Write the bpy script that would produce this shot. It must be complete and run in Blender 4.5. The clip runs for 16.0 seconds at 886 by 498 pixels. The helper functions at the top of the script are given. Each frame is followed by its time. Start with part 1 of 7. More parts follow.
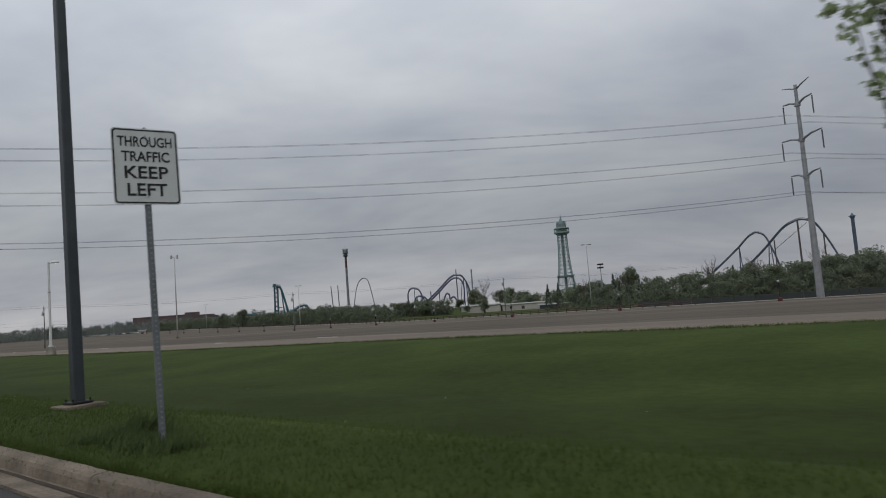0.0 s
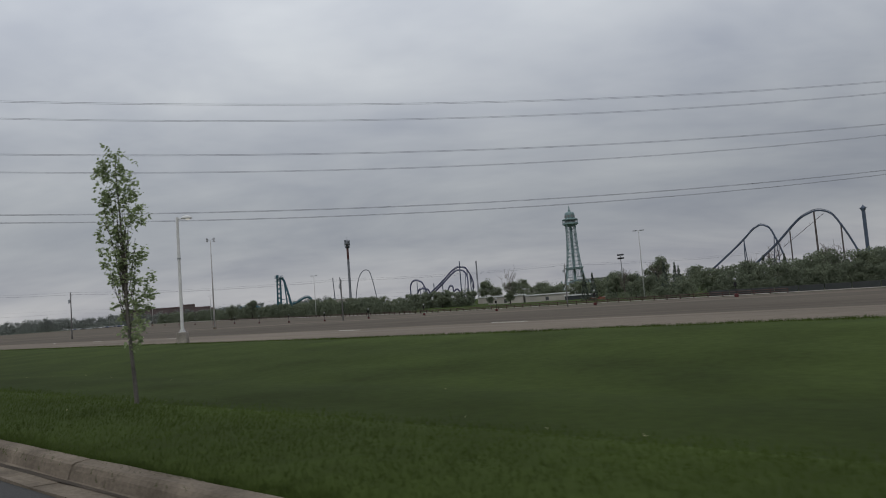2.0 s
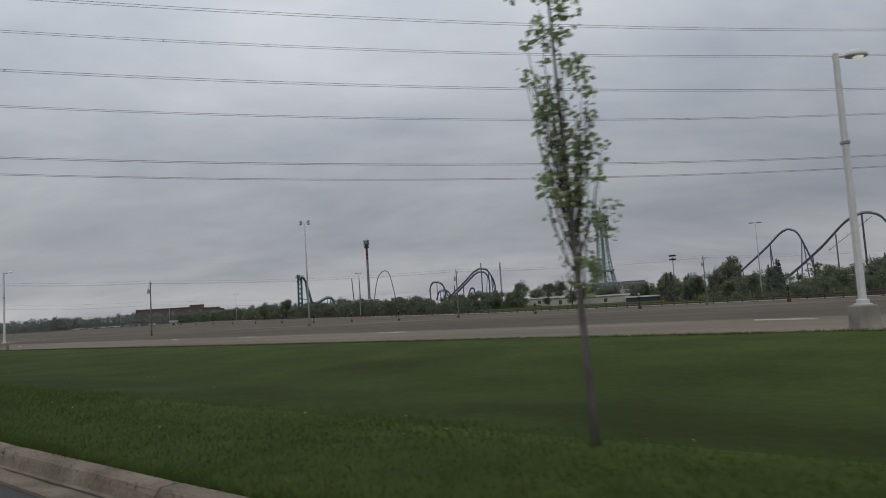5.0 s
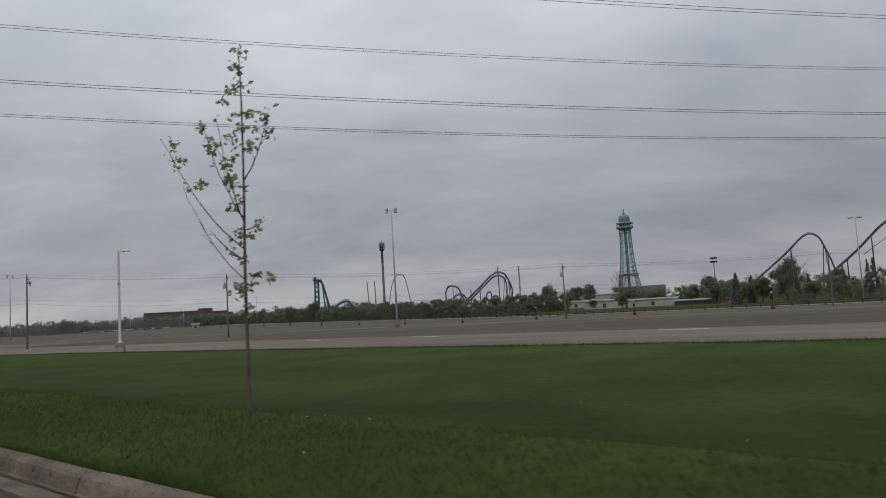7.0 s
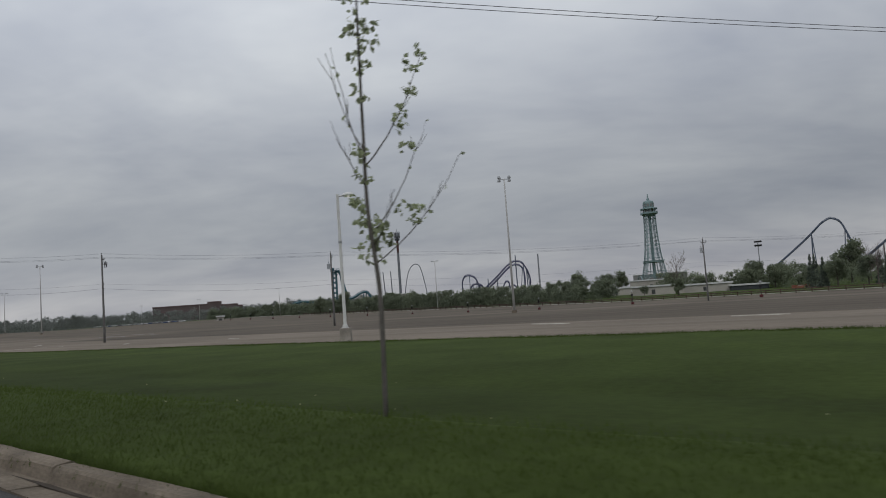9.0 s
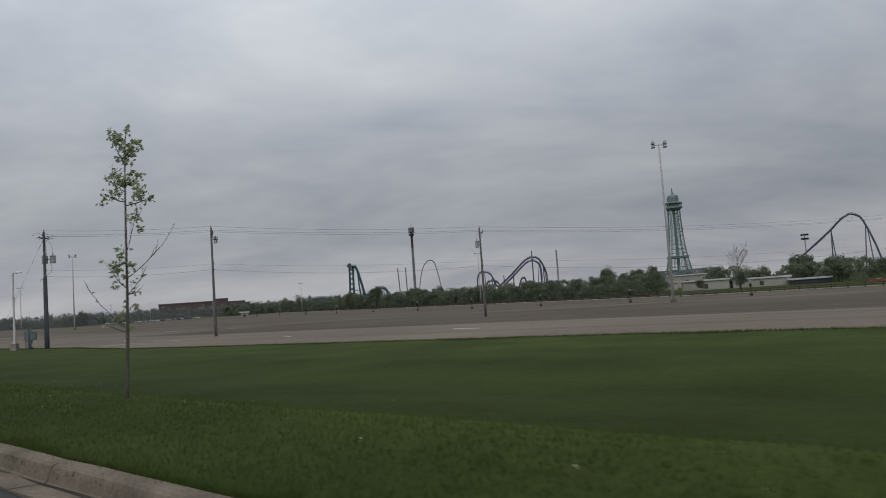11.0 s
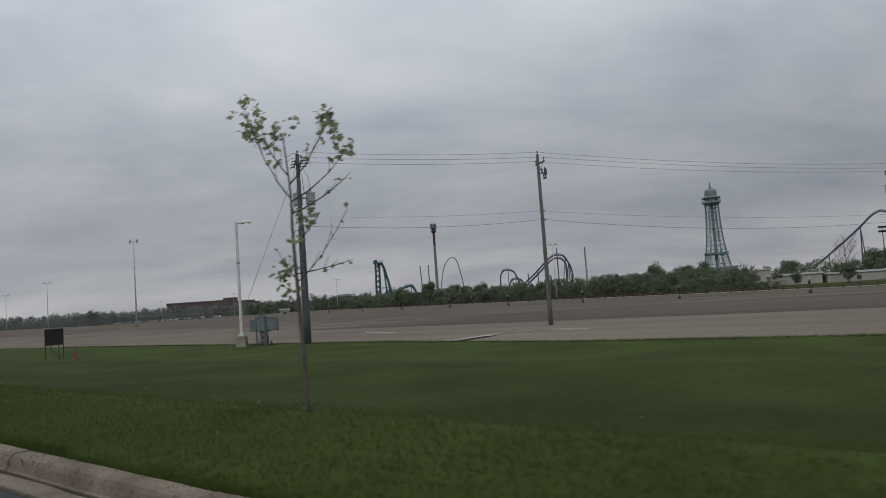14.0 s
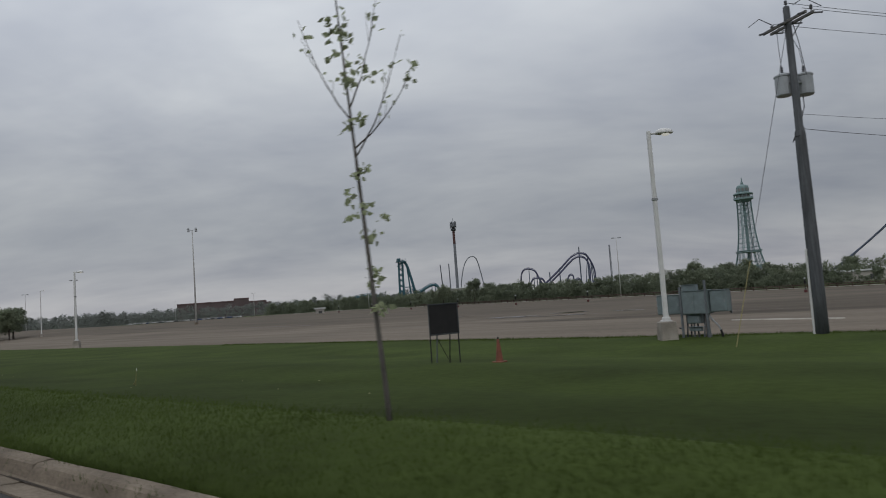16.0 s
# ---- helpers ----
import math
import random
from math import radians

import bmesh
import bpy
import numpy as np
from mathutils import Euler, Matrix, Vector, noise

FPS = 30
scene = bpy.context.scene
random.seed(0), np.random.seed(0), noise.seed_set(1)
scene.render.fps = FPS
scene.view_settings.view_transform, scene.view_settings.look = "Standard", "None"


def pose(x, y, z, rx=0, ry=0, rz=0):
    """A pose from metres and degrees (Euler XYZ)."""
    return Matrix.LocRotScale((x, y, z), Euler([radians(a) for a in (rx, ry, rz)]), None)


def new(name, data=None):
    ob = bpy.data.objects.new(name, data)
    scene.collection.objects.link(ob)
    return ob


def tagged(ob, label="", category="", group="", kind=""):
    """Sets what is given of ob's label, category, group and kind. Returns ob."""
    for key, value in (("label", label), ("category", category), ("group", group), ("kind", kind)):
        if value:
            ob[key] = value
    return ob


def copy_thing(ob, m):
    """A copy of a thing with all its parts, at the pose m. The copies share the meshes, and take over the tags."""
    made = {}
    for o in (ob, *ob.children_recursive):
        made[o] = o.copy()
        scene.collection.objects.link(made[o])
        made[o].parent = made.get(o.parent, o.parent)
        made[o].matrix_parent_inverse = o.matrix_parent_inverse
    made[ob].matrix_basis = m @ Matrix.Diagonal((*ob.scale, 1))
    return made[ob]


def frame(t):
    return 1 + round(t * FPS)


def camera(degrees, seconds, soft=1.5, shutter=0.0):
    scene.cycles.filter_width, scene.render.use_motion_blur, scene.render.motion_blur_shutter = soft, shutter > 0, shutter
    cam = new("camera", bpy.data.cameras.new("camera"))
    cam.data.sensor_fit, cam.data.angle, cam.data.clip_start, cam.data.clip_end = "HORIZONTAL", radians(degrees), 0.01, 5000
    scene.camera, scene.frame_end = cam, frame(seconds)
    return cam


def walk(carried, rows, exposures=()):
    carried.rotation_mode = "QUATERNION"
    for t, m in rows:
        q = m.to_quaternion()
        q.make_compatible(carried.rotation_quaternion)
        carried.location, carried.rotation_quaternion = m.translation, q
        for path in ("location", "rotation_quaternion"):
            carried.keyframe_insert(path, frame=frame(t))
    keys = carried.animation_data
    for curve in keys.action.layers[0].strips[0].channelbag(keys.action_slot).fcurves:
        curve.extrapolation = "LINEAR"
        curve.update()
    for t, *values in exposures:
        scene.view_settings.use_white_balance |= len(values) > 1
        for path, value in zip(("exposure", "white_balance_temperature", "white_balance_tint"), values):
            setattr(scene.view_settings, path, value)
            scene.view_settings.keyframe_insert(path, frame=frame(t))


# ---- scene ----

# ---- camera, driven along the road ----
cam = camera(64.51, 16.0, soft=1.0, shutter=0.08)
PATH = [
    (0.0, pose(0.000, -0.000, 1.080, 94.871, 4.403, 41.858)),
    (0.5, pose(-5.918, -0.033, 1.091, 94.613, 4.290, 41.799)),
    (1.0, pose(-11.907, -0.062, 1.102, 94.404, 4.492, 41.719)),
    (1.5, pose(-17.963, -0.086, 1.112, 94.277, 4.399, 41.565)),
    (2.0, pose(-24.085, -0.106, 1.122, 94.274, 4.310, 41.049)),
    (2.5, pose(-30.270, -0.122, 1.132, 94.171, 4.473, 40.812)),
    (3.0, pose(-36.516, -0.134, 1.141, 94.188, 4.340, 40.841)),
    (3.5, pose(-42.820, -0.143, 1.150, 94.420, 4.044, 40.664)),
    (4.0, pose(-49.180, -0.149, 1.158, 94.257, 4.041, 40.943)),
    (6.5, pose(-81.742, -0.139, 1.197, 95.278, 3.228, 40.882)),
    (7.0, pose(-88.391, -0.131, 1.203, 95.012, 3.458, 41.068)),
    (7.5, pose(-95.081, -0.122, 1.210, 94.338, 3.869, 41.311)),
    (8.0, pose(-101.809, -0.112, 1.215, 94.430, 3.840, 41.224)),
    (8.5, pose(-108.574, -0.101, 1.221, 94.565, 3.824, 41.315)),
    (9.0, pose(-115.373, -0.089, 1.226, 94.310, 4.118, 41.158)),
    (11.5, pose(-149.818, -0.029, 1.248, 94.041, 4.109, 41.014)),
    (12.0, pose(-156.783, -0.019, 1.251, 93.909, 4.222, 40.941)),
    (12.5, pose(-163.770, -0.010, 1.254, 93.912, 3.898, 41.095)),
    (13.0, pose(-170.776, -0.002, 1.257, 94.467, 4.060, 41.009)),
    (13.5, pose(-177.799, 0.004, 1.259, 94.386, 4.135, 40.896)),
    (14.0, pose(-184.838, 0.008, 1.261, 94.157, 4.081, 40.755)),
    (14.5, pose(-191.891, 0.010, 1.262, 93.972, 4.361, 40.888)),
    (15.0, pose(-198.957, 0.009, 1.264, 93.840, 4.415, 40.817)),
    (15.5, pose(-206.034, 0.006, 1.265, 93.949, 4.175, 40.804)),
    (16.0, pose(-213.120, 0.000, 1.265, 94.260, 4.165, 40.905)),
]
walk(cam, PATH)

# ---- overcast daylight ----
world = bpy.data.worlds.new("overcast")
scene.world = world
world.use_nodes = True
wn, wl = world.node_tree.nodes, world.node_tree.links
wn.clear()


def wnode(kind, **inputs):
    n = wn.new(kind)
    for k, v in inputs.items():
        n.inputs[k].default_value = v
    return n


def wmath(op, a, b=None, clamp=False):
    n = wn.new("ShaderNodeMath")
    n.operation, n.use_clamp = op, clamp
    for i, v in enumerate((a, b)):
        if v is None:
            continue
        if isinstance(v, (int, float)):
            n.inputs[i].default_value = v
        else:
            wl.new(v, n.inputs[i])
    return n.outputs[0]


SUN_ELEVATION, SUN_ROTATION = radians(48), radians(150)
sky = wn.new("ShaderNodeTexSky")
sky.sky_type, sky.sun_disc = "NISHITA", False
sky.sun_elevation, sky.sun_rotation = SUN_ELEVATION, SUN_ROTATION
sky.air_density, sky.dust_density = 1.0, 2.0
wc = wn.new("ShaderNodeTexCoord")
sep = wn.new("ShaderNodeSeparateXYZ")
wl.new(wc.outputs["Generated"], sep.inputs[0])
up = wmath("MAXIMUM", sep.outputs[2], 0.0)
den = wmath("ADD", up, 0.27)
com = wn.new("ShaderNodeCombineXYZ")
wl.new(wmath("DIVIDE", sep.outputs[0], den), com.inputs[0])
wl.new(wmath("DIVIDE", sep.outputs[1], den), com.inputs[1])
mapn = wn.new("ShaderNodeMapping")
turnn = wn.new("ShaderNodeMapping")
turnn.inputs["Rotation"].default_value = (0, 0, radians(-38))
wl.new(com.outputs[0], turnn.inputs[0])
mapn.inputs["Scale"].default_value = (0.62, 1.0, 1.0)
wl.new(turnn.outputs[0], mapn.inputs[0])
n1 = wnode("ShaderNodeTexNoise", Scale=1.25, Detail=5.0, Roughness=0.55, Distortion=0.35)
n2 = wnode("ShaderNodeTexNoise", Scale=4.2, Detail=4.0, Roughness=0.55, Distortion=0.3)
wl.new(mapn.outputs[0], n1.inputs["Vector"])
wl.new(mapn.outputs[0], n2.inputs["Vector"])
cloud = wmath("ADD", wmath("MULTIPLY", n1.outputs["Fac"], 0.80), wmath("MULTIPLY", n2.outputs["Fac"], 0.20))
cr = wn.new("ShaderNodeValToRGB")
cr.color_ramp.elements[0].position, cr.color_ramp.elements[0].color = 0.34, (0.246, 0.267, 0.311, 1)
cr.color_ramp.elements[1].position, cr.color_ramp.elements[1].color = 0.64, (0.405, 0.424, 0.444, 1)
wl.new(cloud, cr.inputs[0])
# the deck is thin and pale low over the horizon, thick and grey above it, and brighter overhead
er = wn.new("ShaderNodeValToRGB")
er.color_ramp.interpolation = "B_SPLINE"
e = er.color_ramp.elements
e[0].position, e[0].color = 0.0, (0.47, 0.445, 0.432, 1)
e[1].position, e[1].color = 1.0, (0.95, 0.95, 0.95, 1)
for p, c in ((0.04, (0.445, 0.43, 0.425, 1)), (0.10, (0.360, 0.362, 0.366, 1)), (0.17, (0.404, 0.405, 0.407, 1)), (0.27, (0.545, 0.545, 0.545, 1)), (0.40, (0.72, 0.72, 0.72, 1)), (0.6, (0.80, 0.80, 0.80, 1))):
    q = e.new(p)
    q.color = c
wl.new(up, er.inputs[0])
mul = wn.new("ShaderNodeMix")
mul.data_type, mul.blend_type = "RGBA", "MULTIPLY"
mul.inputs["Factor"].default_value = 1.0
# the cloud is thinner, and so brighter, towards the west
west = wmath("MULTIPLY_ADD", sep.outputs[0], -0.14)
west.node.inputs[2].default_value = 0.925
tone = wn.new("ShaderNodeVectorMath")
tone.operation = "SCALE"
wl.new(cr.outputs[0], tone.inputs[0])
wl.new(west, tone.inputs["Scale"])
wl.new(tone.outputs[0], mul.inputs["A"])
wl.new(er.outputs[0], mul.inputs["B"])
bg1, bg2, mixs, wo = wnode("ShaderNodeBackground", Strength=0.06), wnode("ShaderNodeBackground", Strength=2.5), wn.new("ShaderNodeMixShader"), wn.new("ShaderNodeOutputWorld")
wl.new(sky.outputs[0], bg1.inputs[0])
wl.new(mul.outputs["Result"], bg2.inputs[0])
mixs.inputs[0].default_value = 0.95
wl.new(bg1.outputs[0], mixs.inputs[1])
wl.new(bg2.outputs[0], mixs.inputs[2])
wl.new(mixs.outputs[0], wo.inputs[0])

sun = new("sun", bpy.data.lights.new("sun", "SUN"))
sun.data.energy, sun.data.angle, sun.data.color = 0.6, radians(40), (1.0, 0.97, 0.93)
sun.matrix_basis = pose(0, 0, 60, 42, 0, 30)
scene.view_settings.exposure = 0.0

# ---- materials ----


def mat(name, base, rough=0.7, metal=0.0, vary=0.25, scale=6.0, fine=60.0, bump=0.15, spec=0.3, second=None, stretch=(1, 1, 1), island=0.0, ob_random=0.0, thin=0.0):
    """A surface with large stains, fine grain and relief; base and second are colours that the stains mix."""
    m = bpy.data.materials.new(name)
    m.use_nodes = True
    nt = m.node_tree
    bs = nt.nodes["Principled BSDF"]
    bs.inputs["Roughness"].default_value, bs.inputs["Metallic"].default_value = rough, metal
    bs.inputs["Specular IOR Level"].default_value = spec
    tc, mp = nt.nodes.new("ShaderNodeTexCoord"), nt.nodes.new("ShaderNodeMapping")
    mp.inputs["Scale"].default_value = stretch
    nt.links.new(tc.outputs["Object"], mp.inputs[0])
    a, b = nt.nodes.new("ShaderNodeTexNoise"), nt.nodes.new("ShaderNodeTexNoise")
    a.inputs["Scale"].default_value, a.inputs["Detail"].default_value = scale, 5
    b.inputs["Scale"].default_value, b.inputs["Detail"].default_value = fine, 3
    for n in (a, b):
        nt.links.new(mp.outputs[0], n.inputs["Vector"])
    ramp = nt.nodes.new("ShaderNodeValToRGB")
    dark = tuple(c * (1 - vary) for c in base) if second is None else second
    lite = tuple(min(1, c * (1 + vary * 0.6)) for c in base)
    ramp.color_ramp.elements[0].position, ramp.color_ramp.elements[0].color = 0.33, (*dark, 1)
    ramp.color_ramp.elements[1].position, ramp.color_ramp.elements[1].color = 0.67, (*lite, 1)
    nt.links.new(a.outputs["Fac"], ramp.inputs[0])
    g = nt.nodes.new("ShaderNodeMapRange")
    g.inputs["From Min"].default_value, g.inputs["From Max"].default_value = 0.3, 0.7
    g.inputs["To Min"].default_value, g.inputs["To Max"].default_value = 1 - vary * 0.6, 1 + vary * 0.5
    nt.links.new(b.outputs["Fac"], g.inputs["Value"])
    fac = g.outputs[0]
    for flag, node, out in ((island, "ShaderNodeNewGeometry", "Random Per Island"), (ob_random, "ShaderNodeObjectInfo", "Random")):
        if flag:
            r, k, t = nt.nodes.new(node), nt.nodes.new("ShaderNodeMapRange"), nt.nodes.new("ShaderNodeMath")
            k.inputs["To Min"].default_value, k.inputs["To Max"].default_value = 1 - flag, 1 + flag
            nt.links.new(r.outputs[out], k.inputs["Value"])
            t.operation = "MULTIPLY"
            nt.links.new(fac, t.inputs[0])
            nt.links.new(k.outputs[0], t.inputs[1])
            fac = t.outputs[0]
    vm = nt.nodes.new("ShaderNodeVectorMath")
    vm.operation = "SCALE"
    nt.links.new(ramp.outputs[0], vm.inputs[0])
    nt.links.new(fac, vm.inputs["Scale"])
    nt.links.new(vm.outputs[0], bs.inputs["Base Color"])
    if thin:
        tl, mx = nt.nodes.new("ShaderNodeBsdfTranslucent"), nt.nodes.new("ShaderNodeMixShader")
        mx.inputs[0].default_value = thin
        nt.links.new(vm.outputs[0], tl.inputs["Color"])
        nt.links.new(bs.outputs[0], mx.inputs[1])
        nt.links.new(tl.outputs[0], mx.inputs[2])
        nt.links.new(mx.outputs[0], nt.nodes["Material Output"].inputs["Surface"])
    if bump:
        bp = nt.nodes.new("ShaderNodeBump")
        bp.inputs["Strength"].default_value, bp.inputs["Distance"].default_value = bump, 0.02
        nt.links.new(b.outputs["Fac"], bp.inputs["Height"])
        nt.links.new(bp.outputs[0], bs.inputs["Normal"])
    return m


def strip_mat(name, base, strips, lo, hi, wobble, rough, scale, fine, bump, blot, streak=0.0, blade=False, west=None):
    """Ground whose tone changes from strip to strip away from the road: strips are (y, tone), with stains, streaks and grain."""
    m = mat(name, base, rough, 0, blot, scale, fine, bump, 0.05)
    nt = m.node_tree
    bs = nt.nodes["Principled BSDF"]
    src = bs.inputs["Base Color"].links[0].from_socket
    tc, sx = nt.nodes.new("ShaderNodeTexCoord"), nt.nodes.new("ShaderNodeSeparateXYZ")
    nt.links.new(tc.outputs["Object"], sx.inputs[0])
    mp, wob = nt.nodes.new("ShaderNodeMapping"), nt.nodes.new("ShaderNodeTexNoise")
    mp.inputs["Scale"].default_value = (0.15, 1.0, 1.0)
    nt.links.new(tc.outputs["Object"], mp.inputs[0])
    nt.links.new(mp.outputs[0], wob.inputs["Vector"])
    wob.inputs["Scale"].default_value, wob.inputs["Detail"].default_value = 0.16, 3
    ad, rg_, tn = nt.nodes.new("ShaderNodeMath"), nt.nodes.new("ShaderNodeMapRange"), nt.nodes.new("ShaderNodeValToRGB")
    ad.operation = "MULTIPLY_ADD"
    ad.inputs[1].default_value = wobble
    nt.links.new(wob.outputs["Fac"], ad.inputs[0])
    nt.links.new(sx.outputs[1], ad.inputs[2])
    rg_.inputs["From Min"].default_value, rg_.inputs["From Max"].default_value = lo + wobble / 2, hi + wobble / 2
    nt.links.new(ad.outputs[0], rg_.inputs["Value"])
    els = tn.color_ramp.elements
    tone = [((y - lo) / (hi - lo), (v, v, v, 1)) for y, v in strips]
    els[0].position, els[0].color = tone[0]
    els[1].position, els[1].color = tone[-1]
    for p, c in tone[1:-1]:
        q = els.new(p)
        q.color = c
    nt.links.new(rg_.outputs[0], tn.inputs[0])
    fac = tn.outputs[0]
    if west:
        # beyond (x0, x1) the strips give way to one lighter, newer surface
        wx, mw = nt.nodes.new("ShaderNodeMapRange"), nt.nodes.new("ShaderNodeMix")
        wx.interpolation_type = "SMOOTHSTEP"
        sl = nt.nodes.new("ShaderNodeMath")
        sl.operation = "MULTIPLY_ADD"
        sl.inputs[1].default_value = -0.25
        nt.links.new(ad.outputs[0], sl.inputs[0])
        nt.links.new(sx.outputs[0], sl.inputs[2])
        wx.inputs["From Min"].default_value, wx.inputs["From Max"].default_value = west[0], west[1]
        nt.links.new(sl.outputs[0], wx.inputs["Value"])
        mw.data_type = "FLOAT"
        band = nt.nodes.new("ShaderNodeMapRange")
        band.interpolation_type = "SMOOTHSTEP"
        for key, value in (("From Min", 60.0), ("From Max", 65.0), ("To Min", west[2]), ("To Max", west[3])):
            band.inputs[key].default_value = value
        nt.links.new(ad.outputs[0], band.inputs["Value"])
        nt.links.new(band.outputs[0], mw.inputs["A"])
        nt.links.new(wx.outputs[0], mw.inputs["Factor"])
        nt.links.new(fac, mw.inputs["B"])
        fac = mw.outputs["Result"]
    if streak:
        m2, st, k2, mu = nt.nodes.new("ShaderNodeMapping"), nt.nodes.new("ShaderNodeTexNoise"), nt.nodes.new("ShaderNodeMapRange"), nt.nodes.new("ShaderNodeMath")
        m2.inputs["Scale"].default_value = (0.02, 0.5, 1.0)
        m2.inputs["Rotation"].default_value = (0, 0, radians(4))
        nt.links.new(tc.outputs["Object"], m2.inputs[0])
        nt.links.new(m2.outputs[0], st.inputs["Vector"])
        st.inputs["Scale"].default_value, st.inputs["Detail"].default_value = 0.8, 6
        k2.inputs["From Min"].default_value, k2.inputs["From Max"].default_value = 0.3, 0.7
        k2.inputs["To Min"].default_value, k2.inputs["To Max"].default_value = 1 - streak, 1 + streak
        nt.links.new(st.outputs["Fac"], k2.inputs["Value"])
        mu.operation = "MULTIPLY"
        nt.links.new(fac, mu.inputs[0])
        nt.links.new(k2.outputs[0], mu.inputs[1])
        fac = mu.outputs[0]
    sc = nt.nodes.new("ShaderNodeVectorMath")
    sc.operation = "SCALE"
    nt.links.new(src, sc.inputs[0])
    nt.links.new(fac, sc.inputs["Scale"])
    nt.links.new(sc.outputs[0], bs.inputs["Base Color"])
    if blade:
        tl, mx = nt.nodes.new("ShaderNodeBsdfTranslucent"), nt.nodes.new("ShaderNodeMixShader")
        nt.links.new(sc.outputs[0], tl.inputs["Color"])
        mx.inputs[0].default_value = 0.4
        nt.links.new(bs.outputs[0], mx.inputs[1])
        nt.links.new(tl.outputs[0], mx.inputs[2])
        nt.links.new(mx.outputs[0], nt.nodes["Material Output"].inputs["Surface"])
    return m


# mown swaths: paler crest, ditch shade painted darker, paler again towards the asphalt
VERGE_TONES = [(2.0, 1.0), (3.6, 1.02), (4.3, 1.10), (4.8, 1.30), (5.3, 1.0), (6.4, 0.78), (9.5, 0.84), (11.5, 0.98), (14.0, 0.95), (17.0, 1.10), (22.0, 1.16)]
GRASS = strip_mat("grass", (0.0420, 0.0600, 0.0146), VERGE_TONES, 2.0, 24.0, 0.8, 0.9, 0.32, 4.5, 0.2, 0.24, 0.035)
BLADE = strip_mat("grass_blade", (0.0510, 0.0735, 0.0176), VERGE_TONES, 2.0, 24.0, 0.8, 0.8, 0.4, 5.0, 0, 0.2, 0.06, True)
WEED = mat("weed_leaf", (0.066, 0.096, 0.030), 0.7, 0, 0.35, 1.0, 12.0, 0, 0.15, island=0.3, thin=0.4)
PETAL = mat("petal", (0.34, 0.33, 0.20), 0.8, 0, 0.1, 5, 40, 0)
LOT = strip_mat("lot_asphalt", (0.150, 0.127, 0.102), [(20.0, 1.26), (34.0, 1.20), (45.8, 1.28), (46.8, 0.74), (62.0, 0.74), (82.0, 0.80), (96.0, 0.78), (99.0, 1.08), (112.0, 1.02), (116.0, 0.72), (140.0, 0.80), (152.0, 0.98), (180.0, 0.95)], 20.0, 180.0, 2.0, 0.85, 0.05, 2.5, 0.3, 0.16, 0.17, west=(-266.0, -250.0, 1.14, 0.84))
WATER = mat("puddle_water", (0.03, 0.027, 0.022), 0.03, 0, 0.1, 2, 20, 0.0, 0.6)
SEALER = mat("damp_asphalt_seam", (0.082, 0.068, 0.056), 0.6, 0, 0.3, 0.6, 10, 0.1)
ROAD = mat("road_asphalt", (0.052, 0.051, 0.050), 0.85, 0, 0.25, 0.35, 45, 0.5)
CONC = mat("concrete", (0.180, 0.150, 0.117), 0.95, 0, 0.32, 1.3, 30, 0.4, 0.1, (0.108, 0.090, 0.070), ob_random=0.14)
PALEC = mat("pale_concrete", (0.30, 0.275, 0.24), 0.9, 0, 0.3, 1.3, 30, 0.4, 0.15, (0.20, 0.18, 0.155))
DIRT = mat("gutter_dirt", (0.060, 0.048, 0.036), 0.95, 0, 0.4, 2.0, 40, 0.4)
RUST = mat("rusted_iron", (0.115, 0.054, 0.032), 0.9, 0.1, 0.5, 7, 40, 0.6, 0.2, (0.050, 0.034, 0.027))
GALV = mat("galvanised_steel", (0.135, 0.150, 0.160), 0.6, 0.1, 0.2, 5, 50, 0.1)
GALV_D = mat("weathered_steel_pole", (0.30, 0.31, 0.32), 0.55, 0.3, 0.18, 1.0, 20, 0.1)
BRONZE = mat("dark_bronze_paint", (0.050, 0.056, 0.062), 0.45, 0.2, 0.2, 3, 40, 0.05, 0.4)
BLACK = mat("black_paint", (0.018, 0.017, 0.018), 0.6, 0, 0.2, 4, 40, 0.05)
WHITE = mat("white_pole_paint", (0.62, 0.62, 0.61), 0.5, 0, 0.10, 2, 30, 0.05)
SIGNW = mat("sign_sheeting_white", (0.52, 0.54, 0.53), 0.4, 0, 0.06, 4, 80, 0.02, 0.4)
SIGNY = mat("sign_sheeting_yellow", (0.72, 0.360, 0.008), 0.4, 0, 0.06, 4, 80, 0.02, 0.4)
SIGNR = mat("sign_sheeting_red", (0.42, 0.030, 0.040), 0.4, 0, 0.06, 4, 80, 0.02, 0.4)
SIGNG = mat("sign_sheeting_green", (0.010, 0.150, 0.062), 0.4, 0, 0.06, 4, 80, 0.02, 0.4)
BROWNK = mat("sign_dark_ink", (0.055, 0.035, 0.022), 0.5, 0, 0.1, 4, 60, 0)
CONE = mat("faded_orange_plastic", (0.20, 0.072, 0.046), 0.6, 0, 0.2, 6, 60, 0.02)
ORANGE = mat("orange_plastic", (0.46, 0.075, 0.042), 0.5, 0, 0.12, 6, 60, 0.02)
MARKW = mat("white_plastic", (0.60, 0.61, 0.60), 0.45, 0, 0.08, 6, 60, 0.02)
WOOD = mat("weathered_pole_wood", (0.160, 0.155, 0.150), 0.9, 0, 0.35, 2.0, 14, 0.4, 0.2, stretch=(6, 6, 0.5))
WOOD_D = mat("tarred_pole_wood", (0.100, 0.106, 0.114), 0.85, 0, 0.3, 2.0, 14, 0.4, 0.2, stretch=(6, 6, 0.5))
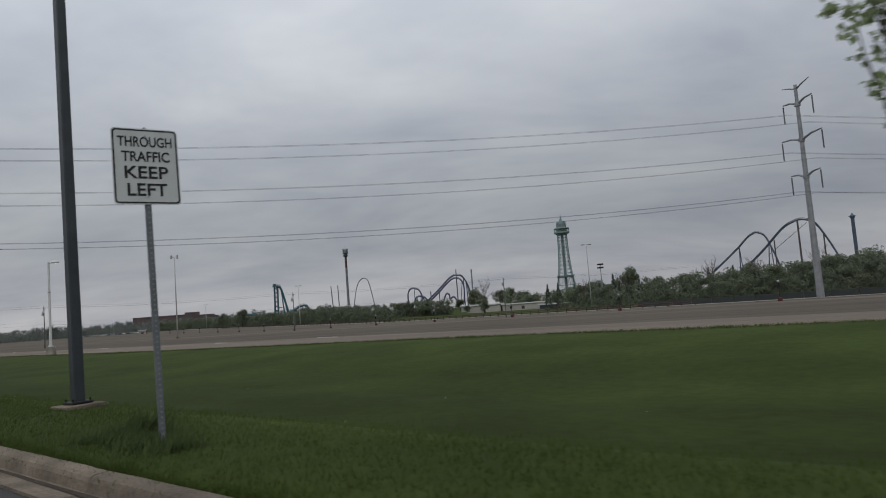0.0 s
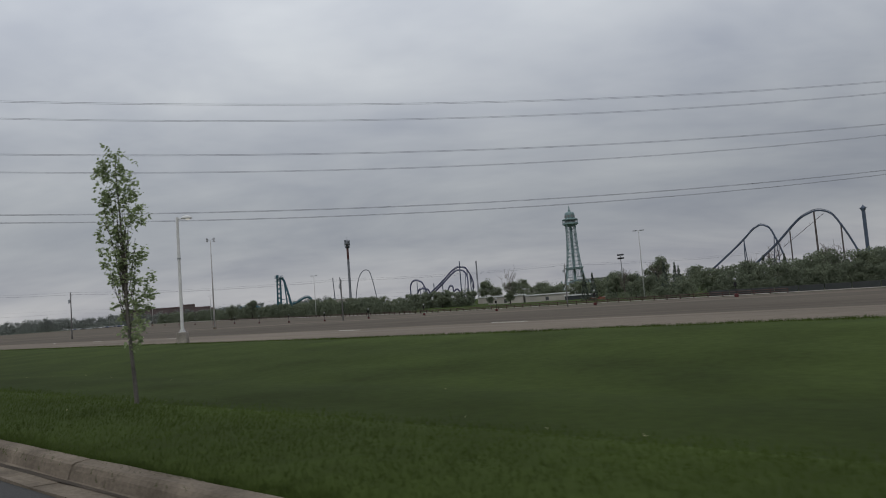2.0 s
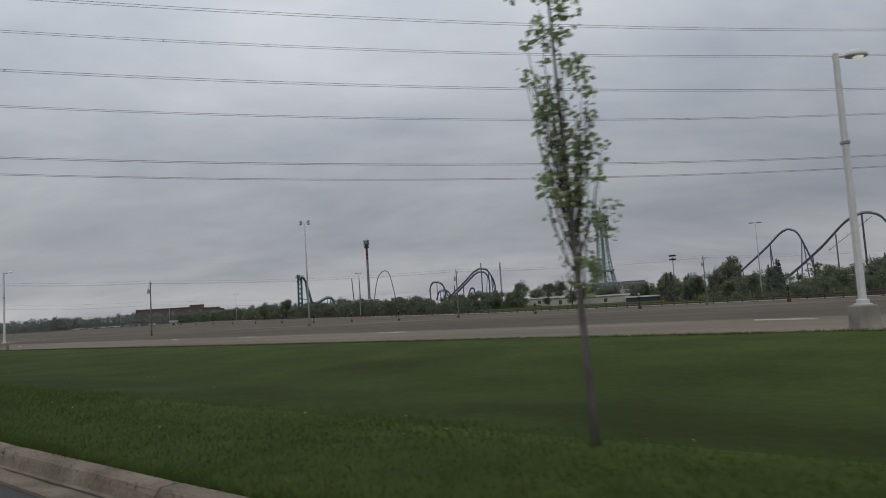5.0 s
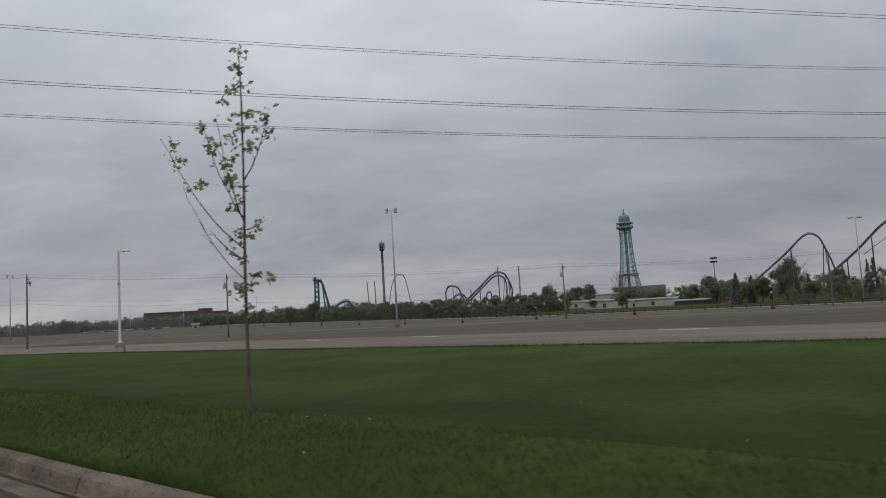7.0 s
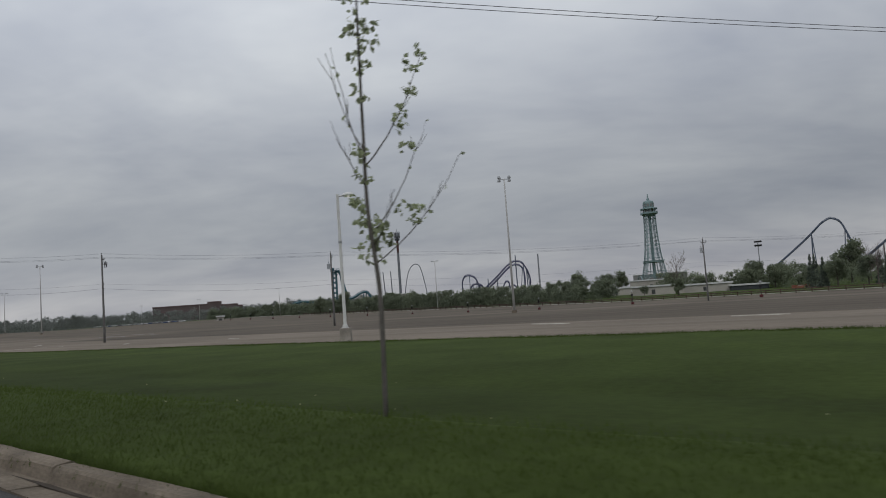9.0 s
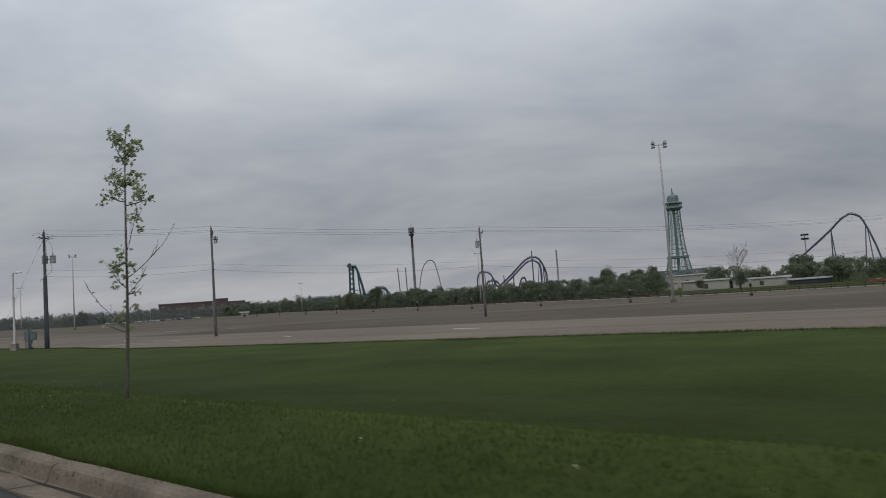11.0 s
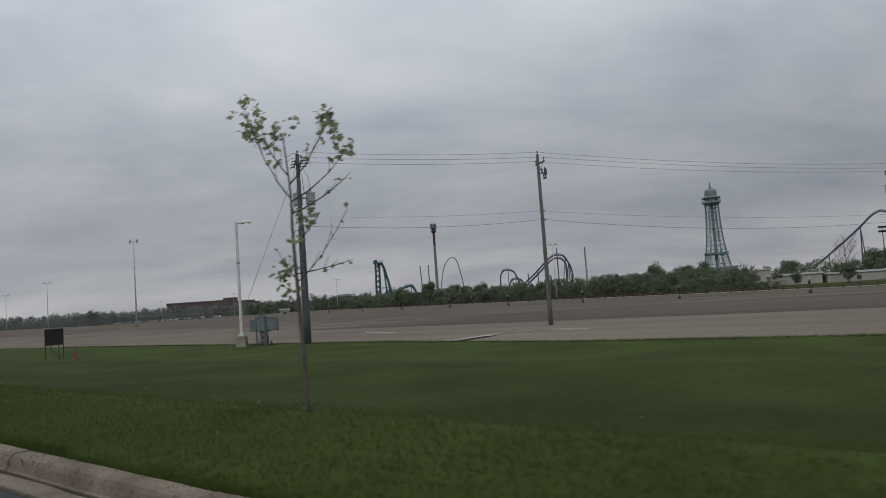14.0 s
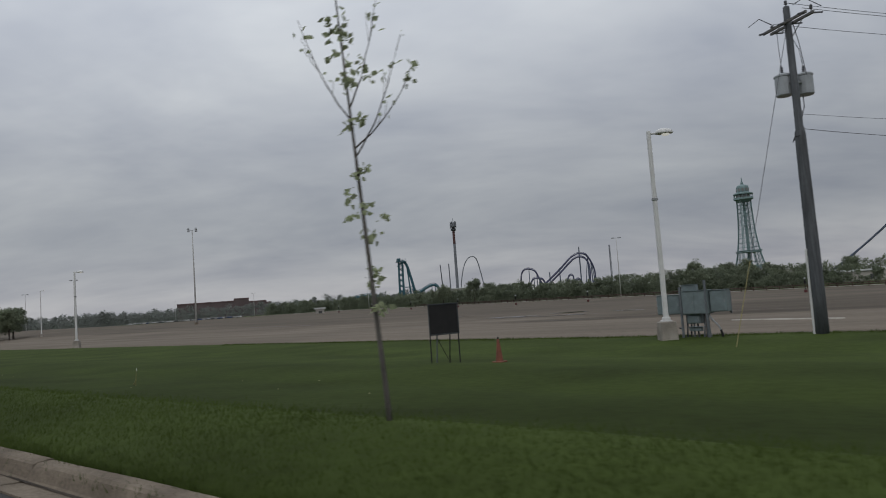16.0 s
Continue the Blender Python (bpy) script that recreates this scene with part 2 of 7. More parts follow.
CANS = mat("transformer_paint", (0.36, 0.38, 0.40), 0.5, 0.1, 0.12, 4, 40, 0.05)
CABINET = mat("cabinet_paint", (0.175, 0.215, 0.222), 0.55, 0.1, 0.15, 4, 40, 0.05)
CERAM = mat("insulator", (0.10, 0.10, 0.11), 0.3, 0, 0.1, 6, 40, 0)
WIRE = mat("aluminium_wire", (0.10, 0.105, 0.115), 0.6, 0.3, 0.1, 2, 30, 0)
YELLOWG = mat("yellow_guard", (0.26, 0.225, 0.10), 0.6, 0, 0.1, 6, 40, 0)
BARK = mat("bark", (0.085, 0.074, 0.062), 0.95, 0, 0.35, 8, 60, 0.5, 0.2, stretch=(1, 1, 0.35))
TRUNK = mat("smooth_young_bark", (0.125, 0.115, 0.104), 0.95, 0, 0.3, 8, 60, 0.4, 0.2, stretch=(1, 1, 0.35))
LEAF1 = mat("pear_leaf", (0.325, 0.382, 0.205), 0.5, 0, 0.25, 3, 30, 0, 0.35, (0.240, 0.292, 0.155), island=0.3, thin=0.65)
LEAF2 = mat("maple_leaf", (0.345, 0.380, 0.230), 0.5, 0, 0.25, 3, 30, 0, 0.35, (0.255, 0.285, 0.170), island=0.3, thin=0.6)
# park foliage lighter than real leaves, with distance haze in its colour
TREE1 = mat("tree_foliage", (0.194, 0.222, 0.150), 0.8, 0, 0.12, 0.12, 2, 0, 0.1, (0.160, 0.186, 0.130), island=0.10, thin=0.5)
TREE2 = mat("bushy_foliage", (0.210, 0.240, 0.156), 0.8, 0, 0.12, 0.12, 2, 0, 0.1, (0.172, 0.199, 0.134), island=0.10, thin=0.5)
CONIF = mat("conifer_foliage", (0.096, 0.116, 0.090), 0.75, 0, 0.3, 0.4, 3, 0, 0.2, island=0.4, thin=0.3)
# far woods paled and greyed: distance haze is mixed into this colour
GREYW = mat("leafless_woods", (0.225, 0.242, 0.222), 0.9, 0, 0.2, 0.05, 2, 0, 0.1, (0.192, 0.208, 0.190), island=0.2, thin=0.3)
SCREEN = mat("dark_fence_screen", (0.056, 0.061, 0.060), 0.8, 0, 0.2, 0.3, 4, 0.05)
RAILP = mat("brown_rail_paint", (0.085, 0.052, 0.046), 0.8, 0, 0.2, 1, 10, 0.0)
TWIG = mat("bare_twigs", (0.135, 0.110, 0.100), 0.95, 0, 0.3, 0.5, 6, 0)
# next five ride paints are lightened, haze of the distance put into them
TEALP = mat("verdigris_paint", (0.205, 0.285, 0.292), 0.6, 0.0, 0.22, 0.12, 1.5, 0.0)
TEALC = mat("teal_coaster_paint", (0.050, 0.122, 0.152), 0.5, 0.1, 0.18, 0.2, 2, 0.0)
BLUEP = mat("blue_coaster_paint", (0.094, 0.116, 0.166), 0.5, 0.1, 0.18, 0.2, 2, 0.0)
PURPLE = mat("purple_coaster_paint", (0.096, 0.100, 0.170), 0.5, 0.1, 0.18, 0.2, 2, 0.0)
NAVY = mat("steel_blue_support_paint", (0.088, 0.112, 0.158), 0.5, 0.1, 0.18, 0.2, 2, 0.0)
ORSUP = mat("orange_support_paint", (0.105, 0.088, 0.086), 0.6, 0.1, 0.2, 0.2, 2, 0.0)
GREYT = mat("grey_ride_paint", (0.20, 0.21, 0.235), 0.6, 0.1, 0.2, 0.2, 2, 0.0)
REDT = mat("red_ride_paint", (0.105, 0.052, 0.050), 0.6, 0.1, 0.2, 0.2, 2, 0.0)
# hall reds dulled and lightened, distance haze painted into the cladding
BRICK = mat("red_cladding", (0.138, 0.106, 0.106), 0.85, 0, 0.2, 0.05, 0.8, 0.0)
BRICKD = mat("red_roof_fascia", (0.130, 0.086, 0.086), 0.8, 0, 0.2, 0.05, 0.8, 0.0)
CREAM = mat("cream_stucco", (0.38, 0.36, 0.325), 0.9, 0, 0.18, 0.15, 2.0, 0.1)
ROOFW = mat("pale_roof", (0.56, 0.57, 0.56), 0.8, 0, 0.15, 0.2, 2.0, 0.1)
GREYB = mat("grey_panel", (0.22, 0.22, 0.22), 0.8, 0, 0.18, 0.1, 2.0, 0.1)
WINDOW = mat("dark_glass", (0.075, 0.078, 0.080), 0.1, 0, 0.2, 0.3, 2, 0, 0.6)
RED = mat("faded_red_paint", (0.095, 0.026, 0.026), 0.6, 0, 0.2, 4, 30, 0.05)
PAINTLINE = mat("worn_lot_paint", (0.38, 0.36, 0.325), 0.9, 0, 0.3, 0.8, 10, 0.1, 0.1, (0.27, 0.245, 0.21))
GLOBE = mat("frosted_globe", (0.42, 0.43, 0.44), 0.3, 0, 0.05, 6, 30, 0)
CARS = [mat("car_paint_" + n, c, 0.25, 0.2, 0.05, 2, 20, 0, 0.5) for n, c in (("white", (0.55, 0.55, 0.55)), ("silver", (0.34, 0.35, 0.36)), ("grey", (0.10, 0.10, 0.11)), ("blue", (0.05, 0.08, 0.16)))]
TYRE = mat("tyre_rubber", (0.020, 0.020, 0.020), 0.9, 0, 0.2, 6, 40, 0)

LENS = bpy.data.materials.new("lit_lens")
LENS.use_nodes = True
lb = LENS.node_tree.nodes["Principled BSDF"]
lb.inputs["Base Color"].default_value = (0.8, 0.8, 0.78, 1)
lb.inputs["Emission Color"].default_value = (1.0, 0.97, 0.90, 1)
lb.inputs["Emission Strength"].default_value = 0.35

# ---- mesh helpers ----


def part(name, bm, material, parent=None, label="", smooth=False):
    me = bpy.data.meshes.new(name)
    bm.to_mesh(me)
    bm.free()
    me.materials.append(material)
    if smooth:
        me.polygons.foreach_set("use_smooth", [True] * len(me.polygons))
    ob = new(name, me)
    if parent is not None:
        ob.parent = parent
    if label:
        ob["label"] = label
    return ob


def shared(name, me, parent, m):
    ob = new(name, me)
    ob.parent = parent
    ob.matrix_basis = m
    return ob


def thing(name, m, label, category, group="", kind=""):
    ob = new(name)
    ob.empty_display_size = 0.1
    ob.matrix_basis = m
    return tagged(ob, label, category, group, kind)


def box(bm, c, s, rot=(0, 0, 0), bevel=0.0, taper=1.0):
    m = pose(*c, *rot) @ Matrix.Diagonal((*s, 1))
    vs = bmesh.ops.create_cube(bm, size=1.0, matrix=Matrix())["verts"]
    for v in vs:
        if v.co.z > 0 and taper != 1.0:
            v.co.x *= taper
            v.co.y *= taper
        v.co = m @ v.co
    if bevel:
        es = {e for v in vs for e in v.link_edges}
        bmesh.ops.bevel(bm, geom=list(es), offset=bevel, segments=1, affect="EDGES")


def rod(bm, a, b, r0, r1=None, seg=8, caps=True):
    a, b = Vector(a), Vector(b)
    r1 = r0 if r1 is None else r1
    d = b - a
    q = d.to_track_quat("Z", "Y").to_matrix().to_4x4()
    m = Matrix.Translation((a + b) / 2) @ q
    bmesh.ops.create_cone(bm, cap_ends=caps, segments=seg, radius1=r0, radius2=max(r1, 1e-4), depth=d.length, matrix=m)


def tube(bm, pts, r, seg=6, r1=None):
    """A pipe along a smooth line of points, its radius falling from r to r1."""
    pts = [Vector(p) for p in pts]
    r1 = r if r1 is None else r1
    rings = []
    for i, p in enumerate(pts):
        t = (pts[min(i + 1, len(pts) - 1)] - pts[max(i - 1, 0)]).normalized()
        side = t.cross(Vector((0, 0, 1)) if abs(t.z) < 0.95 else Vector((1, 0, 0))).normalized()
        upv = side.cross(t)
        k = i / max(1, len(pts) - 1)
        rr = r + (r1 - r) * k
        rings.append([bm.verts.new(p + (side * math.cos(a) + upv * math.sin(a)) * rr) for a in [2 * math.pi * j / seg for j in range(seg)]])
    for u, v in zip(rings, rings[1:]):
        for j in range(seg):
            bm.faces.new((u[j], u[(j + 1) % seg], v[(j + 1) % seg], v[j]))
    bm.faces.new(list(reversed(rings[0])))
    bm.faces.new(rings[-1])


def lathe(bm, prof, seg=12, at=(0, 0, 0)):
    """A turned shape: rings of (radius, height) about a vertical axis."""
    rings = [[bm.verts.new((at[0] + max(r, 1e-4) * math.cos(a), at[1] + max(r, 1e-4) * math.sin(a), at[2] + z)) for a in [2 * math.pi * j / seg for j in range(seg)]] for r, z in prof]
    for u, v in zip(rings, rings[1:]):
        for j in range(seg):
            bm.faces.new((u[j], u[(j + 1) % seg], v[(j + 1) % seg], v[j]))
    bm.faces.new(list(reversed(rings[0])))
    bm.faces.new(rings[-1])


def plate(bm, outline, thick, m=None):
    """A flat plate: an outline in x and z, thick along y."""
    n = len(outline)
    f = [bm.verts.new((x, -thick / 2, z)) for x, z in outline]
    b = [bm.verts.new((x, thick / 2, z)) for x, z in outline]
    bm.faces.new(f)
    bm.faces.new(list(reversed(b)))
    for i in range(n):
        bm.faces.new((f[(i + 1) % n], f[i], b[i], b[(i + 1) % n]))
    if m is not None:
        for v in f + b:
            v.co = m @ v.co


def rounded(w, h, r, seg=4):
    pts = []
    for cx, cz, a0 in ((w / 2 - r, h / 2 - r, 0), (-w / 2 + r, h / 2 - r, 90), (-w / 2 + r, -h / 2 + r, 180), (w / 2 - r, -h / 2 + r, 270)):
        for i in range(seg + 1):
            a = radians(a0 + 90 * i / seg)
            pts.append((cx + r * math.cos(a), cz + r * math.sin(a)))
    return pts


def raw_mesh(name, verts, faces, material, normals=None):
    """A mesh from numpy arrays, all its faces with the same number of corners; normals, one for each corner, shade it softly."""
    me = bpy.data.meshes.new(name)
    nf, k = faces.shape
    me.vertices.add(len(verts))
    me.vertices.foreach_set("co", np.ascontiguousarray(verts, dtype=np.float32).ravel())
    me.loops.add(nf * k)
    me.loops.foreach_set("vertex_index", np.ascontiguousarray(faces, dtype=np.int32).ravel())
    me.polygons.add(nf)
    me.polygons.foreach_set("loop_start", np.arange(0, nf * k, k, dtype=np.int32))
    me.update(calc_edges=True)
    me.materials.append(material)
    if normals is not None:
        me.polygons.foreach_set("use_smooth", np.ones(nf, dtype=bool))
        me.normals_split_custom_set_from_vertices(normals)
    return me


def spline(pts, n=8):
    """A smooth line through points (Catmull-Rom)."""
    P = [Vector(p) for p in pts]
    P = [P[0] * 2 - P[1]] + P + [P[-1] * 2 - P[-2]]
    out = []
    for a, b, c, d in zip(P, P[1:], P[2:], P[3:]):
        for i in range(n):
            t = i / n
            out.append(0.5 * ((2 * b) + (c - a) * t + (2 * a - 5 * b + 4 * c - d) * t * t + (3 * b - a - 3 * c + d) * t ** 3))
    out.append(P[-2])
    return out


def smooth01(a, b, v):
    t = np.clip((v - a) / (b - a), 0, 1)
    return t * t * (3 - 2 * t)


# ---- the lie of the land ----
KERB = 2.39


def kerb_line(x):
    """How far the kerb wanders sideways from its mean line."""
    return np.interp(x, [-260, -221, -204, -197, -189, -182, -175, -168, -158, -140, -123, -105, -90, -60, -42, -34, -25, 10], [-0.02, -0.02, -0.03, 0.0, 0.045, 0.08, 0.055, 0.0, -0.05, -0.08, -0.10, -0.09, -0.08, -0.05, -0.03, 0.01, 0.045, 0.055])


def road_z(x):
    s = np.clip(-np.asarray(x, float) / 213.0, -0.5, 1.4)
    return 0.185 * s + 0.171 * s * (1 - s)


def lot_z(x, y):
    x, y = np.asarray(x, float), np.asarray(y, float)
    e0 = np.interp(x, [-240, -229, -207, -190, -155, -120, -75, -46, -20, 0], [-0.82, -0.84, -0.85, -0.80, -0.56, -0.43, -0.31, -0.28, -0.17, -0.18])
    far = np.interp(y, [24, 40, 65, 116, 145, 166, 223, 300], [-0.6, -0.95, -1.1, -1.8, -2.4, -2.9, -3.1, -3.4])
    k = smooth01(24, 42, y)
    return e0 * (1 - k) + far * k + np.minimum(3.55, 0.0105 * np.maximum(0, -230 - x)) * smooth01(40, 85, y)


def lot_edge(x):
    return np.interp(x, [-900, -320, -240, -229, -213, -200, -140, -100, -50, 50, 200], [60, 31, 28.3, 27.6, 27.5, 25.4, 24.2, 22.9, 22.0, 22.3, 22.5])


def ground_z(x, y):
    """Height of the grass: the road's edge, a crest, a shallow ditch, then the edge of the car park."""
    x, y = np.asarray(x, float), np.asarray(y, float)
    near = road_z(x) + np.interp(y, [-60, -9, 2.4, 3.2, 4.3, 4.75, 5.4, 6.15, 7.2, 10.5, 15, 18], [-0.1, -0.05, -0.02, 0.02, 0.04, 0.02, -0.14, -0.33, -0.44, -0.62, -0.56, -0.58])
    near = near - 0.07 * smooth01(-78, -52, x) * smooth01(3.2, 4.3, y) * (1 - smooth01(6, 9, y))
    k = smooth01(12.0, 21.5, y)
    return near * (1 - k) + (lot_z(x, y) + 0.02) * k


def gz(x, y):
    return float(ground_z(x, y))


# ---- ground, car park, road, kerb ----


def grid(name, xs, ys, zfun, material, yfun=None):
    X, Y = np.meshgrid(xs, ys, indexing="ij")
    if yfun is not None:
        Y = yfun(X, Y)
    V = np.stack([X, Y, zfun(X, Y)], -1).reshape(-1, 3)
    n, k = len(xs), len(ys)
    i = (np.arange(n - 1)[:, None] * k + np.arange(k - 1)[None]).ravel()
    F = np.stack([i, i + 1, i + k + 1, i + k], -1)[:, ::-1] if xs[1] > xs[0] else np.stack([i, i + 1, i + k + 1, i + k], -1)
    me = raw_mesh(name, V, F, material)
    me.polygons.foreach_set("use_smooth", [True] * len(me.polygons))
    return new(name, me)


def sheet_z(x, y):
    edge = lot_edge(x)
    under = smooth01(0.3, 1.2, y - edge) * smooth01(815, 770, -x) * smooth01(8, 4, y - far_edge(x))
    road = smooth01(2.45, 2.1, y - kerb_line(x)) * smooth01(-9.6, -9.2, y)
    rough = 0.02 * np.sin(x * 0.9 + y * 0.4) * np.sin(y * 1.3 - x * 0.3)
    return ground_z(x, y) - 0.25 * under - 0.6 * road + rough * smooth01(3, 6, y) * smooth01(40, 25, y)


def far_edge(x):
    return 165.0 - 0.247 * (np.asarray(x, float) + 38.0)


gx = np.concatenate([[-4800, -3000, -2000, -1400], np.arange(-1000, -270, 20.0), np.arange(-270, 40, 1.5), [45, 60, 80, 110, 150, 220, 350, 600, 1200, 2500, 4800]])
gy = np.concatenate([[-4800, -2000, -800, -300, -120, -60, -30, -15, -9.6, -9.2, -6, 0, 2.1, 2.45], np.arange(2.8, 30, 0.45), np.arange(31, 60, 2.0), np.arange(60, 320, 8.0), [340, 380, 450, 600, 900, 1500, 2600, 4800]])
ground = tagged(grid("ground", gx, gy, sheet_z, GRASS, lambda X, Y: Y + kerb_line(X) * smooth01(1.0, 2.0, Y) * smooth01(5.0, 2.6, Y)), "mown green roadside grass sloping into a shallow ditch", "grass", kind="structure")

lx = np.concatenate([np.arange(-828, -270, 6.0), np.arange(-270, 120, 2.0)])
lv = np.concatenate([[0, 0.02], np.linspace(0.04, 1, 60)])


def lot_y(X, V):
    wob = 0.10 * np.sin(X * 1.7) + 0.12 * np.sin(X * 0.61 + 1)
    return lot_edge(X) + wob + V * (far_edge(X) - lot_edge(X))


parking = tagged(grid("parking_lot", lx, lv, lambda X, Y: lot_z(X, Y) + 0.05 - 0.10 * (np.abs(Y - lot_y(X, np.zeros_like(X))) < 0.01), LOT, lot_y), "wide empty car park of worn tan and grey asphalt", "parking lot", kind="structure")

rx = np.concatenate([[-900, -600, -400], np.arange(-300, 60, 4.0), [80, 150, 400]])
road = tagged(grid("road", rx, np.array([-9.3, -6, -3.5, 0, 1.2, 1.90]), lambda X, Y: road_z(X) - 0.135 + 0.012 * np.clip(1.5 - Y, 0, 5) * 0.6, ROAD, lambda X, Y: Y + kerb_line(X) * (Y > 1.8)), "dark grey asphalt road beside a concrete kerb", "road", kind="structure")

# kerb and gutter, cast in lengths of about three metres
kerb = thing("kerb", pose(0, 0, 0), "weathered tan concrete kerb with a gutter pan", "kerb", kind="structure")
KERB_PROFILE = [(1.900, -0.3), (1.900, -0.110), (2.150, -0.130), (2.175, -0.120), (2.198, -0.045), (2.215, -0.014), (2.245, 0.002), (2.350, 0.006), (2.378, -0.004), (2.390, -0.03), (2.390, -0.3)]


def kerb_mesh(seed, length):
    rnd = random.Random(seed)
    bm = bmesh.new()
    rings = []
    n = 6
    for i in range(n + 1):
        x = -length / 2 + length * i / n
        end = 0.006 if i in (0, n) else 0.0
        rings.append([bm.verts.new((x, y + rnd.uniform(-0.006, 0.006) * (0 < j < 10), z - end * (z > -0.2) + rnd.uniform(-0.004, 0.004) * (0 < j < 10))) for j, (y, z) in enumerate(KERB_PROFILE)])
    for u, v in zip(rings, rings[1:]):
        for j in range(len(u) - 1):
            bm.faces.new((u[j], v[j], v[j + 1], u[j + 1]))
    bm.faces.new(rings[0])
    bm.faces.new(list(reversed(rings[-1])))
    bmesh.ops.recalc_face_normals(bm, faces=bm.faces)
    me = bpy.data.meshes.new("kerb_section")
    bm.to_mesh(me)
    bm.free()
    me.materials.append(CONC)
    return me


def kerb_pose(x, lift=0.0):
    turn = math.degrees(math.atan(float(kerb_line(x + 1.5) - kerb_line(x - 1.5)) / 3.0))
    # the profile is drawn about the mean line, so turn it about the kerb itself
    return pose(x, KERB + float(kerb_line(x)), float(road_z(x)) + lift, 0, 0, turn) @ pose(0, -KERB, 0)


kerb_meshes = [kerb_mesh(s, 3.036) for s in range(5)]
DRAINS = (-38.75, -160.95, -203.9)
xk, ik = 14.0, 0
while xk > -268:
    near = [d for d in DRAINS if abs(xk - d) < 2.2]
    if not near:
        shared("kerb_section", kerb_meshes[ik % 5], kerb, kerb_pose(xk, 0.003 * math.sin(ik * 2.3)))
        xk -= 3.05
    else:
        # a short length up to the drain, then on from its far side
        d = near[0]
        gap = (xk + 1.525) - (d + 0.46)
        if gap > 0.1:
            shared("kerb_section", kerb_meshes[ik % 5], kerb, kerb_pose(d + 0.46 + gap / 2) @ Matrix.Diagonal((gap / 3.05, 1, 1, 1)))
        xk = d - 0.46 - 1.525
        shared("kerb_section", kerb_meshes[(ik + 2) % 5], kerb, kerb_pose(xk))
        xk -= 3.05
    ik += 1


def storm_drain(x):
    s = thing("storm_drain", pose(x, float(kerb_line(x)), float(road_z(x))), "rusty iron storm drain hood let into the kerb", "drain", "kerb drains")
    f = KERB - 0.335
    prof = [(f + 0.045, -0.040), (f + 0.048, -0.008), (f + 0.075, 0.012), (f + 0.11, 0.020), (KERB - 0.02, 0.024), (KERB + 0.04, 0.016), (KERB + 0.05, -0.05)]
    bm = bmesh.new()
    rings = [[bm.verts.new((-0.44 + 0.86 * i / 8, y, z + 0.006 * math.sin(2.1 * i + 9 * y))) for y, z in prof] for i in range(9)]
    for a, b in zip(rings, rings[1:]):
        for j in range(len(a) - 1):
            bm.faces.new((a[j], b[j], b[j + 1], a[j + 1]))
    bmesh.ops.recalc_face_normals(bm, faces=bm.faces)
    bmesh.ops.solidify(bm, geom=bm.faces[:], thickness=0.022)
    bmesh.ops.recalc_face_normals(bm, faces=bm.faces)
    part("hood", bm, RUST, s, "rusted cast iron hood")
    # solid back wall, black so the opening's inner shade is in its paint
    bm = bmesh.new()
    box(bm, (0, KERB - 0.06, -0.2), (0.92, 0.05, 0.38))
    part("throat", bm, BLACK, s, "black backing for the shaded throat")
    for sg in (-1, 1):
        bm = bmesh.new()
        box(bm, (sg * 0.43, KERB - 0.19, -0.13), (0.07, 0.24, 0.20), bevel=0.015)
        part("cheek", bm, CONC, s)
    for k in range(2):
        bm = bmesh.new()
        box(bm, (-0.16 + 0.3 * k, KERB - 0.12, 0.026), (0.10, 0.03, 0.006), bevel=0.002)
        part("lifting_slot", bm, BLACK, s)
    bm = bmesh.new()
    box(bm, (0, KERB - 0.43, -0.20), (0.91, 0.22, 0.13), bevel=0.01)
    part("gutter_pan", bm, CONC, s)
    return s


for d in DRAINS:
    storm_drain(d)

cup = thing("litter_cup", pose(-163.1, 2.05, float(road_z(-163.1)) - 0.085, 0, 0, 25) @ Matrix.Diagonal((0.85, 0.8, 0.8, 1)), "crushed white paper cup lying in the gutter", "litter")
bm = bmesh.new()
rings = []
for i in range(7):
    u = -0.13 + 0.26 * i / 6
    r = 0.045 + 0.012 * math.sin(i * 1.9)
    rings.append([bm.verts.new((u, r * 1.25 * math.cos(a), r * 0.85 * math.sin(a) * (1 + 0.15 * math.sin(3 * a + i)))) for a in [2 * math.pi * j / 10 for j in range(10)]])
for u, v in zip(rings, rings[1:]):
    for j in range(10):
        bm.faces.new((u[j], u[(j + 1) % 10], v[(j + 1) % 10], v[j]))
bm.faces.new(rings[0])
bm.faces.new(rings[-1])
bmesh.ops.recalc_face_normals(bm, faces=bm.faces)
part("cup", bm, MARKW, cup)

# dark silt and damp patches lying in the gutter
rg = random.Random(8)
for k in range(70):
    px, ln, wd = 8 - 3.6 * k + rg.uniform(-1, 1), rg.uniform(2.6, 5.6), rg.uniform(0.03, 0.06)
    if min(abs(px - d) for d in DRAINS) < 3.0:
        continue
    bm = bmesh.new()
    n = 22
    rim = [bm.verts.new((ln / 2 * math.cos(2 * math.pi * j / n) * rg.uniform(0.85, 1.1), 2.128 + wd * 0.6 * math.sin(2 * math.pi * j / n) * rg.uniform(0.5, 1.2), -0.1235)) for j in range(n)]
    bm.faces.new(rim)
    ob = part("silt_patch", bm, DIRT)
    ob.matrix_basis = kerb_pose(px)
    tagged(ob, "dark damp silt lying in the concrete gutter", "dirt", "gutter silt")

# ---- signs and posts beside the road ----


